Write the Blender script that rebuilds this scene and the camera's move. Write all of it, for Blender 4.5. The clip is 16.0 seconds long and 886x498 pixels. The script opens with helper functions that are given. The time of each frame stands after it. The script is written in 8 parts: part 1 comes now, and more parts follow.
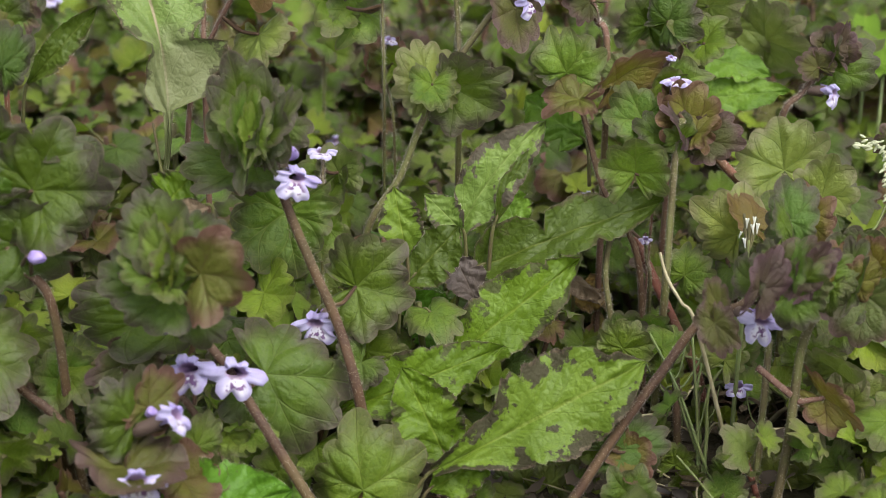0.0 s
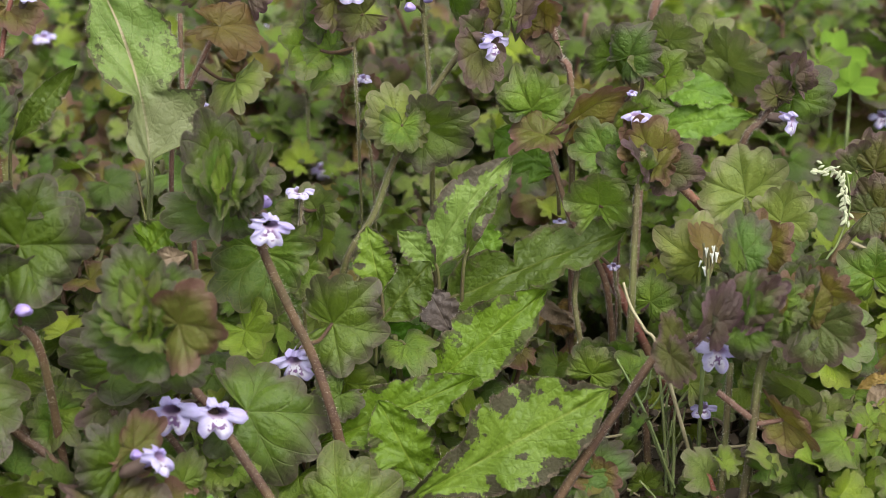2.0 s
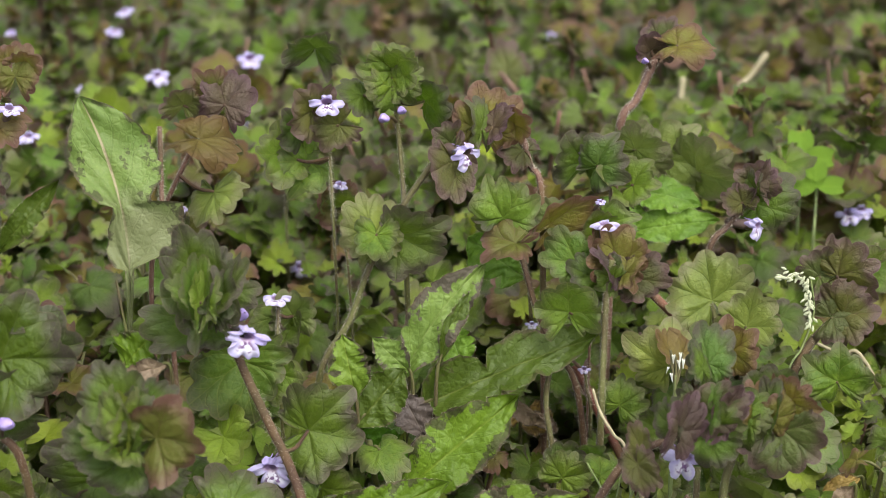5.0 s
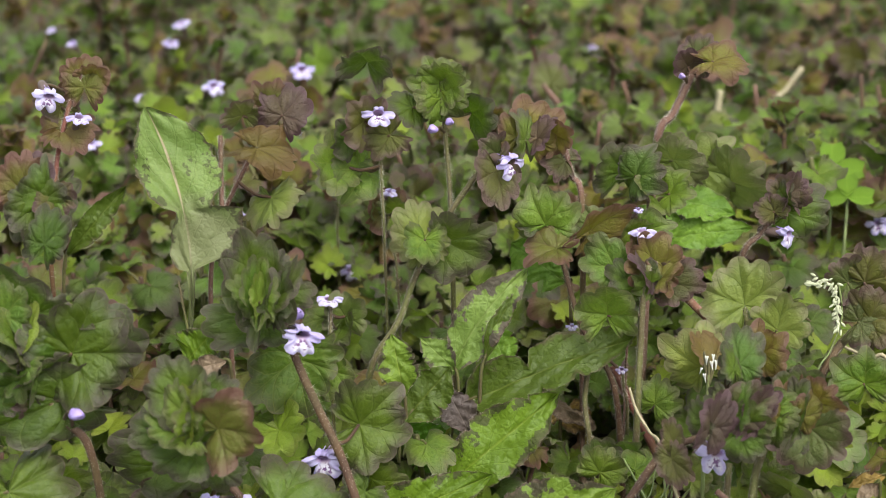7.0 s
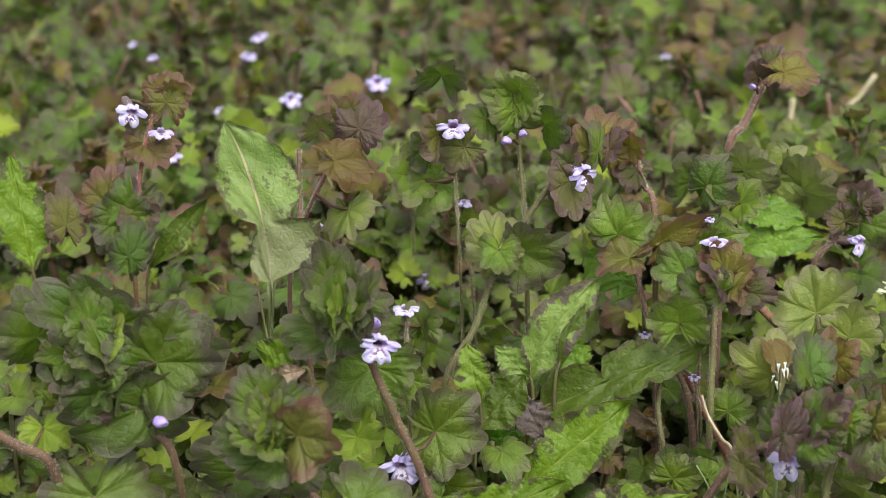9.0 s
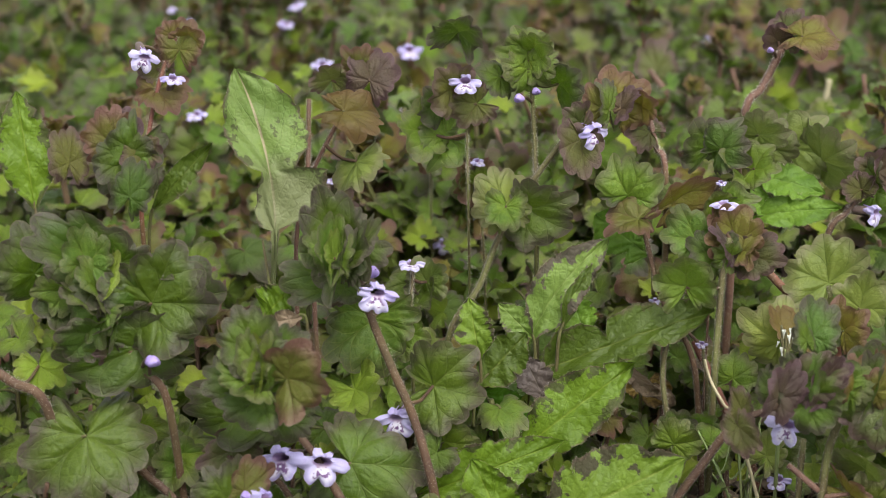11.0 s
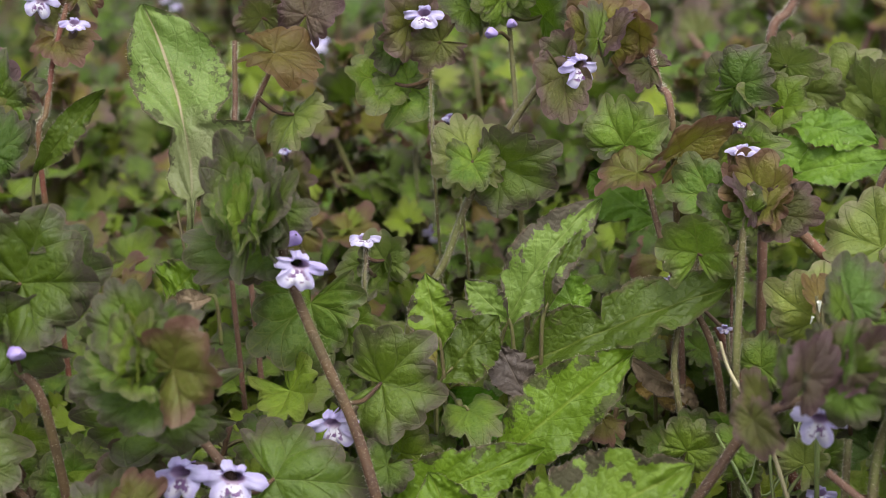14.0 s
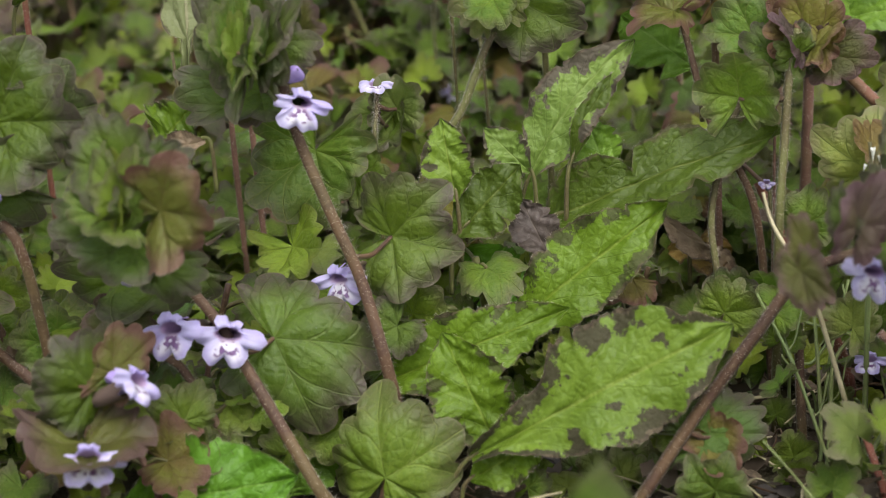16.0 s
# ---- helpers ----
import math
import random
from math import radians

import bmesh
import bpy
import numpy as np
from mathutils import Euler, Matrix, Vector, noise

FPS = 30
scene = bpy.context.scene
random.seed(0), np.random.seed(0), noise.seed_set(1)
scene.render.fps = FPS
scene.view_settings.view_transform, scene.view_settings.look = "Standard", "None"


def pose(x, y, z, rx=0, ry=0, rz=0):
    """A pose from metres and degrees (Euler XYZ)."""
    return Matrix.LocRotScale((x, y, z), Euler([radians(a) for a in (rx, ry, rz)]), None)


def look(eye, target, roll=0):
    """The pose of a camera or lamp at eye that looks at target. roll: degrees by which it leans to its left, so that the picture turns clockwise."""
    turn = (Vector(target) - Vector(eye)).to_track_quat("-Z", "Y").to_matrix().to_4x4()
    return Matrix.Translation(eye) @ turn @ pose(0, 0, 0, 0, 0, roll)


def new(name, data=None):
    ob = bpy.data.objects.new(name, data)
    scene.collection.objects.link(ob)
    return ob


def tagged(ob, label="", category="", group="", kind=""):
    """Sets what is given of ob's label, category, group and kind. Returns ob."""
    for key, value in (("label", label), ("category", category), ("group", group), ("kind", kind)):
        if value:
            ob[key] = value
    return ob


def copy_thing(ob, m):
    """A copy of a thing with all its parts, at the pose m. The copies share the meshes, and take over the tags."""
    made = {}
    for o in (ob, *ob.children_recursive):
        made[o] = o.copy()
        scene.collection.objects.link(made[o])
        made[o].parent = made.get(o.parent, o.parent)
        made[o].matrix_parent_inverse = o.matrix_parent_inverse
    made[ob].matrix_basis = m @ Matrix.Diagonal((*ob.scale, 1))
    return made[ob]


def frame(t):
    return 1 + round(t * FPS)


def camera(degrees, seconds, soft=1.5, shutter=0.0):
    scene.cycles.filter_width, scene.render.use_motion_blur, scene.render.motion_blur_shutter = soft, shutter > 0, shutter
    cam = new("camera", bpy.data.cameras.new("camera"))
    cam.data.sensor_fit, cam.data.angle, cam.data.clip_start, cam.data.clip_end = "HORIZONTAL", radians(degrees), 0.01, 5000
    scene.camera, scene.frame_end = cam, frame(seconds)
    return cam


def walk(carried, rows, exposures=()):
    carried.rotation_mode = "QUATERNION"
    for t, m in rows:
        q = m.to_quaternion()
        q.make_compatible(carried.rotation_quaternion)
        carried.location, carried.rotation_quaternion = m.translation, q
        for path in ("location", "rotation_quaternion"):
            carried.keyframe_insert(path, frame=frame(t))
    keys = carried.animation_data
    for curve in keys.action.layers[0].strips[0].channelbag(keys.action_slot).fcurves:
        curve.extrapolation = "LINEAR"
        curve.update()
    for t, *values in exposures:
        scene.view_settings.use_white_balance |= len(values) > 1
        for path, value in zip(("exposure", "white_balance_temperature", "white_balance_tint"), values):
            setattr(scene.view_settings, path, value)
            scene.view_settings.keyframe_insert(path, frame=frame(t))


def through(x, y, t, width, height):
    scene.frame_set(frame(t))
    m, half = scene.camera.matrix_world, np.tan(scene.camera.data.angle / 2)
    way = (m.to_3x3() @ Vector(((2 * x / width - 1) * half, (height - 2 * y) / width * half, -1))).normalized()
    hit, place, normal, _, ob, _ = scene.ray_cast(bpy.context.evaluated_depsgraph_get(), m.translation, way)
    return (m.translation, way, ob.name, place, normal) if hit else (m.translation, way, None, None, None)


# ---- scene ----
cam = camera(28, 16.0, soft=0.5)

# seconds, then metres and degrees
PATH = [
    (0, 0.0001, -0.4414, 0.2271, 70.314, -1.132, 0.551),
    (0.5, -0.0004, -0.4442, 0.2333, 70.099, -0.742, 0.272),
    (1, 0.0040, -0.4478, 0.2390, 69.882, -0.237, 0.410),
    (1.5, 0.0100, -0.4502, 0.2469, 69.372, 0.272, 0.558),
    (2, 0.0167, -0.4545, 0.2526, 69.238, 0.624, 0.962),
    (2.5, 0.0225, -0.4484, 0.2561, 69.142, 0.792, 1.005),
    (3, 0.0221, -0.4504, 0.2620, 69.571, 1.121, 0.614),
    (3.5, 0.0220, -0.4529, 0.2644, 70.248, 1.008, 0.426),
    (4, 0.0221, -0.4576, 0.2671, 70.664, 0.937, 0.380),
    (4.2, 0.0215, -0.4585, 0.2692, 70.811, 0.782, 0.349),
    (6.3, 0.0208, -0.4753, 0.2738, 71.059, 0.543, 1.232),
    (6.5, 0.0195, -0.4797, 0.2763, 71.073, 0.450, 1.538),
    (7, 0.0200, -0.4876, 0.2796, 71.258, 0.674, 1.882),
    (7.5, 0.0223, -0.4926, 0.2759, 71.477, 0.679, 2.808),
    (8, 0.0150, -0.5001, 0.2862, 71.390, 0.485, 3.411),
    (8.5, 0.0188, -0.5017, 0.2856, 71.573, 1.046, 3.828),
    (9, 0.0210, -0.4965, 0.2841, 71.488, 1.707, 4.119),
    (9.5, 0.0220, -0.4968, 0.2829, 71.312, 1.518, 4.807),
    (10, 0.0316, -0.4939, 0.2764, 71.265, 0.557, 5.871),
    (10.2, 0.0355, -0.4927, 0.2757, 71.240, 0.338, 6.488),
    (12.3, 0.0551, -0.5053, 0.2481, 72.984, 1.228, 7.800),
    (12.5, 0.0634, -0.5073, 0.2503, 72.931, 1.778, 8.467),
    (13, 0.0721, -0.5101, 0.2472, 73.471, 2.267, 8.855),
    (13.5, 0.0741, -0.4619, 0.2284, 73.895, 2.701, 9.446),
    (14, 0.0729, -0.3955, 0.2080, 73.928, 3.079, 10.411),
    (14.5, 0.0702, -0.3555, 0.1963, 73.800, 3.316, 11.193),
    (15, 0.0674, -0.3570, 0.1977, 73.689, 3.322, 10.921),
    (15.5, 0.0705, -0.3646, 0.1843, 72.481, 2.926, 11.269),
    (16, 0.0683, -0.3652, 0.1819, 71.244, 3.015, 11.326),
]
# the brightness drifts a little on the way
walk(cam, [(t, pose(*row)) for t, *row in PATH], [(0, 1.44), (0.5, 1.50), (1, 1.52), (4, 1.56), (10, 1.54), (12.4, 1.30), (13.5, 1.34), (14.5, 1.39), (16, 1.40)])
cam.data.dof.use_dof = True
cam.data.dof.aperture_fstop = 15.0

# ---- light: bright overcast sky, soft high sun ----
world = bpy.data.worlds.new("overcast_sky")
scene.world = world
world.use_nodes = True
wn, wl = world.node_tree.nodes, world.node_tree.links
sky = wn.new("ShaderNodeTexSky")
sky.sky_type = "NISHITA"
sky.sun_disc = False
sky.sun_elevation = radians(58)
sky.sun_rotation = radians(150)
sky.dust_density = 3.0
wn["Background"].inputs["Strength"].default_value = 0.15
veil = wn.new("ShaderNodeHueSaturation")  # cloud takes most of the blue out
veil.inputs["Saturation"].default_value = 0.22
wl.new(sky.outputs["Color"], veil.inputs["Color"])
wl.new(veil.outputs["Color"], wn["Background"].inputs["Color"])
sun = new("sun", bpy.data.lights.new("sun", "SUN"))
sun.data.energy = 1.2
sun.data.angle = radians(35)
sun.data.color = (1.0, 0.96, 0.9)
sun.matrix_world = look((0.3, -0.55, 1.0), (0, 0, 0))


# ---- materials ----
class Nodes:
    """A small writer of node materials."""

    def __init__(self, name):
        self.mat = bpy.data.materials.new(name)
        self.mat.use_nodes = True
        self.nodes, self.links = self.mat.node_tree.nodes, self.mat.node_tree.links
        self.bsdf = self.nodes["Principled BSDF"]
        self.out = self.nodes["Material Output"]

    def put(self, socket, value):
        if isinstance(value, bpy.types.NodeSocket):
            self.links.new(value, socket)
        else:
            socket.default_value = value

    def math(self, op, a, b=0.0, c=0.0):
        n = self.nodes.new("ShaderNodeMath")
        n.operation = op
        for s, v in zip(n.inputs, (a, b, c)):
            self.put(s, v)
        return n.outputs[0]

    def mix(self, fac, a, b, blend="MIX"):
        n = self.nodes.new("ShaderNodeMix")
        n.data_type, n.blend_type = "RGBA", blend
        self.put(n.inputs["Factor"], fac)
        self.put(n.inputs["A"], (*a, 1) if isinstance(a, tuple) else a)
        self.put(n.inputs["B"], (*b, 1) if isinstance(b, tuple) else b)
        return n.outputs["Result"]

    def band(self, x, lo, hi):
        """0 at lo, 1 at hi, smooth between."""
        n = self.nodes.new("ShaderNodeMapRange")
        n.interpolation_type = "SMOOTHSTEP"
        self.put(n.inputs["Value"], x)
        n.inputs["From Min"].default_value, n.inputs["From Max"].default_value = lo, hi
        return n.outputs["Result"]

    def noise(self, vec, scale, detail=3.0, rough=0.6):
        n = self.nodes.new("ShaderNodeTexNoise")
        self.put(n.inputs["Vector"], vec)
        n.inputs["Scale"].default_value, n.inputs["Detail"].default_value, n.inputs["Roughness"].default_value = scale, detail, rough
        return n.outputs["Fac"]

    def cells(self, vec, scale):
        n = self.nodes.new("ShaderNodeTexVoronoi")
        n.feature = "DISTANCE_TO_EDGE"
        self.put(n.inputs["Vector"], vec)
        n.inputs["Scale"].default_value = scale
        return n.outputs["Distance"]

    def coords(self, kind="Object"):
        return self.nodes.new("ShaderNodeTexCoord").outputs[kind]

    def uv(self):
        s = self.nodes.new("ShaderNodeSeparateXYZ")
        self.links.new(self.coords("UV"), s.inputs[0])
        return s.outputs[0], s.outputs[1]

    def chance(self):
        a = self.nodes.new("ShaderNodeObjectInfo").outputs["Random"]
        b = self.nodes.new("ShaderNodeNewGeometry").outputs["Random Per Island"]
        return self.math("FRACT", self.math("ADD", a, b))

    def flat(self):
        n = self.nodes.new("ShaderNodeUVMap")
        n.uv_map = "Flat"
        return n.outputs[0]

    def shifted(self, vec):
        n = self.nodes.new("ShaderNodeVectorMath")
        n.operation = "ADD"
        self.put(n.inputs[0], vec)
        c = self.nodes.new("ShaderNodeCombineXYZ")
        r = self.math("MULTIPLY", self.chance(), 37.0)
        for i in range(3):
            self.links.new(r, c.inputs[i])
        self.links.new(c.outputs[0], n.inputs[1])
        return n.outputs[0]

    def bump(self, height, strength, distance):
        n = self.nodes.new("ShaderNodeBump")
        self.put(n.inputs["Height"], height)
        n.inputs["Strength"].default_value, n.inputs["Distance"].default_value = strength, distance
        self.links.new(n.outputs[0], self.bsdf.inputs["Normal"])
        return n.outputs[0]

    def done(self, color, rough=0.5, specular=0.4, sheen=0.0, through=0.0):
        self.put(self.bsdf.inputs["Base Color"], color)
        self.put(self.bsdf.inputs["Roughness"], rough)
        self.bsdf.inputs["Specular IOR Level"].default_value = specular
        if sheen:
            self.bsdf.inputs["Sheen Weight"].default_value = sheen
            self.bsdf.inputs["Sheen Roughness"].default_value = 0.5
        if through:
            t, m = self.nodes.new("ShaderNodeBsdfTranslucent"), self.nodes.new("ShaderNodeMixShader")
            self.put(t.inputs["Color"], color)
            m.inputs[0].default_value = through
            self.links.new(self.bsdf.outputs[0], m.inputs[1])
            self.links.new(t.outputs[0], m.inputs[2])
            self.links.new(m.outputs[0], self.out.inputs["Surface"])
        return self.mat


def ivy_material(name, base, deep, rim, rim_amount, vein, gloss=0.36):
    """Scalloped leaf: u counts the lobes, v runs from stalk to margin; five main veins, the others fork from them."""
    n = Nodes(name)
    u, v = n.uv()
    place = n.shifted(n.flat())
    off = n.math("ABSOLUTE", n.math("SUBTRACT", n.math("FRACT", n.math("MULTIPLY", u, 0.5)), 0.25))
    off = n.math("MINIMUM", off, n.math("SUBTRACT", 1.0, off))
    main = n.math("SUBTRACT", 1.0, n.band(n.math("MULTIPLY", off, n.math("ADD", v, 0.1)), 0.003, 0.014))
    fork = n.math("ABSOLUTE", n.math("SUBTRACT", off, n.math("MULTIPLY", n.math("SUBTRACT", v, 0.30), 0.75)))
    fork = n.math("MULTIPLY", n.math("SUBTRACT", 1.0, n.band(n.math("MULTIPLY", fork, v), 0.003, 0.015)), n.band(v, 0.28, 0.34))
    twig = n.math("ABSOLUTE", n.math("SUBTRACT", off, n.math("MULTIPLY", n.math("SUBTRACT", v, 0.62), 0.8)))
    twig = n.math("MULTIPLY", n.math("SUBTRACT", 1.0, n.band(n.math("MULTIPLY", twig, v), 0.003, 0.013)), n.band(v, 0.60, 0.66))
    side = n.math("MAXIMUM", fork, n.math("MULTIPLY", twig, 0.8))
    net = n.math("SUBTRACT", 1.0, n.band(n.cells(place, 15.0), 0.0, 0.10))
    veins = n.math("MAXIMUM", n.math("MULTIPLY", main, 0.8), n.math("MAXIMUM", n.math("MULTIPLY", side, 0.65), n.math("MULTIPLY", net, 0.3)))
    cloud = n.noise(place, 2.6, 4.0)
    grain = n.noise(place, 30.0, 4.0, 0.7)
    pebble = n.noise(place, 95.0, 2.0)
    luck1 = n.chance()
    hue = n.mix(n.band(cloud, 0.3, 0.7), deep, base)
    hue = n.mix(n.math("MULTIPLY", luck1, 0.45), hue, (base[0] * 1.5, base[1] * 1.2, base[2]))
    luck2, luck3 = n.math("FRACT", n.math("MULTIPLY", luck1, 7.31)), n.math("FRACT", n.math("MULTIPLY", luck1, 13.7))
    hue = n.mix(n.math("MULTIPLY", n.band(luck2, 0.5, 1.0), 0.6), hue, (base[0] * 0.76, base[1] * 0.96, base[2] * 1.6))
    shade = n.math("ADD", 0.78, n.math("MULTIPLY", luck3, 0.46))
    tinge = n.nodes.new("ShaderNodeCombineXYZ")
    for k in range(3):
        n.links.new(shade, tinge.inputs[k])
    hue = n.mix(1.0, hue, tinge.outputs[0], "MULTIPLY")
    edge = n.math("MULTIPLY", n.band(n.math("ADD", v, n.math("MULTIPLY", n.math("SUBTRACT", cloud, 0.5), 1.0)), 0.50, 1.04), rim_amount)
    hue = n.mix(edge, hue, rim)
    hue = n.mix(n.math("MULTIPLY", veins, 0.55), hue, vein)
    hue = n.mix(n.math("MULTIPLY", n.band(grain, 0.42, 0.72), 0.42), hue, deep)
    hue = n.mix(n.math("MULTIPLY", n.band(pebble, 0.50, 0.72), 0.30), hue, (deep[0] * 0.6, deep[1] * 0.6, deep[2] * 0.6))
    hem = n.math("MULTIPLY", n.band(v, 0.972, 0.99), 0.38)
    hue = n.mix(hem, hue, n.mix(0.5, rim, (0.24, 0.21, 0.13)))
    speck = n.band(n.noise(place, 60.0, 1.0), 0.76, 0.80)
    hue = n.mix(n.math("MULTIPLY", speck, 0.35), hue, (0.35, 0.36, 0.3))
    swell = n.band(n.cells(place, 15.0), 0.0, 0.30)
    lift = n.math("SUBTRACT", n.math("ADD", n.math("ADD", n.math("MULTIPLY", grain, 0.30), n.math("MULTIPLY", pebble, 0.25)), n.math("MULTIPLY", swell, 0.25)), n.math("MAXIMUM", n.math("MULTIPLY", main, 0.5), n.math("MULTIPLY", side, 0.4)))
    n.bump(lift, 0.85, 0.0006)
    rough = n.math("ADD", gloss, n.math("MULTIPLY", cloud, 0.25))
    return n.done(hue, rough, 0.34, 0.0, 0.42)


leaf_green = ivy_material("ivy_leaf_green", (0.125, 0.199, 0.016), (0.055, 0.109, 0.008), (0.081, 0.056, 0.048), 0.70, (0.219, 0.252, 0.059))
leaf_mid = ivy_material("ivy_leaf_green_bronze", (0.085, 0.142, 0.013), (0.045, 0.083, 0.007), (0.074, 0.049, 0.048), 0.92, (0.148, 0.184, 0.052))
leaf_dark = ivy_material("ivy_leaf_dark", (0.068, 0.122, 0.006), (0.031, 0.064, 0.004), (0.061, 0.042, 0.041), 0.90, (0.121, 0.155, 0.035))
leaf_bronze = ivy_material("ivy_leaf_bronze", (0.092, 0.109, 0.017), (0.058, 0.058, 0.015), (0.098, 0.050, 0.059), 0.90, (0.139, 0.097, 0.056))
leaf_russet = ivy_material("ivy_leaf_russet", (0.129, 0.145, 0.015), (0.106, 0.072, 0.017), (0.123, 0.050, 0.050), 0.88, (0.127, 0.060, 0.045))
leaf_young = ivy_material("ivy_leaf_young", (0.182, 0.257, 0.018), (0.101, 0.163, 0.011), (0.124, 0.087, 0.045), 0.40, (0.271, 0.315, 0.067))
leaf_orange = ivy_material("ivy_leaf_orange", (0.128, 0.104, 0.018), (0.092, 0.070, 0.015), (0.112, 0.056, 0.026), 0.7, (0.085, 0.046, 0.024))
leaf_pale = ivy_material("ivy_leaf_pale", (0.171, 0.218, 0.041), (0.104, 0.150, 0.025), (0.129, 0.087, 0.084), 0.6, (0.112, 0.172, 0.034))
leaf_plum = ivy_material("ivy_leaf_plum", (0.072, 0.058, 0.025), (0.053, 0.033, 0.028), (0.088, 0.043, 0.059), 0.8, (0.139, 0.078, 0.084))
leaf_dead = ivy_material("ivy_leaf_dead", (0.085, 0.070, 0.052), (0.055, 0.044, 0.036), (0.045, 0.033, 0.028), 0.6, (0.12, 0.10, 0.08), 0.6)


def blade_material(name, base, deep, vein, blight, amount, rib_mix=0.3, fade=0.0):
    """Long toothed leaf: u runs across (0.5 on the midrib), v along; brown dead patches and specks, most near the margin."""
    n = Nodes(name)
    u, v = n.uv()
    place = n.shifted(n.coords())
    off = n.math("ABSOLUTE", n.math("SUBTRACT", u, 0.5))
    cloud = n.noise(place, 70.0, 4.0)
    rib = n.math("SUBTRACT", 1.0, n.band(off, 0.006, 0.026))
    bent = n.math("ADD", n.math("SUBTRACT", n.math("MULTIPLY", v, 6.0), n.math("MULTIPLY", off, 4.2)), n.math("MULTIPLY", cloud, 0.45))
    side = n.math("SUBTRACT", 1.0, n.band(n.math("ABSOLUTE", n.math("SUBTRACT", n.math("FRACT", bent), 0.5)), 0.008, 0.055))
    cell = n.cells(place, 520.0)
    net = n.math("SUBTRACT", 1.0, n.band(cell, 0.0, 0.12))
    patch = n.noise(place, 165.0, 6.0, 0.68)
    grain = n.noise(place, 1100.0, 4.0, 0.7)
    pebble = n.noise(place, 3200.0, 2.0)
    dim = (deep[0] * 0.55, deep[1] * 0.5, deep[2] * 0.7)
    hue = n.mix(n.band(cloud, 0.3, 0.7), deep, base)
    hue = n.mix(n.math("MULTIPLY", n.band(grain, 0.4, 0.7), 0.4), hue, deep)
    hue = n.mix(n.math("MULTIPLY", n.math("MAXIMUM", side, n.math("MULTIPLY", net, 0.35)), 0.22), hue, dim)
    hue = n.mix(n.math("MULTIPLY", rib, rib_mix), hue, vein)
    hue = n.mix(n.math("MULTIPLY", n.band(pebble, 0.52, 0.72), 0.28), hue, dim)
    hue = n.mix(n.math("MULTIPLY", n.band(pebble, 0.50, 0.30), 0.18), hue, vein)
    if fade:  # the half next to the stalk has lost its green
        hue = n.mix(n.math("MULTIPLY", n.math("SUBTRACT", 1.0, n.band(n.math("ADD", v, n.math("MULTIPLY", n.math("SUBTRACT", cloud, 0.5), 0.5)), 0.42, 0.66)), fade), hue, (0.150, 0.156, 0.078))
    reach = n.math("ADD", patch, n.math("MULTIPLY", n.math("SUBTRACT", off, 0.38), 0.62))
    high = n.math("MULTIPLY", n.math("SUBTRACT", cloud, 0.5), 0.35)
    dead = n.band(n.math("ADD", reach, high), 0.625 - 0.15 * amount, 0.655 - 0.15 * amount)
    tone = n.mix(n.math("MULTIPLY", n.band(grain, 0.35, 0.7), 0.4), blight, (0.080, 0.062, 0.046))
    hue = n.mix(n.math("MULTIPLY", dead, min(1.0, amount + 0.05) * 0.92), hue, tone)
    hem = n.math("MULTIPLY", n.band(n.math("ADD", off, n.math("MULTIPLY", n.math("SUBTRACT", patch, 0.5), 0.22)), 0.462, 0.486), 0.45 + 0.45 * amount)
    hue = n.mix(hem, hue, n.mix(n.band(grain, 0.4, 0.65), (0.048, 0.036, 0.024), (0.13, 0.10, 0.065)))
    lift = n.math("ADD", n.math("ADD", n.math("MULTIPLY", grain, 0.30), n.math("MULTIPLY", pebble, 0.2)), n.math("MULTIPLY", n.band(cell, 0.0, 0.32), 0.45))
    lift = n.math("SUBTRACT", lift, n.math("MULTIPLY", n.math("MAXIMUM", rib, n.math("MULTIPLY", side, 0.5)), 0.7))
    n.bump(lift, 0.6, 0.0005)
    return n.done(hue, n.math("ADD", 0.42, n.math("MULTIPLY", dead, 0.3)), 0.22, 0.0, 0.32)


DEAD_PATCH = (0.030, 0.023, 0.015)
blade_lime = blade_material("blade_lime", (0.112, 0.188, 0.012), (0.074, 0.130, 0.008), (0.211, 0.260, 0.037), DEAD_PATCH, 0.75)
blade_spotted = blade_material("blade_spotted", (0.134, 0.208, 0.022), (0.088, 0.145, 0.013), (0.232, 0.270, 0.056), DEAD_PATCH, 0.98)
blade_pale = blade_material("blade_pale", (0.142, 0.208, 0.048), (0.098, 0.160, 0.030), (0.340, 0.270, 0.180), DEAD_PATCH, 0.65, 0.8, 0.75)
blade_blotched = blade_material("blade_blotched", (0.150, 0.220, 0.045), (0.100, 0.160, 0.026), (0.22, 0.27, 0.09), (0.075, 0.058, 0.050), 1.0)
blade_dead = blade_material("blade_dead", (0.105, 0.082, 0.068), (0.070, 0.055, 0.048), (0.15, 0.12, 0.09), (0.04, 0.03, 0.025), 0.6)
blade_olive = blade_material("blade_olive", (0.062, 0.098, 0.010), (0.042, 0.067, 0.007), (0.158, 0.179, 0.036), (0.064, 0.045, 0.028), 0.4)
blade_green = blade_material("blade_green", (0.093, 0.217, 0.015), (0.058, 0.144, 0.010), (0.149, 0.241, 0.043), (0.070, 0.050, 0.030), 0.1)
blade_fresh = blade_material("blade_fresh", (0.140, 0.245, 0.024), (0.082, 0.165, 0.016), (0.19, 0.27, 0.09), (0.07, 0.06, 0.03), 0.1)
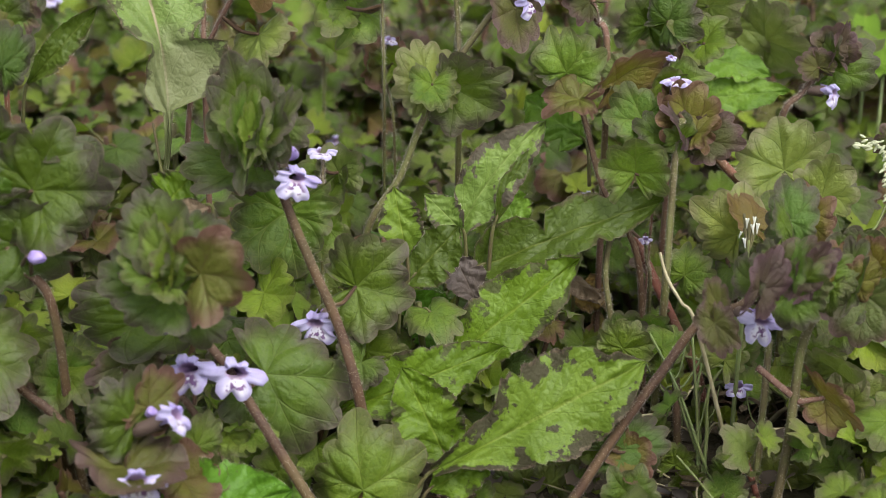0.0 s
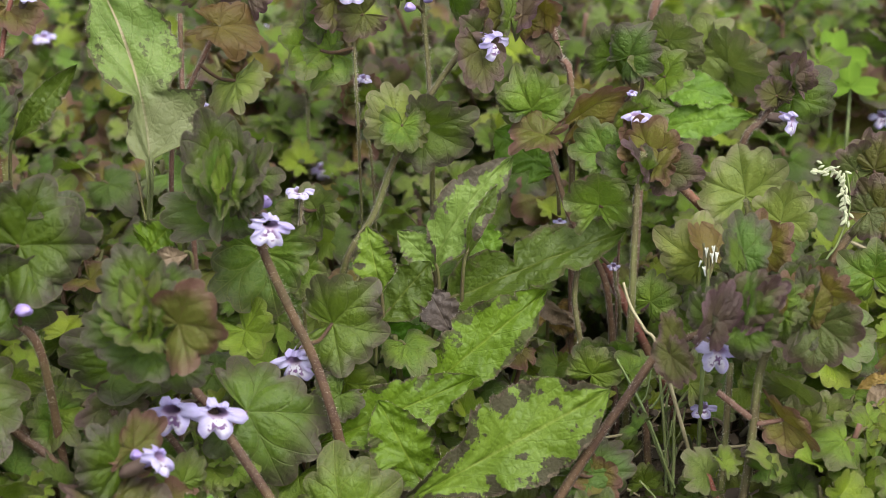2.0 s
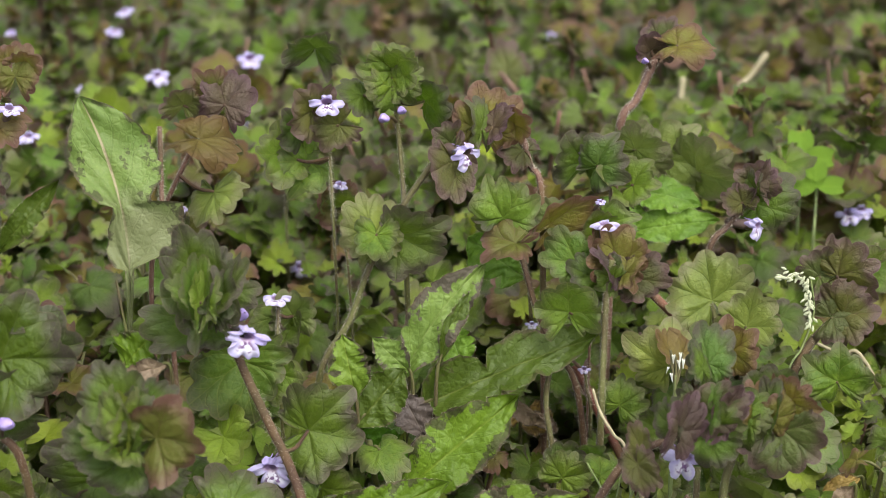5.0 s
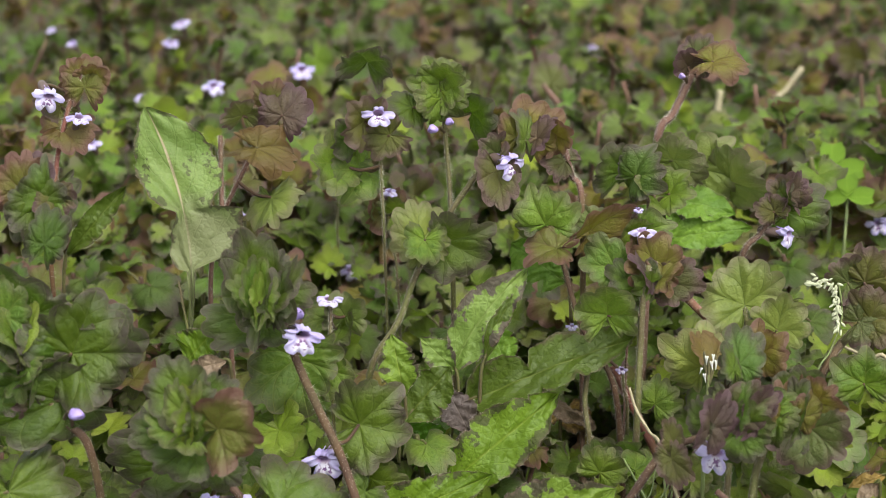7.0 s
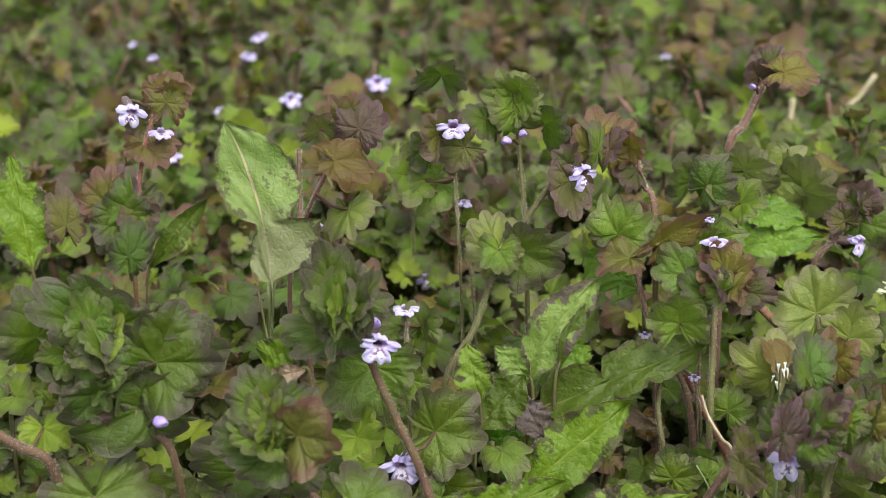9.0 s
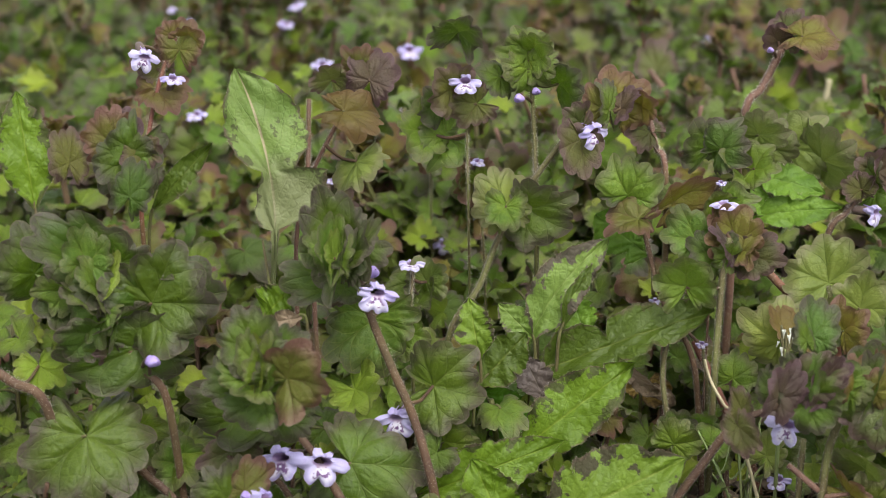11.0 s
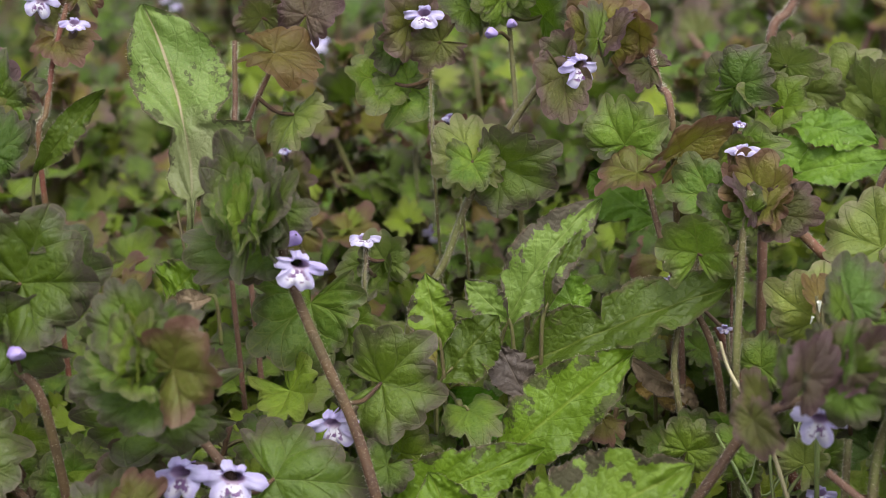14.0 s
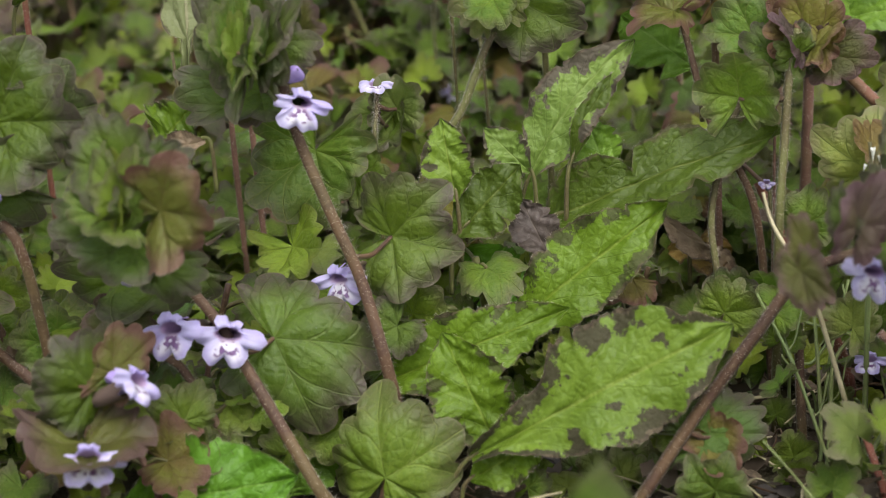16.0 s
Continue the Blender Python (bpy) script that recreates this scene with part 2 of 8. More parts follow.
blade_dry = blade_material("blade_dry", (0.300, 0.230, 0.150), (0.180, 0.130, 0.085), (0.36, 0.28, 0.18), (0.08, 0.05, 0.035), 0.6)
blade_yellow = blade_material("blade_yellow", (0.420, 0.290, 0.080), (0.260, 0.170, 0.050), (0.45, 0.34, 0.14), (0.09, 0.05, 0.03), 0.6)


def stem_material(name, base, deep, moss=0.5):
    n = Nodes(name)
    place = n.coords()
    cloud, grain = n.noise(place, 120.0, 3.0), n.noise(place, 1500.0, 2.0)
    hue = n.mix(n.band(cloud, 0.35, 0.65), deep, base)
    hue = n.mix(n.math("MULTIPLY", n.band(n.noise(place, 45.0, 2.0), 0.5, 0.7), moss), hue, (0.080, 0.078, 0.020))
    hue = n.mix(n.math("MULTIPLY", n.band(grain, 0.5, 0.7), 0.3), hue, (0.17, 0.13, 0.08))
    n.bump(grain, 0.4, 0.0003)
    return n.done(hue, 0.6, 0.25, 0.04)


stem_brown = stem_material("stem_brown", (0.076, 0.042, 0.021), (0.046, 0.023, 0.014), 0.3)
stem_green = stem_material("stem_green", (0.078, 0.084, 0.022), (0.062, 0.048, 0.020))
stem_pink = stem_material("stem_pink", (0.140, 0.072, 0.052), (0.090, 0.048, 0.034))
stem_red = stem_material("stem_red", (0.150, 0.050, 0.034), (0.100, 0.036, 0.026))
stem_straw = stem_material("stem_straw", (0.340, 0.300, 0.190), (0.230, 0.195, 0.115))
pod_dark = stem_material("pod_dark", (0.070, 0.062, 0.026), (0.040, 0.030, 0.020))
stem_fine = stem_material("stem_fine", (0.130, 0.170, 0.055), (0.090, 0.120, 0.045))


def plain_material(name, base, deep, scale, rough, specular=0.3, through=0.0):
    n = Nodes(name)
    place = n.shifted(n.coords())
    hue = n.mix(n.band(n.noise(place, scale, 4.0), 0.3, 0.7), deep, base)
    return n.done(hue, rough, specular, 0.0, through)


hair_white = plain_material("hair_white", (0.60, 0.56, 0.48), (0.45, 0.40, 0.34), 400, 0.5, 0.3, 0.3)
calyx_brown = plain_material("calyx_brown", (0.090, 0.070, 0.045), (0.070, 0.040, 0.045), 300, 0.55)
bud_lilac = plain_material("bud_lilac", (0.42, 0.34, 0.64), (0.28, 0.20, 0.48), 2.5, 0.5, 0.3, 0.25)
petal_white = plain_material("petal_white", (0.80, 0.80, 0.76), (0.66, 0.67, 0.60), 200, 0.5, 0.3, 0.25)
spikelet_pale = plain_material("spikelet_pale", (0.44, 0.44, 0.32), (0.22, 0.26, 0.13), 900, 0.6)


def petal_material():
    """Lilac lip flower: u goes round the mouth (0.25 below), v from the tube's foot to the rim."""
    n = Nodes("petal_lilac")
    u, v = n.uv()
    place = n.shifted(n.coords())
    tint = n.noise(place, 2.2, 3.0)
    hue = n.mix(n.band(tint, 0.35, 0.75), (0.53, 0.49, 0.73), (0.38, 0.31, 0.62))
    hue = n.mix(n.math("MULTIPLY", n.chance(), 0.4), hue, (0.62, 0.59, 0.76))
    around = n.math("ABSOLUTE", n.math("SUBTRACT", u, 0.25))
    low = n.math("SUBTRACT", 1.0, n.band(around, 0.06, 0.12))
    # the lip is white in the middle, with purple blotches, and the mouth is purple inside
    hue = n.mix(n.math("MULTIPLY", n.math("MULTIPLY", low, n.math("SUBTRACT", 1.0, n.band(v, 0.76, 0.95))), 0.7), hue, (0.78, 0.76, 0.80))
    ring = n.math("MULTIPLY", n.band(v, 0.44, 0.50), n.math("SUBTRACT", 1.0, n.band(v, 0.74, 0.82)))
    spots = n.band(n.noise(place, 8.5, 1.5), 0.50, 0.54)
    hue = n.mix(n.math("MULTIPLY", n.math("MULTIPLY", low, ring), n.math("MULTIPLY", spots, 0.92)), hue, (0.13, 0.04, 0.17))
    throat = n.math("SUBTRACT", 1.0, n.band(n.math("ADD", v, n.math("MULTIPLY", n.math("SUBTRACT", tint, 0.5), 0.10)), 0.42, 0.53))
    hue = n.mix(n.math("MULTIPLY", throat, 0.75), hue, (0.40, 0.24, 0.38))
    streak = n.band(n.math("SINE", n.math("MULTIPLY", u, 150.0)), 0.2, 0.9)
    hue = n.mix(n.math("MULTIPLY", n.math("MULTIPLY", streak, n.band(v, 0.55, 0.7)), 0.16), hue, (0.34, 0.26, 0.56))
    n.bump(n.math("ADD", n.noise(place, 9.0, 2.0), n.math("MULTIPLY", streak, 0.3)), 0.35, 0.0004)
    return n.done(hue, 0.5, 0.3, 0.1, 0.45)


petal_lilac = petal_material()


def soil_material():
    n = Nodes("soil")
    place = n.coords()
    a, b, c = n.noise(place, 14.0, 5.0), n.noise(place, 160.0, 5.0), n.noise(place, 900.0, 3.0)
    hue = n.mix(n.band(b, 0.3, 0.7), (0.020, 0.015, 0.010), (0.056, 0.041, 0.028))
    far = n.nodes.new("ShaderNodeVectorMath")
    far.operation = "LENGTH"
    n.links.new(place, far.inputs[0])
    moss = n.math("MULTIPLY", n.band(a, 0.35, 0.65), n.math("ADD", 0.3, n.math("MULTIPLY", n.band(far.outputs["Value"], 0.3, 1.2), 0.6)))
    hue = n.mix(moss, hue, (0.028, 0.044, 0.010))
    hue = n.mix(n.math("MULTIPLY", n.band(c, 0.6, 0.75), 0.5), hue, (0.11, 0.085, 0.055))
    n.bump(n.math("ADD", b, n.math("MULTIPLY", c, 0.4)), 0.8, 0.006)
    return n.done(hue, 0.9, 0.15)


soil = soil_material()


# ---- mesh writers ----
def grid_mesh(name, points, rows, cols, uvs, material, flat=False):
    """A sheet of rows x cols points with a map of its own."""
    me = bpy.data.meshes.new(name)
    faces = [(r * cols + c, r * cols + c + 1, (r + 1) * cols + c + 1, (r + 1) * cols + c) for r in range(rows - 1) for c in range(cols - 1)]
    me.from_pydata([tuple(p) for p in points], [], faces)
    me.polygons.foreach_set("use_smooth", [True] * len(faces))
    layer = me.uv_layers.new(name="UVMap")
    loops = np.empty(len(me.loops), int)
    me.loops.foreach_get("vertex_index", loops)
    layer.data.foreach_set("uv", np.asarray(uvs, float)[loops].ravel())
    if flat:
        me.uv_layers.new(name="Flat").data.foreach_set("uv", np.asarray(points, float)[:, :2][loops].ravel())
    me.materials.append(material)
    return me


def ivy_mesh(seed, around=96, out=10, lobes=9, cup=0.25, fold=0.10, droop=0.2, relief=0.040):
    """A kidney-shaped scalloped leaf of width 1: stalk at the origin, tip along y, upper side along z."""
    rnd = random.Random(seed)
    ph = [rnd.uniform(0, 6.3) for _ in range(6)]
    reach = radians(162)
    size = [rnd.uniform(0.90, 1.12) for _ in range(lobes)]
    notch = [rnd.uniform(0.17, 0.31) for _ in range(lobes + 1)]
    wide = [(1.0 + 0.45 * math.sin(math.pi * (k + 0.5) / lobes)) * rnd.uniform(0.82, 1.18) for k in range(lobes)]
    ends = [sum(wide[:k]) / sum(wide) for k in range(lobes + 1)]
    pts, uvs = [], []
    for i in range(out):
        v = (i / (out - 1)) ** 0.85
        for j in range(around):
            u = j / (around - 1) * lobes
            k = min(int(u), lobes - 1)
            f = u - k
            s = ends[k] + (ends[k + 1] - ends[k]) * f
            th = (2 * s - 1) * reach
            dip = notch[k] * (1 - f) + notch[k + 1] * f
            arc = max(0.0, math.sin(math.pi * f)) ** 0.42
            big = (0.47 + 0.08 * math.cos(th) + 0.02 * math.sin(2 * th + ph[0])) * size[k] ** (v ** 2)
            end = min(1.0, (1 - abs(2 * s - 1)) * 9 + 0.35)
            r = v * big * end * (1.03 - dip * (1 - arc) * v ** 3)
            x, y = r * math.sin(th), r * math.cos(th)
            z = cup * r * r * 1.1 + fold * abs(x) - droop * max(0.0, y) ** 2 + 0.10 * x * math.sin(ph[5])
            # the lobes stand like shallow pleats: each one dips along its vein and rises to the notch
            z += 0.040 * v ** 2 * (1 - arc) - 0.085 * v ** 4 * math.sin(2.3 * u + ph[4]) * arc
            z += 0.10 * r * math.sin(1.5 * th + ph[2]) + 0.06 * r * math.sin(3.2 * th + ph[3]) + 0.03 * v ** 3 * math.sin(7.3 * th + ph[0]) - 0.10 * max(0, v - 0.7) * (1 + math.sin(4 * th + ph[4]))
            off = abs((u * 0.5) % 1 - 0.25)
            off = min(off, 1 - off) * v
            groove = max(math.exp(-(off / 0.045) ** 2), math.exp(-((off - (v - 0.3) * 0.75 * v) / 0.04) ** 2) * min(1.0, max(0.0, (v - 0.25) * 5)) * 0.85)
            z += relief * min(1.0, 2.2 * v) * (1 - groove) * (1 - 0.6 * v ** 6)
            if relief:
                z += 0.7 * relief * noise.noise(Vector((9 * x + seed, 9 * y, 0.3))) * v + 0.35 * relief * noise.noise(Vector((21 * x, 21 * y + seed, 1.3))) * v
            pts.append((x, y, z))
            uvs.append((u, v))
    return grid_mesh("ivy_leaf", pts, out, around, uvs, leaf_green, True)


IVY = [ivy_mesh(s, cup=c, fold=f, lobes=n) for s, c, f, n in ((1, 0.35, 0.15, 11), (2, 0.05, 0.30, 12), (3, -0.35, -0.1, 11), (4, 0.55, 0.35, 10), (5, -0.2, 0.35, 12), (6, 0.1, -0.25, 13), (7, -0.45, 0.3, 11), (8, 0.7, 0.1, 9))]
IVY_SMALL = [ivy_mesh(s, around=56, out=4, lobes=10, relief=0.034, cup=c, fold=f) for s, c, f in ((11, 0.3, 0.2), (12, -0.2, 0.1), (13, 0.1, 0.5), (14, -0.3, -0.1), (15, 0.2, 0.3), (16, -0.1, -0.3))]
IVY_LOW = [ivy_mesh(s, around=37, out=3, lobes=9, relief=0.0, cup=c, fold=f) for s, c, f in ((21, 0.3, 0.2), (22, -0.2, 0.1), (23, 0.1, 0.5), (24, -0.3, 0.1))]
IVY_FAR = [ivy_mesh(s, around=29, out=2, lobes=7, relief=0.0, cup=c, fold=f) for s, c, f in ((41, 0.3, 0.2), (42, -0.2, 0.3), (43, 0.5, 0.4), (44, -0.3, 0.1))]


def tube(points, r0, r1, sides=8):
    """Rings along a smooth line through the points, tapering; vertices and faces."""
    p = [Vector(q) for q in points]
    line = []
    for i in range(len(p) - 1):
        a, b, c, d = p[max(i - 1, 0)], p[i], p[i + 1], p[min(i + 2, len(p) - 1)]
        for k in range(6):
            t = k / 6
            line.append(0.5 * (2 * b + (c - a) * t + (2 * a - 5 * b + 4 * c - d) * t * t + (3 * b - a - 3 * c + d) * t ** 3))
    line.append(p[-1])
    verts, faces = [], []
    for i, q in enumerate(line):
        way = (line[min(i + 1, len(line) - 1)] - line[max(i - 1, 0)]).normalized()
        side = way.cross(Vector((0.3, 0.9, 0.2))).normalized()
        other = way.cross(side)
        r = r0 + (r1 - r0) * i / (len(line) - 1)
        for k in range(sides):
            a = 2 * math.pi * k / sides
            rr = r * (1 + 0.10 * math.cos(4 * a))
            verts.append(q + side * (rr * math.cos(a)) + other * (rr * math.sin(a)))
    for i in range(len(line) - 1):
        for k in range(sides):
            m = (k + 1) % sides
            faces.append((i * sides + k, i * sides + m, (i + 1) * sides + m, (i + 1) * sides + k))
    faces.append(tuple(range(sides))[::-1])
    faces.append(tuple((len(line) - 1) * sides + k for k in range(sides)))
    return line, verts, faces


def mesh_of(name, verts, faces, material, smooth=True):
    me = bpy.data.meshes.new(name)
    me.from_pydata([tuple(v) for v in verts], [], faces)
    if smooth:
        me.polygons.foreach_set("use_smooth", [True] * len(faces))
    me.materials.append(material)
    return me


def joined(name, pieces, material):
    """One mesh out of several (verts, faces)."""
    verts, faces = [], []
    for v, f in pieces:
        n = len(verts)
        verts += list(v)
        faces += [tuple(i + n for i in q) for q in f]
    return mesh_of(name, verts, faces, material)


def part(name, me, parent, matrix=None, material=None, label=""):
    ob = new(name, me)
    ob.parent = parent
    ob.matrix_basis = matrix or Matrix()
    if material and me.materials[0] is not material:
        ob.material_slots[0].link = "OBJECT"
        ob.material_slots[0].material = material
    if label:
        ob["label"] = label
    return ob


def axes_matrix(place, ahead, normal, sx, sy, sz):
    """A pose with y along ahead and z near normal, scaled."""
    y = Vector(ahead).normalized()
    x = y.cross(Vector(normal)).normalized()
    z = x.cross(y)
    m = Matrix((x * sx, y * sy, z * sz)).transposed().to_4x4()
    m.translation = place
    return m


# ---- kinds of plants and their parts ----
luck = random.Random(5)
SPINES = {}


def ground_ivy(label):
    ob = new("ground_ivy")
    SPINES[ob] = []
    return tagged(ob, label, "plant", "ground ivy plants")


def broad_plant(label):
    ob = new("broad_leaved_plant")
    SPINES[ob] = []
    return tagged(ob, label, "plant", "broad-leaved plants")


def hairs(line, r, count, rnd):
    verts, faces = [], []
    for _ in range(count):
        i = rnd.randrange(len(line) - 1)
        q = line[i].lerp(line[i + 1], rnd.random())
        way = (line[i + 1] - line[i]).normalized()
        out = Vector((rnd.gauss(0, 1), rnd.gauss(0, 1), rnd.gauss(0, 1)))
        out = (out - way * out.dot(way)).normalized()
        a, tip = q + out * r * 0.9, q + out * (r + rnd.uniform(0.0004, 0.0012)) + way * rnd.uniform(-0.0006, 0.0002)
        s = way.cross(out) * 0.000028
        w = way * 0.000028
        n = len(verts)
        verts += [a + s, a - s, a + w * 1.6, tip]
        faces += [(n, n + 1, n + 3), (n + 1, n + 2, n + 3), (n + 2, n, n + 3)]
    return verts, faces


def stem(plant, points, r0, r1, material, rooted=True):
    pts = [Vector(p) for p in points]
    if rooted and pts[0].z > 0.004:
        low, second = pts[0], pts[1]
        drift = (low - second) * 0.35
        pts = [Vector((low.x + drift.x * 1.5, low.y + 0.006, -0.004)), Vector((low.x + drift.x, low.y + 0.003, low.z * 0.45))] + pts
    r0, r1 = r0 * 0.84, r1 * 0.84
    line, v, f = tube(pts, r0, r1)
    ob = part("stem", mesh_of("stem", v, f, material), plant)
    fuzz = hairs(line, (r0 + r1) / 2, int(13000 * sum((b - a).length for a, b in zip(line, line[1:]))), luck)
    part("stem_hairs", mesh_of("stem_hairs", *fuzz, hair_white), ob, label="fine white hairs on the stem")["kind"] = "stuff"
    SPINES[plant] += line
    return ob


def stalk(plant, points, r0, r1, material, rooted=True):
    pts = [Vector(p) for p in points]
    line, v, f = tube(pts, r0, r1, 6)
    SPINES[plant] += line
    return part("leaf_stalk", mesh_of("leaf_stalk", v, f, material), plant)


def leaf(plant, place, ahead, normal, width, material, length=1.0, stalk=True, cupped=False, flat=False):
    place = Vector(place)
    m = axes_matrix(place, ahead, normal, width, width * length, width)
    ob = part("leaf", luck.choice((IVY[3], IVY[7])) if cupped else IVY[0] if flat else luck.choice(IVY if place.y < 0.13 else IVY_SMALL), plant, m, material)
    if stalk and SPINES[plant]:
        near = min(SPINES[plant], key=lambda q: (q - place).length)
        if 0.003 < (near - place).length < 0.018:
            mid = near.lerp(place, 0.5) - Vector((0, 0, 0.12 * (near - place).length))
            _, v, f = tube([near, mid, place + Vector(normal) * 0.0002], 0.0007, 0.00045, 5)
            part("leaf_stalk", mesh_of("leaf_stalk", v, f, stem_green if luck.random() < 0.5 else stem_brown), plant)
    return ob


PROFILE_PLAIN = ((0.0, 0.10, 0.10), (0.10, 0.34, 0.36), (0.25, 0.80, 0.82), (0.42, 1.0, 0.98), (0.6, 0.92, 0.90), (0.78, 0.66, 0.66), (0.92, 0.32, 0.30), (1.0, 0.02, 0.02))
PROFILE_SHOULDER = ((0.0, 0.10, 0.10), (0.12, 0.22, 0.20), (0.25, 0.42, 0.55), (0.36, 0.55, 0.74), (0.43, 0.98, 0.86), (0.55, 1.0, 0.96), (0.7, 0.94, 0.92), (0.84, 0.66, 0.66), (0.94, 0.30, 0.30), (1.0, 0.02, 0.02))
PROFILE_LOBED = ((0.0, 0.08, 0.08), (0.10, 0.55, 0.30), (0.20, 0.82, 0.55), (0.28, 0.35, 0.28), (0.40, 0.72, 0.70), (0.58, 1.0, 0.96), (0.76, 0.86, 0.84), (0.90, 0.46, 0.46), (1.0, 0.02, 0.02))
PROFILE_UPRIGHT = ((0.0, 0.05, 0.05), (0.22, 0.07, 0.07), (0.28, 0.10, 0.12), (0.295, 0.26, 0.34), (0.325, 0.36, 1.02), (0.378, 0.42, 1.16), (0.45, 0.34, 1.24), (0.505, 0.20, 1.18), (0.535, 0.17, 0.60), (0.56, 0.40, 0.62), (0.62, 0.66, 0.92), (0.72, 0.76, 1.0), (0.80, 0.66, 0.96), (0.87, 0.50, 0.82), (0.94, 0.28, 0.50), (0.98, 0.14, 0.20), (1.0, 0.03, 0.03))

PROFILE_NOTCHED = ((0.0, 0.10, 0.10), (0.04, 0.50, 0.60), (0.12, 0.78, 0.95), (0.28, 0.82, 1.0), (0.36, 0.58, 0.95), (0.385, 0.26, 0.90), (0.42, 0.70, 0.85), (0.60, 0.92, 0.75), (0.80, 0.78, 0.55), (0.93, 0.45, 0.35), (1.0, 0.05, 0.05))


def broad_leaf(plant, base, tip, normal, width, material, profile, bend=0.1, curl=0.1, sway=0.0, rough=1.0):
    """A toothed blade from base to tip; bend bows it along its length, curl lifts its margins."""
    base, tip = Vector(base), Vector(tip)
    size = (tip - base).length
    y = (tip - base).normalized()
    x = y.cross(Vector(normal)).normalized()
    z = x.cross(y)
    ph = [luck.uniform(0, 6.3) for _ in range(6)]
    rows, cols = 130, 33
    pts, uvs = [], []
    vs, ls, rs = zip(*profile)
    bites = [(luck.uniform(0.25, 0.92), luck.choice((-1, 1)), luck.uniform(0.010, 0.030), luck.uniform(0.08, 0.26)) for _ in range(4)]
    for i in range(rows):
        v = i / (rows - 1)
        wave = 0.035 * math.sin(v * 11 + ph[1]) + 0.02 * math.sin(v * 47 + ph[2])
        jag = [0.04 * noise.noise(Vector((v * 30, ph[k], 0))) + 0.022 * noise.noise(Vector((v * 75, ph[k], 5))) for k in (0, 5)]
        gone = [sum(d * math.exp(-((v - at) / w) ** 2) for at, b, w, d in bites if b == k) for k in (-1, 1)]
        wl = np.interp(v, vs, ls) * width / 2 * (0.98 + 0.05 * ((v * 15 + 0.6 * math.sin(v * 9 + ph[0])) % 1) + wave + jag[0] - gone[0])
        wr = np.interp(v, vs, rs) * width / 2 * (0.98 + 0.05 * ((v * 14 + 0.6 * math.sin(v * 8 + ph[5])) % 1) - wave + jag[1] - gone[1])
        for j in range(cols):
            c = 2 * j / (cols - 1) - 1
            across = c * (wl if c < 0 else wr)
            up = bend * size * (4 * v * (1 - v) * 0.5 - 0.25) + bend * size * 0.25
            k = abs(c)
            lift = curl * width * (k ** 1.7) * (0.6 + 0.4 * math.sin(5 * v + ph[3])) + 0.065 * width * k * math.sin(17 * v + ph[4]) + 0.03 * width * k ** 3 * math.sin(37 * v + 3 * c + ph[2]) + 0.02 * width * math.sin(9 * c + 26 * v) * (1 - k)
            pucker = 0.006 * width * math.cos(2 * math.pi * (6 * v - 2.1 * k + 0.25 * math.sin(9 * v + ph[1]))) * min(1.0, 4 * k) * (1 - 0.4 * k)
            pucker += rough * (0.00026 * noise.noise(Vector((across * 420, v * size * 420, ph[3]))) + 0.00015 * noise.noise(Vector((across * 1000, v * size * 1000, ph[4]))))
            rib = -0.018 * width * math.exp(-(k / 0.09) ** 2)
            q = base + y * (v * size) + x * (across + 4 * sway * size * v * (1 - v)) + z * (up + lift + pucker + rib)
            pts.append(q)
            uvs.append((j / (cols - 1), v))
    ob = part("leaf", grid_mesh("blade", pts, rows, cols, uvs, material), plant)
    _, sv, sf = tube([base - y * size * 0.12 - Vector((0, 0, min(base.z * 0.5, 0.012))), base - y * 0.001, base + y * (0.25 * size) - z * 0.0006], 0.0006, 0.0004, 6)
    part("leaf_stalk", mesh_of("leaf_stalk", sv, sf, stem_green), plant)
    fuzz_v, fuzz_f = [], []
    for _ in range(int(size * 5200)):
        i, side = luck.randrange(2, rows - 2), luck.choice((0, cols - 1))
        q, inner = pts[i * cols + side], pts[i * cols + (1 if side == 0 else cols - 2)]
        out = (q - inner).normalized()
        s = y * 0.00003
        n = len(fuzz_v)
        fuzz_v += [q + s, q - s, q + z * 0.00008, q + out * luck.uniform(0.0003, 0.0007) + z * luck.uniform(-0.0002, 0.0004)]
        fuzz_f += [(n, n + 1, n + 3), (n + 1, n + 2, n + 3), (n + 2, n, n + 3)]
    part("leaf_hairs", mesh_of("leaf_hairs", fuzz_v, fuzz_f, hair_white), ob, label="fine hairs on the leaf margin")["kind"] = "stuff"
    return ob


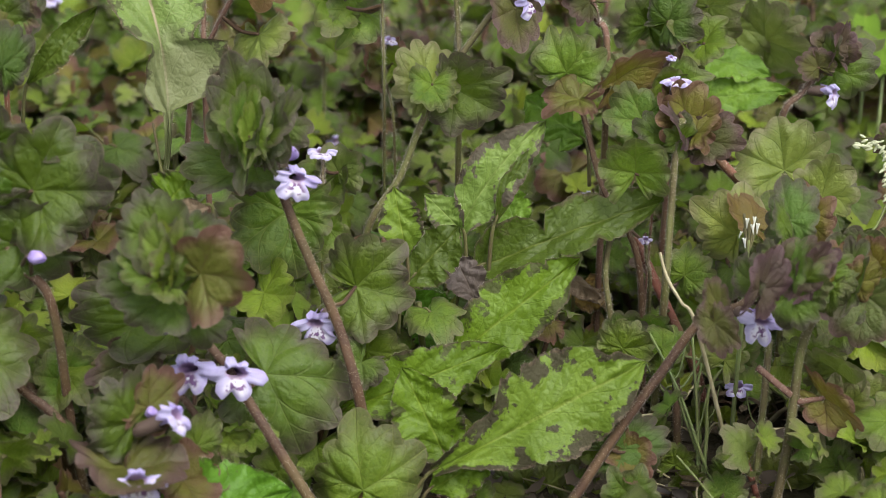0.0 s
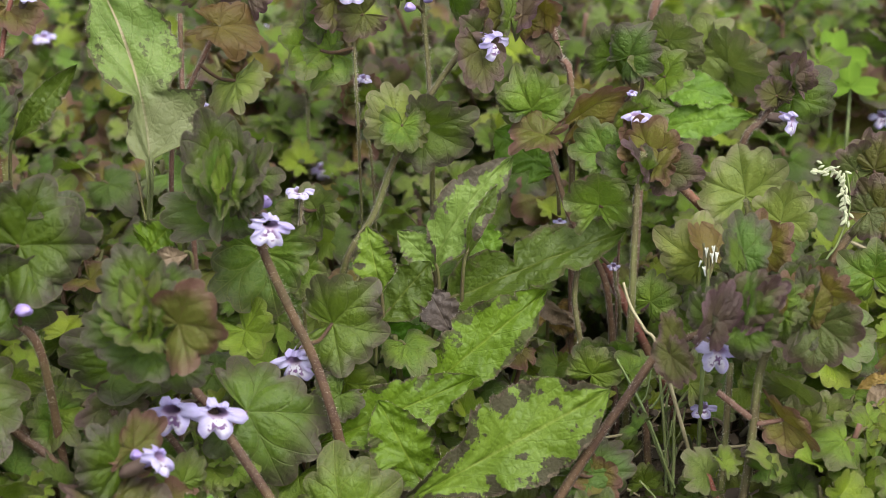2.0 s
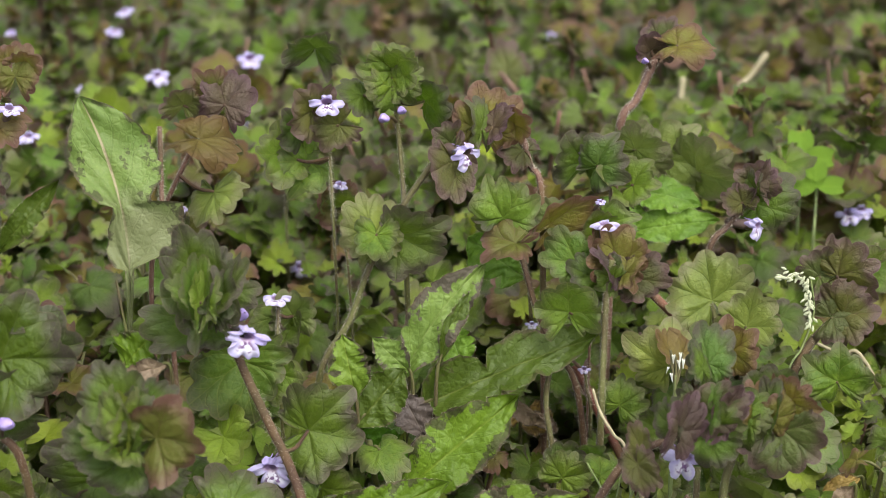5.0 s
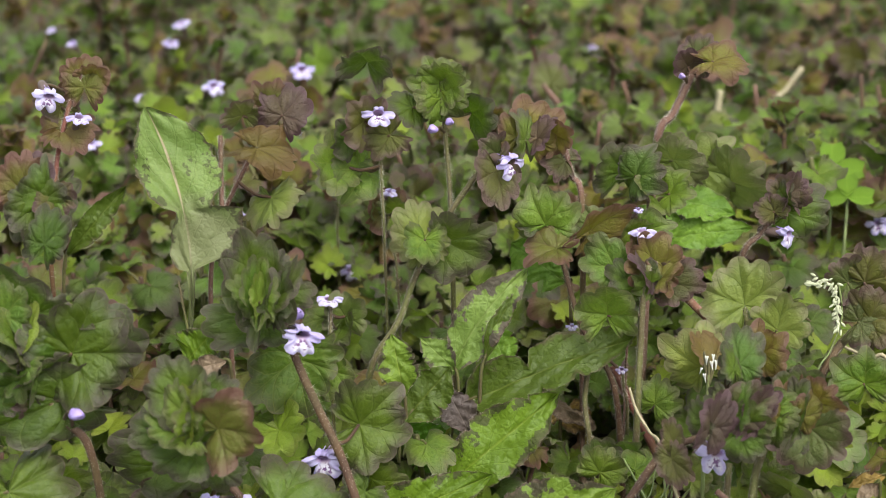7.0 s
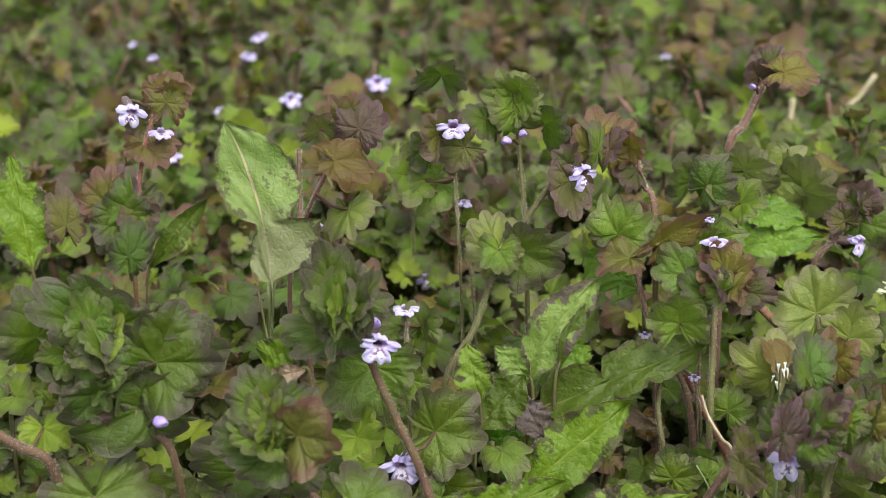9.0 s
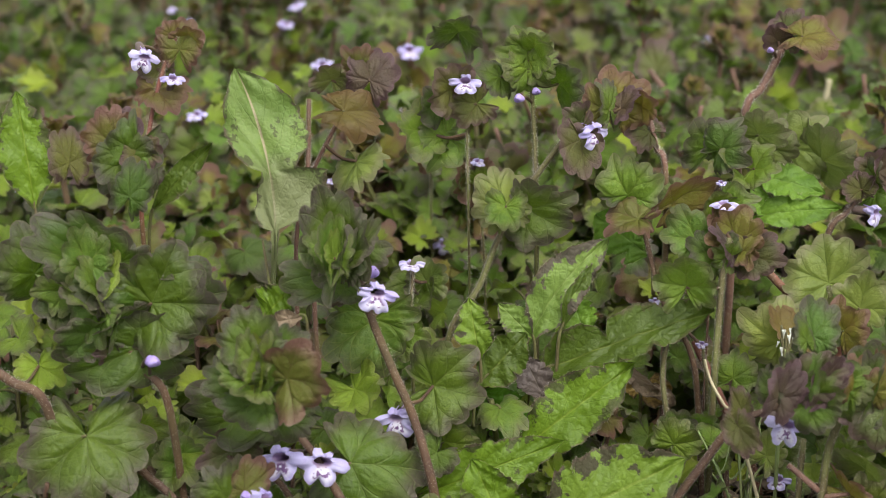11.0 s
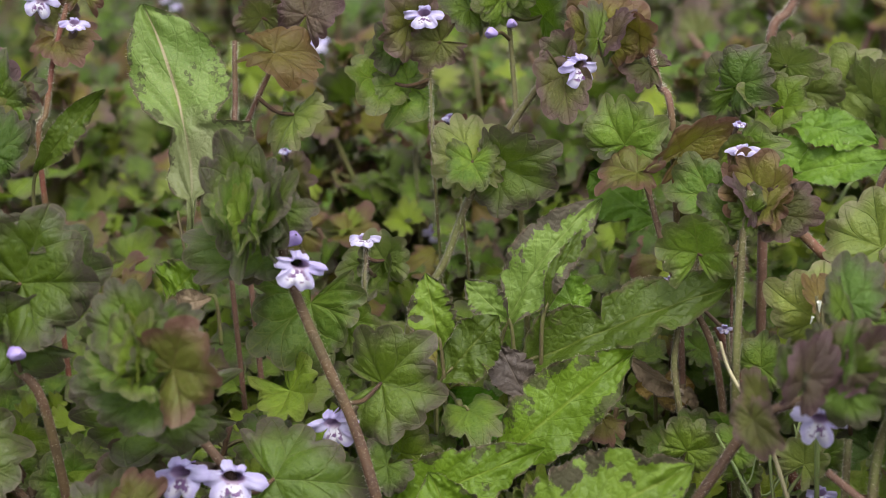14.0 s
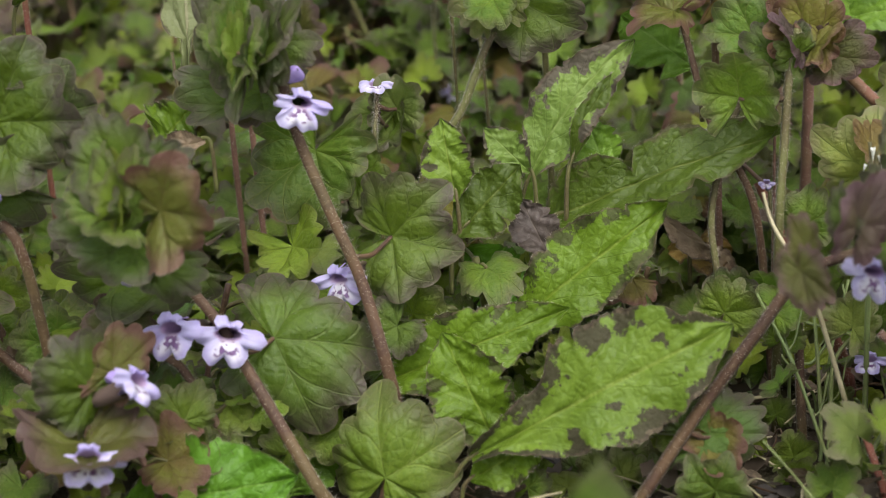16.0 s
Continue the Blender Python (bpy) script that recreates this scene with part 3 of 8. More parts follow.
def corolla_mesh(seed, around=97, out=18):
    """A two-lipped funnel flower of width 1 that faces z with its upper lip along y."""
    rnd = random.Random(seed)
    # angle, reach, half width in degrees, and how far the lobe leans forward
    lobes = [(-90, 0.68, 52, 0.40), (-12, 0.56, 31, 0.12), (192, 0.56, 31, 0.12), (66, 0.32, 24, 0.06), (114, 0.32, 24, 0.06)]
    lobes = [(a + rnd.uniform(-6, 6), r * rnd.uniform(0.90, 1.08), w * rnd.uniform(0.92, 1.06), f + rnd.uniform(-0.08, 0.08)) for a, r, w, f in lobes]
    pts, uvs = [], []
    for i in range(out):
        v = i / (out - 1)
        for j in range(around):
            s = j / (around - 1)
            a = 360 * s - 180
            rim, fwd = 0.19, 0.0
            for c, r, w, f in lobes:
                d = abs((a - c + 180) % 360 - 180) / w
                k = max(0.0, 1 - d ** 3.2) ** 0.55 if d < 1 else 0
                if c < -60:
                    k *= 1 - 0.30 * math.exp(-(d / 0.14) ** 2)
                if 0.19 + (r - 0.19) * k > rim:
                    rim, fwd = 0.19 + (r - 0.19) * k, f * k
            t = radians(a)
            rim *= 1 + 0.025 * math.sin(11 * t + seed) + 0.02 * math.sin(19 * t + 3 * seed)
            mouth = 0.15 + 0.02 * math.cos(2 * t)
            if v < 0.45:
                h = v / 0.45
                r, z = (0.08 + (mouth - 0.08) * h ** 1.3) * min(1.0, 0.02 + 6 * h), -1.0 + 1.0 * h
            else:
                h = (v - 0.45) / 0.55
                r = mouth + (rim - mouth) * h
                z = 0.07 * math.sin(h * 2.6) + fwd * h * 0.8 - 0.16 * h * h + 0.045 * h * math.sin(7 * t + seed) + 0.03 * h * h * math.sin(13 * t + 2 * seed)
            deep = max(0.0, 1 - v / 0.45)
            pts.append((r * math.cos(t) * 1.06, r * math.sin(t) * 0.76 + 0.06 * (1 - deep) - 0.30 * deep ** 1.3, z))
            uvs.append((s, v))
    return grid_mesh("corolla", pts, out, around, uvs, petal_lilac)


def corolla_tube():
    """The outside of the flower's funnel."""
    pts, uvs = [], []
    for i in range(8):
        h = i / 7
        for j in range(25):
            t = 2 * math.pi * j / 24
            r = 0.10 + 0.085 * h ** 1.3 + 0.012 * math.sin(3 * t)
            pts.append((r * math.cos(t) * 1.06, r * math.sin(t) * 0.80 + 0.06 * h - 0.30 * (1 - h) ** 1.3, -0.95 + 0.93 * h))
            uvs.append((0.6 + 0.3 * j / 24, 0.85))
    return grid_mesh("corolla_tube", pts, 8, 25, uvs, petal_lilac)


COROLLA_TUBE = corolla_tube()
COROLLAS = [corolla_mesh(s) for s in range(1, 7)]


def calyx_mesh():
    verts, faces = [], []
    ring = 15
    prof = [(-1.15, 0.03), (-1.08, 0.12), (-0.85, 0.155), (-0.62, 0.16), (-0.40, 0.175)]
    for z, r in prof:
        for k in range(ring):
            a = 2 * math.pi * k / ring
            verts.append((r * math.cos(a) * (1 + 0.08 * (k % 3 == 0)), r * math.sin(a) * (1 + 0.08 * (k % 3 == 0)), z + (0.18 if z > -0.5 and k % 3 == 0 else 0)))
    for i in range(len(prof) - 1):
        for k in range(ring):
            m = (k + 1) % ring
            faces.append((i * ring + k, i * ring + m, (i + 1) * ring + m, (i + 1) * ring + k))
    return mesh_of("calyx", verts, faces, calyx_brown)


CALYX = calyx_mesh()


def stamen_mesh():
    _, v, f = tube([(0.02, 0.08, -0.5), (0.05, 0.13, -0.2), (0.06, 0.15, -0.06)], 0.010, 0.022, 5)
    return mesh_of("stamen", v, f, bud_lilac)


STAMEN = stamen_mesh()


def bud_mesh():
    pts, uvs = [], []
    for i in range(12):
        v = i / 11
        for j in range(25):
            a = 2 * math.pi * j / 24
            r = 0.36 * math.sin(math.pi * min(1, 0.12 + 0.86 * v)) ** 0.8 * (1 + 0.12 * math.cos(3 * a + 2 * v)) * (0.55 + 0.45 * min(1, v * 2.2))
            pts.append((r * math.cos(a), r * math.sin(a) * 0.85, -0.75 + 1.1 * v))
            uvs.append((j / 24, v))
    return grid_mesh("bud_petals", pts, 12, 25, uvs, bud_lilac)


BUD = bud_mesh()


def facing_matrix(place, face, up, size):
    z = Vector(face).normalized()
    x = Vector(up).cross(z).normalized()
    y = z.cross(x)
    m = Matrix((x * size, y * size, z * size)).transposed().to_4x4()
    m.translation = place
    return m


def flower(plant, place, face, up, size):
    ob = part("flower", luck.choice(COROLLAS), plant, facing_matrix(place, face, up, size * 0.94), label="pale lilac two-lipped flower with a purple-spotted throat")
    part("calyx", CALYX, ob, pose(0, 0.03, 0, -17))
    part("corolla_tube", COROLLA_TUBE, ob, label="pale lilac outside of the flower funnel")
    part("stamen", STAMEN, ob)
    part("stamen", STAMEN, ob, pose(-0.13, 0, 0))
    pedicel(plant, Vector(place) - Vector(face).normalized() * size * 1.0 - Vector(up).normalized() * size * 0.28)
    return ob


def bud(plant, place, face, up, size):
    ob = part("flower_bud", BUD, plant, facing_matrix(place, face, up, size * 1.1), label="closed violet flower bud")
    part("calyx", CALYX, ob, pose(0, 0, 0.15))
    pedicel(plant, Vector(place) - Vector(face).normalized() * size)
    return ob


def dark_bud(plant, place, face, up, size):
    return part("flower_bud", BUD, plant, facing_matrix(place, face, up, size), calyx_brown, "unopened brown flower bud")


def pedicel(plant, foot):
    if SPINES[plant]:
        near = min(SPINES[plant], key=lambda q: (q - foot).length)
        if (near - foot).length < 0.03:
            _, v, f = tube([near, near.lerp(foot, 0.6) + Vector((0, 0, 0.001)), foot], 0.0006, 0.0005, 5)
            part("flower_stalk", mesh_of("flower_stalk", v, f, stem_brown), plant)


def dry_straw(label):
    ob = new("dry_straw")
    SPINES[ob] = []
    return tagged(ob, label, "straw", "dry straws")


def cress_stalk(label):
    ob = new("cress_stalk")
    SPINES[ob] = []
    return tagged(ob, label, "plant", "cress stalks")


def grass_head(label):
    ob = new("grass_head")
    SPINES[ob] = []
    return tagged(ob, label, "grass")


def clover(label):
    ob = new("clover")
    SPINES[ob] = []
    return tagged(ob, label, "plant", "clover leaves")


def dead_leaf(label):
    ob = new("dead_leaf")
    SPINES[ob] = []
    return tagged(ob, label, "leaf", "dead leaves")


def straw(plant, points, r0, r1, material, rooted=True):
    """A flat dry stalk, sunk into the soil at its foot."""
    pts = [Vector(p) for p in points]
    foot = pts[0] + (pts[0] - pts[1]).normalized() * (pts[0].z * 0.6)
    _, v, f = tube([Vector((foot.x, foot.y + 0.004, -0.003)), *pts], r0, r1, 6)
    return part("stalk", mesh_of("stalk", v, f, material), plant)


def cress_stem(plant, points, r0, r1, material, rooted=True):
    pts = [Vector(p) for p in points]
    if pts[0].z > 0.0:
        pts = [Vector((pts[0].x, pts[0].y + 0.003, -0.003))] + pts
    _, v, f = tube(pts, r0, r1, 6)
    return part("stem", mesh_of("stem", v, f, material), plant)


def pod(plant, points, r0, r1, material, rooted=True):
    _, v, f = tube(points, r0, r1, 5)
    return part("seed_pod", mesh_of("seed_pod", v, f, material), plant)


def cress_mesh():
    """A half-open cress flower: four narrow petals that stand up round the centre and flare at the tip."""
    pieces = []
    for k in range(4):
        a = math.pi * (k / 2 + 0.2)
        verts = []
        for i in range(6):
            for j in range(5):
                t, c = i / 5, j / 2 - 1
                w = 0.05 + 0.09 * t ** 1.5 * (1 - 0.35 * max(0.0, t - 0.8) * 5)
                r, side = 0.05 + 0.06 * t + 0.09 * t ** 4 - 0.04 * c * c, c * w
                verts.append((r * math.cos(a) - side * math.sin(a), r * math.sin(a) + side * math.cos(a), 1.05 * t - 0.06 * c * c * t))
        pieces.append((verts, [(i * 5 + j, i * 5 + j + 1, i * 5 + j + 6, i * 5 + j + 5) for i in range(5) for j in range(4)]))
    return joined("cress_petals", pieces, petal_white)


CRESS = cress_mesh()


def cress_flower(plant, place, face, up, size):
    tilt = (luck.uniform(-0.35, 0.35), luck.uniform(-0.35, 0.2), 1)
    return part("flower", CRESS, plant, facing_matrix(place, tilt, (0, 1, 0), size * luck.uniform(0.8, 1.2)), label="tiny white four-petalled flower")


def leaflet_mesh():
    pts, uvs = [], []
    for i in range(10):
        for j in range(9):
            t, c = i / 9, j / 4 - 1
            w = 0.42 * math.sin(math.pi * (0.06 + 0.72 * t ** 0.9)) ** 0.8
            pts.append((c * w, t - 0.08 * (1 - abs(c)) * max(0, t - 0.8) * 5, 0.10 * c * c + 0.05 * t))
            uvs.append((j / 8, t))
    return grid_mesh("leaflet", pts, 10, 9, uvs, blade_clover)


blade_clover = blade_material("blade_clover", (0.17, 0.30, 0.028), (0.12, 0.22, 0.020), (0.30, 0.48, 0.08), (0.07, 0.06, 0.03), 0.0)
LEAFLET = leaflet_mesh()


def leaflet(plant, place, face, up, size):
    return part("leaflet", LEAFLET, plant, facing_matrix(place, face, up, size))


def spikelet_mesh():
    verts, faces = [], []
    for i in range(7):
        r = 0.20 * math.sin(math.pi * (0.08 + 0.86 * i / 6))
        for k in range(6):
            a = math.pi * k / 3
            verts.append((r * math.cos(a) * (1 + 0.25 * (i % 2)), i / 6, 0.6 * r * math.sin(a)))
    faces = [(i * 6 + k, i * 6 + (k + 1) % 6, (i + 1) * 6 + (k + 1) % 6, (i + 1) * 6 + k) for i in range(6) for k in range(6)]
    return mesh_of("spikelet", verts, faces, spikelet_pale)


SPIKELET = spikelet_mesh()


def spikelet(plant, place, face, up, size):
    """A spikelet that stands out from its branch a little to one side."""
    aside = Vector((luck.gauss(0, 0.00035), luck.gauss(0, 0.00035), luck.gauss(0, 0.0003)))
    lean = Vector(up) + Vector((luck.gauss(0, 0.3), luck.gauss(0, 0.3), luck.gauss(0, 0.2)))
    return part("spikelet", SPIKELET, plant, facing_matrix(Vector(place) + aside, face, lean, size * 1.35))


# ---- ground ----
def ground_sheet():
    """One sheet of soil to the horizon: fine and uneven near the plants, coarse far away."""
    near = [-0.5 + 0.0125 * i for i in range(0, 97)]
    xs = [-60, -20, -6, -2, -1.2, -0.8] + [-0.6 + 0.0125 * i for i in range(97)] + [0.8, 1.2, 2, 6, 20, 60]
    ys = [-60, -20, -6, -2, -1, -0.7] + near + [0.85, 1.1, 1.6, 2.2, 3.5, 6, 14, 40, 120]
    pts, uvs = [], []
    for y in ys:
        for x in xs:
            h = 0.005 * noise.noise(Vector((x * 30, y * 30, 0))) + 0.004 * noise.noise(Vector((x * 90, y * 90, 3)))
            pts.append((x, y, h if abs(x) < 0.7 and -0.6 < y < 0.8 else -0.004))
            uvs.append((x, y))
    return tagged(new("ground", grid_mesh("ground", pts, len(ys), len(xs), uvs, soil)), "dark bare soil under the plants", "ground", kind="structure")


ground_sheet()

plant = broad_plant("pale upright broad leaf with browned edges, seen from below")
broad_leaf(plant, (-0.0781, 0.0234, 0.0767), (-0.0916, 0.0461, 0.1450), (0.18, -0.92, 0.34), 0.0290, blade_pale, PROFILE_UPRIGHT, bend=0.05, curl=0.06, sway=0.075, rough=0.3)
broad_leaf(plant, (-0.1107, 0.0111, 0.1087), (-0.0930, 0.0184, 0.1281), (0.15, -0.96, 0.22), 0.0081, blade_olive, PROFILE_PLAIN, bend=0.30, curl=0.50)
broad_leaf(plant, (-0.0743, -0.0029, 0.0799), (-0.0668, 0.0001, 0.0878), (0.08, -0.90, 0.40), 0.0150, blade_lime, PROFILE_PLAIN, bend=0.20, curl=0.10)
broad_leaf(plant, (-0.0616, -0.0082, 0.0821), (-0.0732, -0.0094, 0.0799), (0.03, -0.93, 0.35), 0.0066, blade_dry, PROFILE_PLAIN, bend=0.20, curl=0.30)

plant = broad_plant("yellow-green toothed rosette leaves with brown blotches, low on the ground")
broad_leaf(plant, (0.0028, 0.0323, 0.0613), (0.0272, 0.0438, 0.0927), (-0.00, -0.94, 0.35), 0.0172, blade_blotched, PROFILE_PLAIN, bend=0.12, curl=0.15, sway=-0.060)
broad_leaf(plant, (0.0041, 0.0274, 0.0649), (-0.0066, 0.0286, 0.0753), (0.16, -0.95, 0.28), 0.0097, blade_blotched, PROFILE_PLAIN, bend=0.15, curl=0.20)
broad_leaf(plant, (0.0101, 0.0234, 0.0420), (0.0017, 0.0272, 0.0584), (0.16, -0.94, 0.30), 0.0122, blade_dead, PROFILE_LOBED, bend=0.15, curl=0.15)
broad_leaf(plant, (0.0133, 0.0305, 0.0661), (0.0252, 0.0403, 0.0866), (0.17, -0.92, 0.34), 0.0058, blade_olive, PROFILE_PLAIN, bend=0.10, curl=0.30, sway=-0.080)
broad_leaf(plant, (-0.0109, 0.0143, 0.0617), (-0.0149, 0.0203, 0.0798), (0.07, -0.94, 0.33), 0.0125, blade_spotted, PROFILE_PLAIN, bend=0.10, curl=0.20)
broad_leaf(plant, (-0.0112, 0.0133, 0.0536), (0.0033, 0.0191, 0.0691), (-0.00, -0.94, 0.35), 0.0160, blade_olive, PROFILE_PLAIN, bend=0.05, curl=0.10)
broad_leaf(plant, (0.0082, 0.0305, 0.0524), (0.0612, 0.0388, 0.0711), (-0.11, -0.76, 0.64), 0.0200, blade_olive, PROFILE_NOTCHED, bend=0.10, curl=0.30)
broad_leaf(plant, (0.0009, 0.0103, 0.0326), (0.0368, 0.0209, 0.0597), (-0.03, -0.92, 0.40), 0.0210, blade_lime, PROFILE_PLAIN, bend=0.10, curl=0.12)
broad_leaf(plant, (0.0032, 0.0230, 0.0326), (-0.0121, 0.0272, 0.0464), (0.09, -0.92, 0.38), 0.0161, blade_green, PROFILE_PLAIN, bend=0.05, curl=0.20)

plant = broad_plant("large spotted lime-green rosette leaves with brown stains")
broad_leaf(plant, (-0.0026, -0.0246, 0.0162), (0.0527, -0.0144, 0.0444), (-0.05, -0.90, 0.42), 0.0280, blade_spotted, PROFILE_SHOULDER, bend=0.10, curl=0.10)
broad_leaf(plant, (0.0026, -0.0164, 0.0130), (-0.0112, -0.0074, 0.0382), (0.05, -0.93, 0.36), 0.0195, blade_lime, PROFILE_PLAIN, bend=0.06, curl=0.15)
broad_leaf(plant, (-0.0282, -0.0052, 0.0236), (0.0161, 0.0012, 0.0413), (-0.02, -0.92, 0.39), 0.0171, blade_lime, PROFILE_PLAIN, bend=0.15, curl=0.15)
broad_leaf(plant, (-0.0032, -0.0245, 0.0107), (0.0143, -0.0209, 0.0206), (-0.06, -0.90, 0.43), 0.0133, blade_lime, PROFILE_PLAIN, bend=0.15, curl=0.15)

plant = broad_plant("bright green broad leaf lying flat near the ground")
broad_leaf(plant, (-0.0746, -0.0465, 0.0117), (-0.0378, -0.0369, 0.0160), (0.18, -0.89, 0.42), 0.0247, blade_green, PROFILE_PLAIN, bend=0.10, curl=0.05)
broad_leaf(plant, (-0.0474, -0.0200, 0.0024), (-0.0352, -0.0117, 0.0186), (0.20, -0.92, 0.33), 0.0153, blade_fresh, PROFILE_PLAIN, bend=0.10, curl=0.05)

plant = broad_plant("pale green browned leaf standing behind dark ivy leaves")
broad_leaf(plant, (-0.1434, -0.0024, 0.1119), (-0.1498, 0.0071, 0.1457), (0.36, -0.88, 0.31), 0.0175, blade_lime, PROFILE_PLAIN, bend=0.10, curl=0.10, rough=0.6)

plant = broad_plant("serrated mid-green seedling leaves on the ground")
broad_leaf(plant, (0.0220, 0.0411, 0.0561), (0.0153, 0.0465, 0.0725), (0.03, -0.95, 0.32), 0.0136, blade_fresh, PROFILE_LOBED, bend=0.10, curl=0.10)
broad_leaf(plant, (0.0397, 0.0619, 0.0815), (0.0221, 0.0655, 0.0940), (0.02, -0.95, 0.30), 0.0185, blade_fresh, PROFILE_LOBED, bend=0.10, curl=0.10)
broad_leaf(plant, (0.0734, 0.0900, 0.0868), (0.1039, 0.0880, 0.0912), (0.02, -0.80, 0.60), 0.0125, blade_fresh, PROFILE_PLAIN, bend=0.15, curl=0.12)
broad_leaf(plant, (0.0737, 0.0960, 0.0995), (0.0985, 0.0920, 0.0950), (0.05, -0.70, 0.70), 0.0140, blade_fresh, PROFILE_PLAIN, bend=0.20, curl=0.12)
broad_leaf(plant, (0.0610, 0.0940, 0.0960), (0.0845, 0.0920, 0.0870), (0.05, -0.80, 0.60), 0.0110, blade_fresh, PROFILE_PLAIN, bend=0.20, curl=0.12)

plant = ground_ivy("flowering ground ivy with dark leaves and a brown hairy stem")
stem(plant, [(-0.0222, -0.0157, 0.0329), (-0.0279, -0.0110, 0.0511), (-0.0349, -0.0074, 0.0661), (-0.0419, -0.0036, 0.0819), (-0.0451, -0.0008, 0.0927), (-0.0470, 0.0020, 0.1026)], 0.00195, 0.00145, stem_brown)
leaf(plant, (-0.0506, -0.0083, 0.1019), (-0.23, 0.25, 0.94), (0.11, -0.95, 0.28), 0.0215, leaf_dark, length=1.70, cupped=True)
leaf(plant, (-0.0479, -0.0093, 0.1022), (0.16, 0.29, 0.94), (-0.32, -0.89, 0.33), 0.0157, leaf_dark, length=1.70)
leaf(plant, (-0.0464, -0.0103, 0.1022), (0.51, 0.29, 0.81), (-0.41, -0.75, 0.52), 0.0150, leaf_mid, length=1.70)
leaf(plant, (-0.0454, -0.0086, 0.1040), (0.95, 0.01, -0.32), (0.10, -0.96, 0.27), 0.0143, leaf_mid, length=1.29)
leaf(plant, (-0.0517, -0.0132, 0.1032), (-0.20, 0.25, 0.95), (0.80, -0.52, 0.30), 0.0130, leaf_green, length=1.70)
leaf(plant, (-0.0486, -0.0131, 0.1033), (0.06, 0.28, 0.96), (-0.72, -0.66, 0.24), 0.0130, leaf_green, length=1.70)
leaf(plant, (-0.0501, -0.0153, 0.1033), (-0.11, 0.27, 0.96), (0.66, -0.70, 0.27), 0.0093, leaf_young, length=1.70)
leaf(plant, (-0.0477, -0.0162, 0.1036), (-0.03, 0.28, 0.96), (-0.81, -0.57, 0.14), 0.0084, leaf_green, length=1.70)
leaf(plant, (-0.0458, -0.0151, 0.1036), (0.30, 0.29, 0.91), (0.87, -0.47, -0.13), 0.0090, leaf_mid, length=1.70)
leaf(plant, (-0.0523, -0.0140, 0.1039), (-0.56, 0.17, 0.81), (0.39, -0.81, 0.43), 0.0099, leaf_green, length=1.42)
leaf(plant, (-0.0505, -0.0010, 0.0915), (-0.98, -0.18, -0.03), (0.02, -0.78, 0.62), 0.0200, leaf_dark, length=1.65, flat=True)
leaf(plant, (-0.0479, 0.0023, 0.0863), (-0.99, -0.12, -0.05), (0.00, -0.39, 0.92), 0.0133, leaf_bronze, length=1.70)
leaf(plant, (-0.0520, -0.0111, 0.1031), (-0.66, 0.13, 0.74), (0.12, -0.95, 0.28), 0.0100, leaf_green, length=1.09)
flower(plant, (-0.0387, -0.0100, 0.0906), (0.37, -0.92, -0.10), (0.12, 0.33, 0.93), 0.0122)
bud(plant, (-0.0399, -0.0086, 0.0974), (0.49, -0.72, 0.49), (-0.02, 0.34, 0.94), 0.0057)
flower(plant, (-0.0340, -0.0070, 0.0497), (-0.24, -0.94, -0.26), (-0.15, 0.27, 0.95), 0.0128)
leaf(plant, (-0.0242, 0.0041, 0.0565), (0.99, -0.14, 0.03), (-0.14, -0.96, 0.22), 0.0288, leaf_mid)
leaf(plant, (-0.0441, 0.0163, 0.0731), (-0.41, -0.33, -0.85), (0.09, -0.94, 0.32), 0.0315, leaf_green)
leaf(plant, (-0.0359, 0.0189, 0.0683), (0.64, -0.43, -0.64), (-0.09, -0.86, 0.50), 0.0170, leaf_green)

plant = ground_ivy("ground ivy with two open lilac flowers and broad scalloped leaves")
stem(plant, [(-0.0329, -0.0380, 0.0135), (-0.0422, -0.0332, 0.0268), (-0.0496, -0.0294, 0.0375), (-0.0563, -0.0261, 0.0468), (-0.0666, -0.0221, 0.0581), (-0.0705, -0.0180, 0.0696), (-0.0728, -0.0149, 0.0783)], 0.00205, 0.00125, stem_brown)
leaf(plant, (-0.0707, -0.0188, 0.0583), (-0.98, -0.19, -0.08), (0.18, -0.97, 0.17), 0.0282, leaf_dark, length=1.70)
leaf(plant, (-0.0582, -0.0480, 0.0788), (0.82, -0.27, 0.51), (-0.28, -0.96, -0.06), 0.0247, leaf_russet)
leaf(plant, (-0.0672, -0.0462, 0.0779), (-0.88, 0.03, 0.47), (0.30, -0.74, 0.60), 0.0161, leaf_green, length=1.48)
leaf(plant, (-0.0656, -0.0502, 0.0816), (0.33, 0.38, 0.86), (0.85, -0.52, -0.10), 0.0119, leaf_green, length=1.70)
leaf(plant, (-0.0653, -0.0491, 0.0818), (0.03, 0.35, 0.94), (-0.66, -0.70, 0.28), 0.0101, leaf_young, length=1.70)
leaf(plant, (-0.0628, -0.0497, 0.0800), (0.64, 0.36, 0.68), (0.60, -0.79, -0.15), 0.0106, leaf_mid, length=1.67)
leaf(plant, (-0.0682, -0.0426, 0.0851), (-0.56, 0.19, 0.81), (0.16, -0.93, 0.33), 0.0182, leaf_dark, length=1.33)
leaf(plant, (-0.0718, -0.0432, 0.0745), (-0.94, -0.04, 0.34), (0.17, -0.92, 0.35), 0.0190, leaf_dark, length=1.12)
leaf(plant, (-0.0611, -0.0440, 0.0663), (0.97, 0.04, -0.26), (0.14, -0.92, 0.37), 0.0150, leaf_dark, length=1.24)
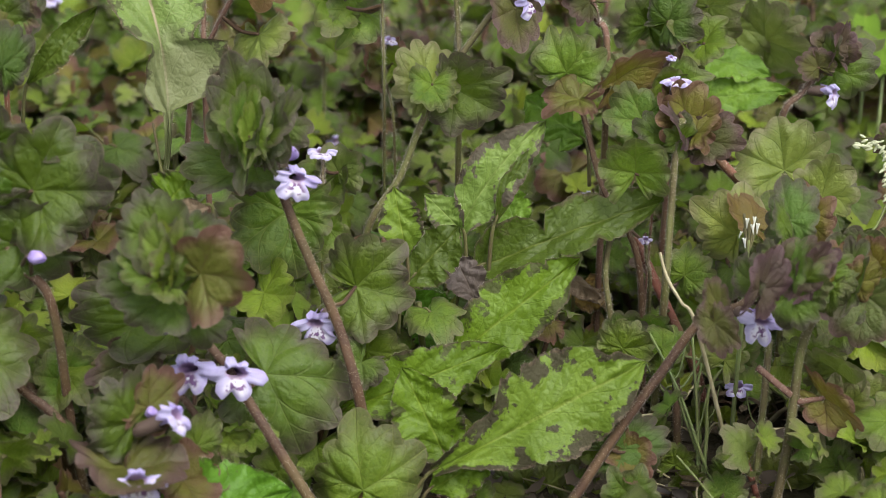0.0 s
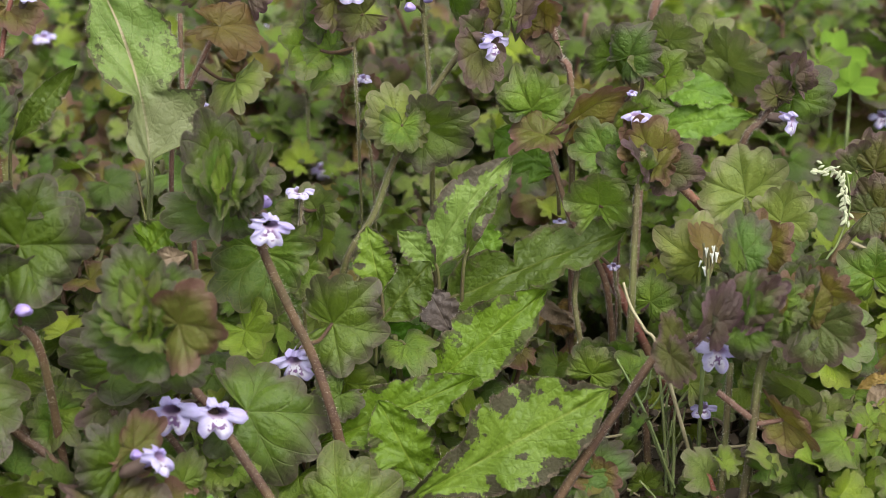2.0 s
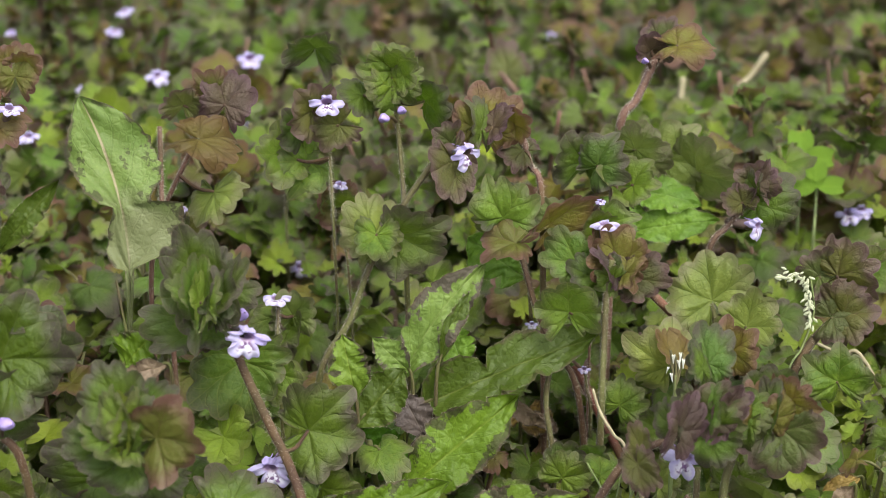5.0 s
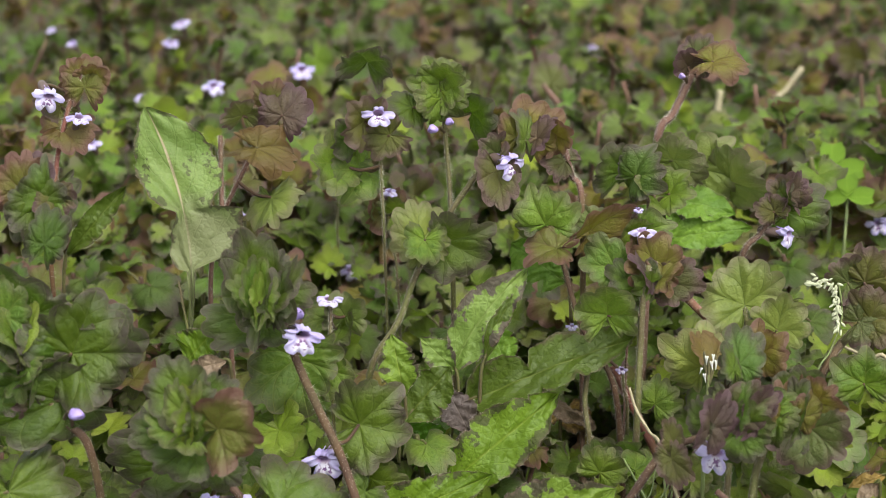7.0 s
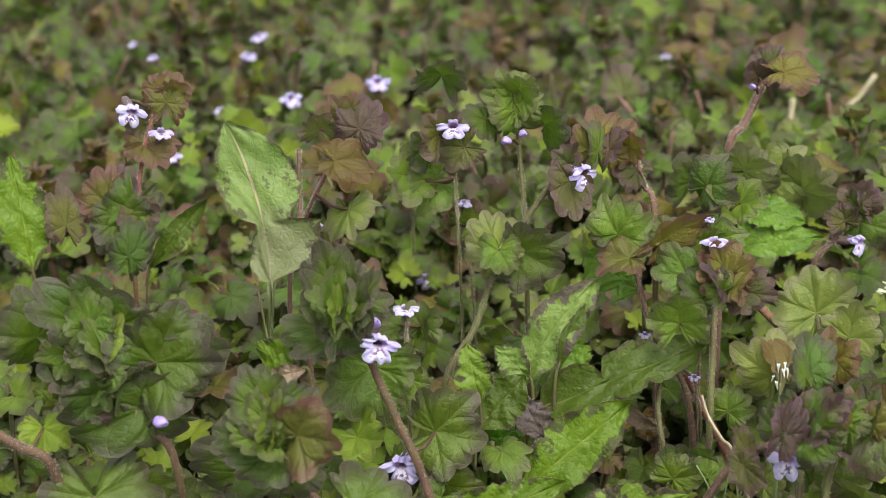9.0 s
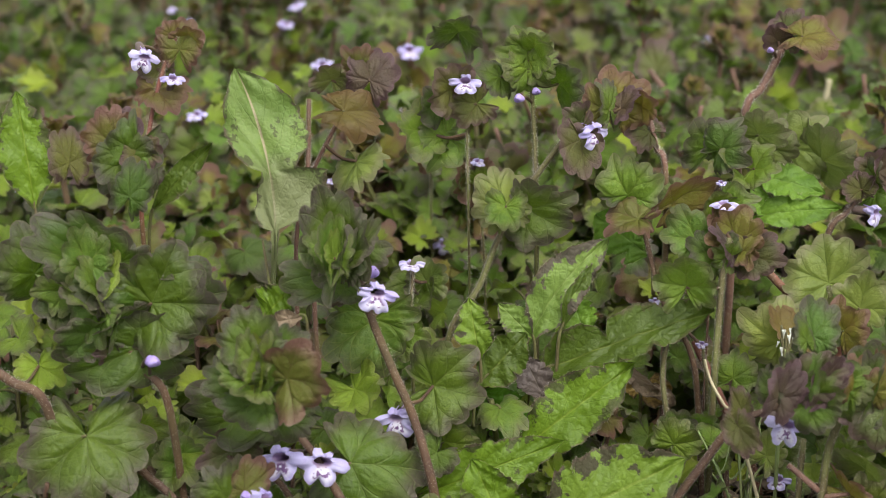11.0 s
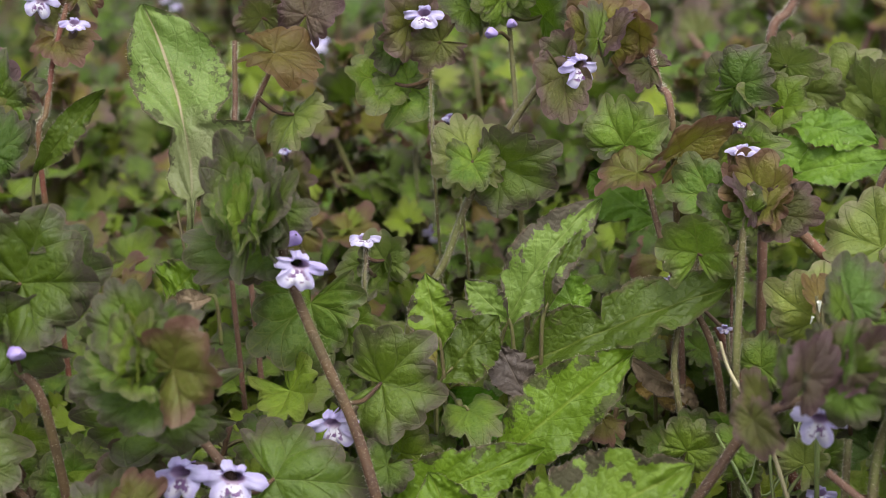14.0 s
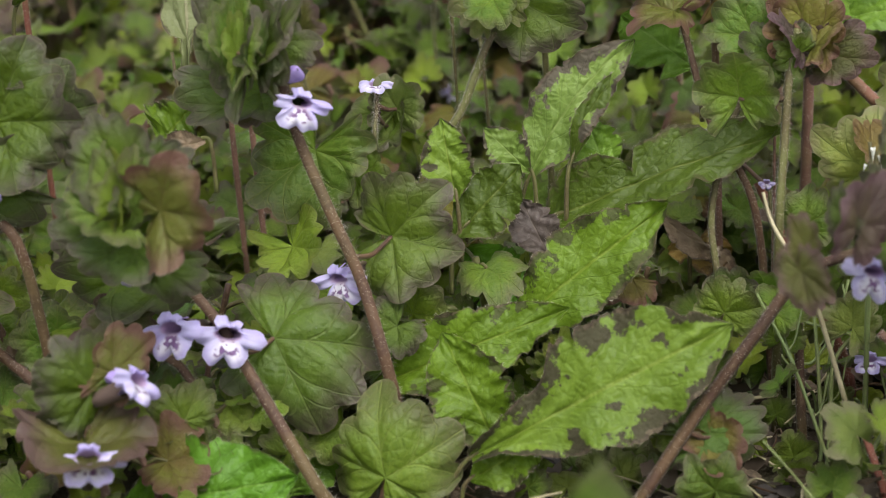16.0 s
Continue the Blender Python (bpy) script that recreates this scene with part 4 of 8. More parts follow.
leaf(plant, (-0.0622, -0.0418, 0.0843), (0.79, 0.31, 0.53), (0.15, -0.93, 0.33), 0.0128, leaf_dark, length=1.50)
leaf(plant, (-0.0665, -0.0493, 0.0840), (-0.44, 0.24, 0.87), (-0.45, -0.89, 0.02), 0.0106, leaf_green, length=1.70)
leaf(plant, (-0.0665, -0.0430, 0.0716), (-0.99, -0.12, 0.11), (0.15, -0.92, 0.36), 0.0204, leaf_dark, length=1.32)
flower(plant, (-0.0638, -0.0343, 0.0476), (-0.19, -0.98, 0.06), (-0.13, 0.33, 0.93), 0.0147)
flower(plant, (-0.0523, -0.0319, 0.0456), (0.30, -0.95, 0.03), (0.08, 0.34, 0.94), 0.0153)
bud(plant, (-0.0682, -0.0436, 0.0633), (-0.24, -0.90, 0.36), (-0.02, 0.34, 0.94), 0.0063)
dark_bud(plant, (-0.0618, -0.0308, 0.0693), (0.27, -0.59, 0.76), (-0.02, 0.34, 0.94), 0.0056)
leaf(plant, (-0.0462, -0.0197, 0.0408), (0.90, -0.09, -0.43), (0.16, -0.85, 0.51), 0.0344, leaf_mid, length=1.15)
leaf(plant, (-0.0812, -0.0198, 0.0436), (-0.70, -0.39, -0.60), (0.17, -0.90, 0.39), 0.0161, leaf_bronze, length=1.32)

plant = ground_ivy("trailing ground ivy shoot low among the leaves")
stem(plant, [(-0.0513, -0.0309, 0.0125), (-0.0642, -0.0242, 0.0312), (-0.0709, -0.0222, 0.0369), (-0.0900, -0.0199, 0.0434)], 0.00146, 0.00117, stem_brown)
leaf(plant, (-0.0986, -0.0161, 0.0335), (-0.63, -0.24, 0.74), (0.48, -0.87, 0.13), 0.0207, leaf_green)
leaf(plant, (-0.1012, -0.0099, 0.0372), (0.92, -0.16, -0.36), (0.03, -0.88, 0.47), 0.0180, leaf_green)
leaf(plant, (-0.1105, -0.0185, 0.0486), (0.57, -0.27, 0.78), (-0.19, -0.96, -0.19), 0.0160, leaf_green)
leaf(plant, (-0.1120, -0.0198, 0.0428), (0.39, -0.79, -0.47), (-0.00, -0.51, 0.86), 0.0161, leaf_green)
leaf(plant, (-0.1094, -0.0242, 0.0191), (0.62, -0.29, 0.73), (-0.30, -0.95, -0.12), 0.0191, leaf_green)
leaf(plant, (-0.1063, -0.0270, 0.0108), (-0.57, 0.26, 0.78), (0.22, -0.86, 0.45), 0.0162, leaf_young, length=1.09)
leaf(plant, (-0.0572, -0.0225, 0.0261), (0.71, -0.69, -0.11), (-0.46, -0.58, 0.67), 0.0176, leaf_green)
leaf(plant, (-0.0615, -0.0382, 0.0288), (-0.41, -0.15, 0.90), (0.37, -0.93, 0.02), 0.0156, leaf_green)
leaf(plant, (-0.0334, -0.0162, 0.0187), (-0.42, -0.43, -0.80), (0.07, -0.90, 0.44), 0.0165, leaf_green)
leaf(plant, (-0.0212, 0.0072, 0.0367), (0.58, -0.47, 0.67), (-0.54, -0.83, -0.13), 0.0186, leaf_green)
leaf(plant, (-0.0222, -0.0044, 0.0383), (-0.63, -0.61, -0.48), (0.28, -0.75, 0.59), 0.0151, leaf_mid)
leaf(plant, (-0.0498, 0.0109, 0.0515), (0.71, -0.57, -0.41), (-0.19, -0.73, 0.66), 0.0198, leaf_young)
leaf(plant, (-0.0455, 0.0022, 0.0281), (-0.32, -0.34, 0.89), (0.47, -0.87, -0.16), 0.0215, leaf_green)

plant = ground_ivy("dark-leaved ground ivy shoot with a single lilac bud")
stem(plant, [(-0.0989, -0.0275, 0.0626), (-0.1062, -0.0260, 0.0712), (-0.1130, -0.0240, 0.0812), (-0.1148, -0.0222, 0.0877)], 0.00169, 0.00135, stem_brown)
stem(plant, [(-0.1329, -0.0351, 0.0623), (-0.1430, -0.0346, 0.0691), (-0.1565, -0.0338, 0.0783)], 0.00186, 0.00186, stem_brown)
leaf(plant, (-0.1035, -0.0208, 0.0890), (0.77, 0.36, 0.53), (0.29, -0.93, 0.22), 0.0331, leaf_dark, length=1.10)
leaf(plant, (-0.1127, -0.0063, 0.1176), (0.29, 0.30, 0.91), (0.24, -0.94, 0.24), 0.0135, leaf_dark, length=1.44)
leaf(plant, (-0.1128, -0.0246, 0.0785), (0.44, 0.75, -0.50), (0.84, -0.54, -0.07), 0.0197, leaf_bronze)
leaf(plant, (-0.1169, -0.0195, 0.1001), (-0.83, -0.14, 0.54), (0.33, -0.90, 0.28), 0.0271, leaf_dark, length=1.70)
leaf(plant, (-0.1212, -0.0227, 0.1019), (-0.13, 0.24, 0.96), (0.34, -0.90, 0.28), 0.0168, leaf_green, length=1.26)
leaf(plant, (-0.1069, -0.0250, 0.0772), (-0.94, -0.34, -0.04), (0.34, -0.93, 0.15), 0.0279, leaf_dark, length=1.70)
leaf(plant, (-0.1152, -0.0161, 0.0964), (-0.90, -0.39, -0.19), (0.33, -0.90, 0.28), 0.0239, leaf_dark, length=1.28)
leaf(plant, (-0.1211, -0.0360, 0.0534), (0.23, -0.54, -0.81), (0.29, -0.76, 0.59), 0.0380, leaf_mid)
leaf(plant, (-0.1173, -0.0189, 0.0919), (-0.61, -0.44, -0.66), (0.33, -0.90, 0.29), 0.0187, leaf_dark)
leaf(plant, (-0.1031, -0.0220, 0.0901), (0.86, 0.14, 0.48), (0.18, -0.95, 0.24), 0.0350, leaf_dark, length=0.95, flat=True)
leaf(plant, (-0.1395, -0.0178, 0.0966), (-0.38, -0.65, 0.66), (0.77, -0.62, -0.16), 0.0257, leaf_dark)
leaf(plant, (-0.1290, -0.0187, 0.0917), (-0.64, -0.59, -0.50), (0.46, -0.81, 0.37), 0.0222, leaf_dark)
leaf(plant, (-0.1174, -0.0256, 0.0941), (-0.47, 0.11, 0.88), (0.84, -0.25, 0.48), 0.0151, leaf_green, length=1.70)
leaf(plant, (-0.1170, -0.0246, 0.0937), (0.26, 0.38, 0.89), (-0.48, -0.75, 0.46), 0.0141, leaf_young, length=1.66)
leaf(plant, (-0.1211, -0.0257, 0.0923), (-0.73, -0.05, 0.68), (0.66, -0.32, 0.68), 0.0161, leaf_mid, length=1.34)
leaf(plant, (-0.1148, -0.0238, 0.0918), (0.71, 0.44, 0.55), (-0.15, -0.67, 0.73), 0.0162, leaf_dark, length=1.34)
leaf(plant, (-0.1174, -0.0271, 0.0892), (-0.50, -0.44, -0.75), (-0.11, -0.82, 0.56), 0.0168, leaf_green, length=1.19)
leaf(plant, (-0.1123, -0.0274, 0.0859), (0.71, 0.45, 0.54), (0.68, -0.61, -0.40), 0.0141, leaf_mid, length=1.39)
leaf(plant, (-0.1274, -0.0271, 0.0944), (-0.81, -0.13, 0.58), (-0.09, -0.94, -0.34), 0.0134, leaf_green, length=1.20)
leaf(plant, (-0.1193, -0.0284, 0.0826), (-0.90, -0.40, -0.18), (0.44, -0.85, -0.28), 0.0185, leaf_mid, length=1.08)
bud(plant, (-0.0984, -0.0381, 0.0783), (0.62, -0.73, 0.28), (-0.01, 0.29, 0.96), 0.0049)
bud(plant, (-0.0996, -0.0375, 0.0783), (0.48, -0.82, 0.31), (-0.02, 0.34, 0.94), 0.0044)
leaf(plant, (-0.0992, -0.0192, 0.0412), (0.59, -0.72, -0.37), (-0.13, -0.54, 0.83), 0.0226, leaf_green)
leaf(plant, (-0.0977, -0.0191, 0.0375), (-0.67, -0.19, 0.72), (0.47, -0.86, 0.21), 0.0192, leaf_green)
leaf(plant, (-0.1392, -0.0214, 0.0688), (0.32, -0.54, -0.78), (0.27, -0.74, 0.62), 0.0155, leaf_young)
stem(plant, [(-0.1001, -0.0254, 0.0288), (-0.1053, -0.0241, 0.0356), (-0.1106, -0.0223, 0.0440)], 0.00173, 0.00173, stem_brown)

plant = ground_ivy("bronze-leaved ground ivy tip with lilac flowers close to the lens")
stem(plant, [(-0.0697, -0.0610, 0.0140), (-0.0741, -0.0565, 0.0268), (-0.0778, -0.0528, 0.0370), (-0.0793, -0.0501, 0.0447)], 0.00150, 0.00109, stem_brown)
stem(plant, [(-0.0978, -0.0281, 0.0294), (-0.1079, -0.0260, 0.0377), (-0.1171, -0.0318, 0.0509)], 0.00158, 0.00158, stem_brown)
leaf(plant, (-0.0744, -0.0536, 0.0423), (-0.40, -0.24, 0.88), (0.58, -0.81, 0.05), 0.0236, leaf_dark)
leaf(plant, (-0.0759, -0.0575, 0.0320), (0.39, -0.88, -0.28), (0.14, -0.24, 0.96), 0.0299, leaf_bronze)
leaf(plant, (-0.0713, -0.0499, 0.0446), (0.41, 0.51, 0.75), (0.38, -0.85, 0.37), 0.0139, leaf_russet, length=1.41)
leaf(plant, (-0.0799, -0.0510, 0.0421), (-0.61, -0.30, 0.74), (0.52, -0.85, 0.09), 0.0164, leaf_dark)
leaf(plant, (-0.0775, -0.0501, 0.0387), (0.51, 0.45, 0.73), (0.18, -0.89, 0.43), 0.0137, leaf_russet, length=1.18)
leaf(plant, (-0.0781, -0.0515, 0.0349), (-0.71, -0.64, 0.30), (0.71, -0.63, 0.32), 0.0179, leaf_dark)
flower(plant, (-0.0721, -0.0653, 0.0321), (0.38, -0.78, 0.50), (-0.01, 0.33, 0.95), 0.0133)
flower(plant, (-0.0641, -0.0548, 0.0447), (0.89, -0.37, 0.26), (0.55, 0.38, 0.74), 0.0120)
bud(plant, (-0.0704, -0.0532, 0.0449), (-0.14, -0.90, 0.41), (-0.02, 0.34, 0.94), 0.0041)

plant = ground_ivy("young ground ivy leaf on a short stalk near the ground")
leaf(plant, (-0.0203, -0.0312, 0.0138), (0.30, 0.17, 0.94), (-0.05, -0.98, 0.19), 0.0309, leaf_green)
stalk(plant, [(-0.0234, -0.0340, 0.0001), (-0.0204, -0.0296, 0.0123)], 0.00088, 0.00088, stem_brown)

plant = ground_ivy("ground ivy with a lilac flower and paired kidney-shaped leaves")
stem(plant, [(-0.0229, 0.0330, 0.0614), (-0.0139, 0.0385, 0.0765), (-0.0085, 0.0433, 0.0901), (-0.0013, 0.0482, 0.1036), (0.0100, 0.0538, 0.1191), (0.0166, 0.0565, 0.1263)], 0.00128, 0.00095, stem_green)
# the lens stays focused on this leaf
cam.data.dof.focus_object = leaf(plant, (-0.0059, 0.0414, 0.1030), (-0.33, 0.28, 0.90), (0.05, -0.95, 0.32), 0.0199, leaf_pale, length=1.18)
leaf(plant, (-0.0051, 0.0396, 0.1036), (-0.17, -0.71, -0.68), (0.14, -0.70, 0.70), 0.0152, leaf_green)
leaf(plant, (0.0014, 0.0453, 0.1011), (0.93, -0.08, -0.35), (-0.12, -0.99, -0.09), 0.0247, leaf_mid, length=1.16)
leaf(plant, (0.0175, 0.0549, 0.1273), (-0.79, -0.39, 0.48), (0.46, -0.89, 0.04), 0.0143, leaf_bronze)
leaf(plant, (0.0176, 0.0493, 0.1234), (0.13, -0.28, -0.95), (0.00, -0.96, 0.28), 0.0153, leaf_bronze, length=1.43)
leaf(plant, (0.0283, 0.0576, 0.1310), (0.20, 0.04, 0.98), (-0.06, -1.00, 0.05), 0.0219, leaf_russet)
leaf(plant, (0.0238, 0.0547, 0.1324), (-0.18, 0.26, 0.95), (-0.01, -0.97, 0.26), 0.0125, leaf_russet, length=1.33)
leaf(plant, (0.0364, 0.0593, 0.1320), (0.61, -0.45, 0.66), (-0.47, -0.87, -0.15), 0.0144, leaf_russet)
leaf(plant, (0.0264, 0.0537, 0.1321), (-0.00, 0.26, 0.96), (0.76, -0.63, 0.17), 0.0125, leaf_mid, length=1.50)
leaf(plant, (0.0300, 0.0540, 0.1325), (0.61, 0.20, 0.76), (-0.57, -0.56, 0.60), 0.0117, leaf_plum, length=1.43)
flower(plant, (0.0220, 0.0482, 0.1259), (0.70, -0.66, -0.28), (-0.21, 0.31, 0.93), 0.0117)
stem(plant, [(0.0446, 0.0566, 0.1099), (0.0414, 0.0594, 0.1185), (0.0392, 0.0620, 0.1266), (0.0365, 0.0637, 0.1318)], 0.00109, 0.00109, stem_pink)
leaf(plant, (0.0392, 0.0599, 0.1234), (-0.93, 0.13, 0.33), (0.15, -0.71, 0.69), 0.0144, leaf_bronze)

plant = ground_ivy("ground ivy with russet top leaves and a small white flower")
stem(plant, [(0.0612, 0.0224, 0.0526), (0.0621, 0.0287, 0.0710), (0.0630, 0.0338, 0.0860), (0.0648, 0.0373, 0.0960)], 0.00132, 0.00105, stem_green)
leaf(plant, (0.0672, 0.0401, 0.0935), (0.07, 0.33, 0.94), (-0.08, -0.94, 0.33), 0.0199, leaf_russet, length=1.10)
leaf(plant, (0.0716, 0.0389, 0.0894), (0.96, 0.01, 0.29), (-0.09, -0.94, 0.34), 0.0163, leaf_bronze, length=1.18)
leaf(plant, (0.0618, 0.0385, 0.0895), (-0.52, 0.33, 0.79), (-0.07, -0.94, 0.34), 0.0163, leaf_dark, length=1.31)
leaf(plant, (0.0519, 0.0319, 0.0814), (0.02, -0.08, 1.00), (-0.07, -0.99, -0.08), 0.0215, leaf_green)
leaf(plant, (0.0546, 0.0438, 0.0933), (-0.78, 0.25, 0.57), (-0.06, -0.94, 0.33), 0.0188, leaf_green, length=1.07)
leaf(plant, (0.0638, 0.0423, 0.0942), (-0.44, 0.33, 0.83), (0.51, -0.67, 0.54), 0.0142, leaf_russet, length=1.40)
leaf(plant, (0.0651, 0.0365, 0.0925), (-0.34, 0.34, 0.88), (0.67, -0.57, 0.48), 0.0116, leaf_plum, length=1.61)
leaf(plant, (0.0687, 0.0365, 0.0921), (0.55, 0.23, 0.80), (-0.65, -0.48, 0.59), 0.0123, leaf_russet, length=1.49)
leaf(plant, (0.0651, 0.0350, 0.0912), (-0.92, -0.37, 0.13), (0.34, -0.92, -0.20), 0.0106, leaf_green)
leaf(plant, (0.0472, 0.0508, 0.1030), (0.78, 0.16, 0.61), (0.45, -0.82, -0.36), 0.0165, leaf_russet, length=1.70)
leaf(plant, (0.0328, 0.0503, 0.1051), (0.03, -0.29, 0.96), (-0.05, -0.96, -0.29), 0.0230, leaf_green)
leaf(plant, (0.0319, 0.0532, 0.1076), (-0.71, 0.23, 0.67), (-0.02, -0.95, 0.30), 0.0162, leaf_dark)
leaf(plant, (0.0363, 0.0451, 0.0989), (-0.97, 0.10, 0.20), (0.12, -0.53, 0.84), 0.0196, leaf_russet)
leaf(plant, (0.0500, 0.0536, 0.1037), (-0.75, 0.24, 0.62), (-0.05, -0.95, 0.31), 0.0108, leaf_pale, length=1.47)
flower(plant, (0.0629, 0.0419, 0.1054), (0.09, -0.44, 0.89), (0.00, 0.32, 0.95), 0.0081)
stem(plant, [(0.0547, 0.0405, 0.0545), (0.0447, 0.0460, 0.0718), (0.0393, 0.0517, 0.0890), (0.0347, 0.0568, 0.1045)], 0.00127, 0.00091, stem_brown)
stem(plant, [(0.0472, 0.0302, 0.0373), (0.0454, 0.0353, 0.0527), (0.0490, 0.0412, 0.0698), (0.0517, 0.0439, 0.0774)], 0.00108, 0.00090, stem_green)
stem(plant, [(0.0733, 0.0464, 0.0196), (0.0622, 0.0532, 0.0410), (0.0556, 0.0573, 0.0538)], 0.00187, 0.00168, stem_red)
stem(plant, [(0.0997, 0.0480, 0.0593), (0.0878, 0.0513, 0.0703), (0.0759, 0.0548, 0.0817)], 0.00183, 0.00165, stem_red)

plant = ground_ivy("ground ivy shoot with large light-green rounded leaves")
stem(plant, [(0.0996, 0.0477, 0.0594), (0.0987, 0.0506, 0.0681), (0.0974, 0.0532, 0.0759)], 0.00110, 0.00110, stem_green)
leaf(plant, (0.0974, 0.0535, 0.0767), (-0.33, 0.37, 0.87), (-0.13, -0.93, 0.35), 0.0283, leaf_pale)
leaf(plant, (0.1062, 0.0408, 0.0729), (0.62, 0.19, 0.76), (-0.15, -0.92, 0.36), 0.0211, leaf_pale)
leaf(plant, (0.1008, 0.0328, 0.0684), (0.37, -0.48, 0.79), (-0.54, -0.81, -0.23), 0.0186, leaf_russet)
leaf(plant, (0.0811, 0.0288, 0.0652), (-0.49, -0.09, 0.87), (0.14, -0.99, -0.03), 0.0230, leaf_pale)
leaf(plant, (0.0922, 0.0335, 0.0652), (0.32, 0.32, 0.89), (-0.13, -0.92, 0.38), 0.0178, leaf_green, length=1.05)
leaf(plant, (0.0850, 0.0258, 0.0684), (-0.80, 0.31, 0.51), (0.42, -0.33, 0.85), 0.0140, leaf_orange, length=1.40)
leaf(plant, (0.0877, 0.1060, 0.1071), (0.80, -0.41, 0.44), (-0.49, -0.86, 0.10), 0.0264, leaf_pale)
leaf(plant, (0.0654, 0.0956, 0.1102), (0.09, -0.66, 0.74), (-0.27, -0.73, -0.62), 0.0212, leaf_mid)
leaf(plant, (0.0768, 0.1172, 0.1101), (0.27, -0.49, 0.83), (-0.36, -0.85, -0.39), 0.0199, leaf_pale)
leaf(plant, (0.0599, 0.0915, 0.1102), (0.13, -0.44, 0.89), (-0.10, -0.90, -0.43), 0.0232, leaf_mid)
leaf(plant, (0.0783, 0.1041, 0.1074), (0.35, -0.01, 0.94), (-0.10, -0.99, 0.03), 0.0216, leaf_pale)
leaf(plant, (0.0974, 0.1009, 0.1042), (0.54, -0.66, 0.53), (-0.66, -0.72, -0.23), 0.0273, leaf_pale)

plant = ground_ivy("ground ivy top with a side-facing violet flower")
stem(plant, [(0.0966, 0.0621, 0.0873), (0.1031, 0.0655, 0.0968), (0.1080, 0.0678, 0.1029), (0.1132, 0.0709, 0.1115)], 0.00129, 0.00092, stem_brown)
leaf(plant, (0.1123, 0.0680, 0.1032), (0.94, -0.05, 0.33), (-0.16, -0.94, 0.30), 0.0193, leaf_dark, length=1.22)
leaf(plant, (0.1121, 0.0687, 0.1083), (-0.33, 0.17, 0.93), (-0.11, -0.98, 0.15), 0.0147, leaf_bronze)
leaf(plant, (0.1134, 0.0710, 0.1086), (0.57, 0.15, 0.81), (-0.16, -0.94, 0.29), 0.0129, leaf_bronze)
leaf(plant, (0.1072, 0.0652, 0.1046), (-0.49, 0.33, 0.81), (-0.15, -0.94, 0.30), 0.0110, leaf_bronze, length=1.12)
leaf(plant, (0.1122, 0.0661, 0.1101), (0.19, 0.26, 0.95), (0.64, -0.76, 0.08), 0.0110, leaf_plum, length=1.41)
leaf(plant, (0.1111, 0.0657, 0.1089), (-0.50, 0.33, 0.80), (-0.75, -0.62, -0.21), 0.0099, leaf_mid, length=1.21)
flower(plant, (0.1116, 0.0629, 0.0975), (0.74, -0.62, -0.22), (0.50, 0.29, 0.81), 0.0099)

plant = ground_ivy("ground ivy with purplish leaves beside a grass flower head")
stem(plant, [(0.1166, 0.0369, 0.0483), (0.1257, 0.0430, 0.0653), (0.1347, 0.0459, 0.0729), (0.1437, 0.0482, 0.0788)], 0.00180, 0.00144, stem_brown)
leaf(plant, (0.1343, 0.0483, 0.0864), (0.78, -0.45, 0.44), (-0.57, -0.81, 0.17), 0.0234, leaf_bronze)
leaf(plant, (0.1325, 0.0442, 0.0745), (0.92, -0.05, 0.39), (-0.19, -0.92, 0.35), 0.0198, leaf_bronze, length=1.10)
leaf(plant, (0.1297, 0.0519, 0.0851), (0.69, 0.12, 0.72), (-0.19, -0.92, 0.33), 0.0163, leaf_bronze)
leaf(plant, (0.1358, 0.0443, 0.0753), (0.85, -0.33, 0.41), (-0.46, -0.86, 0.25), 0.0202, leaf_bronze)
leaf(plant, (0.1436, 0.0533, 0.0882), (-0.51, -0.64, 0.58), (0.49, -0.77, -0.41), 0.0170, leaf_pale)
leaf(plant, (0.1335, 0.0342, 0.0573), (-0.23, -0.14, 0.96), (-0.09, -0.98, -0.17), 0.0214, leaf_green)
flower(plant, (0.1623, 0.1617, 0.0691), (-0.38, -0.88, 0.29), (0.00, 0.32, 0.95), 0.0095)
flower(plant, (0.1669, 0.1622, 0.0704), (0.08, -0.95, 0.30), (0.01, 0.34, 0.94), 0.0082)
flower(plant, (0.1374, 0.0600, 0.0894), (0.10, -0.80, 0.59), (0.00, 0.32, 0.95), 0.0066)

plant = ground_ivy("ground ivy shoot leaning over with a violet flower under bronze leaves")
stem(plant, [(0.0338, -0.0261, 0.0089), (0.0452, -0.0200, 0.0258), (0.0567, -0.0145, 0.0413), (0.0667, -0.0099, 0.0540), (0.0784, -0.0080, 0.0591), (0.0845, -0.0057, 0.0655)], 0.00172, 0.00120, stem_brown)
leaf(plant, (0.0772, -0.0326, 0.0722), (0.35, 0.27, 0.89), (0.46, -0.88, 0.09), 0.0128, leaf_plum, length=1.70)
leaf(plant, (0.0875, -0.0118, 0.0829), (0.12, 0.29, 0.95), (-0.19, -0.93, 0.31), 0.0150, leaf_mid, length=1.30)
leaf(plant, (0.0854, -0.0160, 0.0831), (-0.21, 0.35, 0.91), (0.61, -0.68, 0.40), 0.0086, leaf_dark, length=1.70)
leaf(plant, (0.0855, -0.0271, 0.0758), (0.90, -0.03, 0.43), (-0.19, -0.92, 0.34), 0.0140, leaf_bronze, length=1.63)
leaf(plant, (0.0856, -0.0292, 0.0699), (0.70, -0.38, -0.61), (-0.19, -0.92, 0.35), 0.0161, leaf_dark, length=1.11)
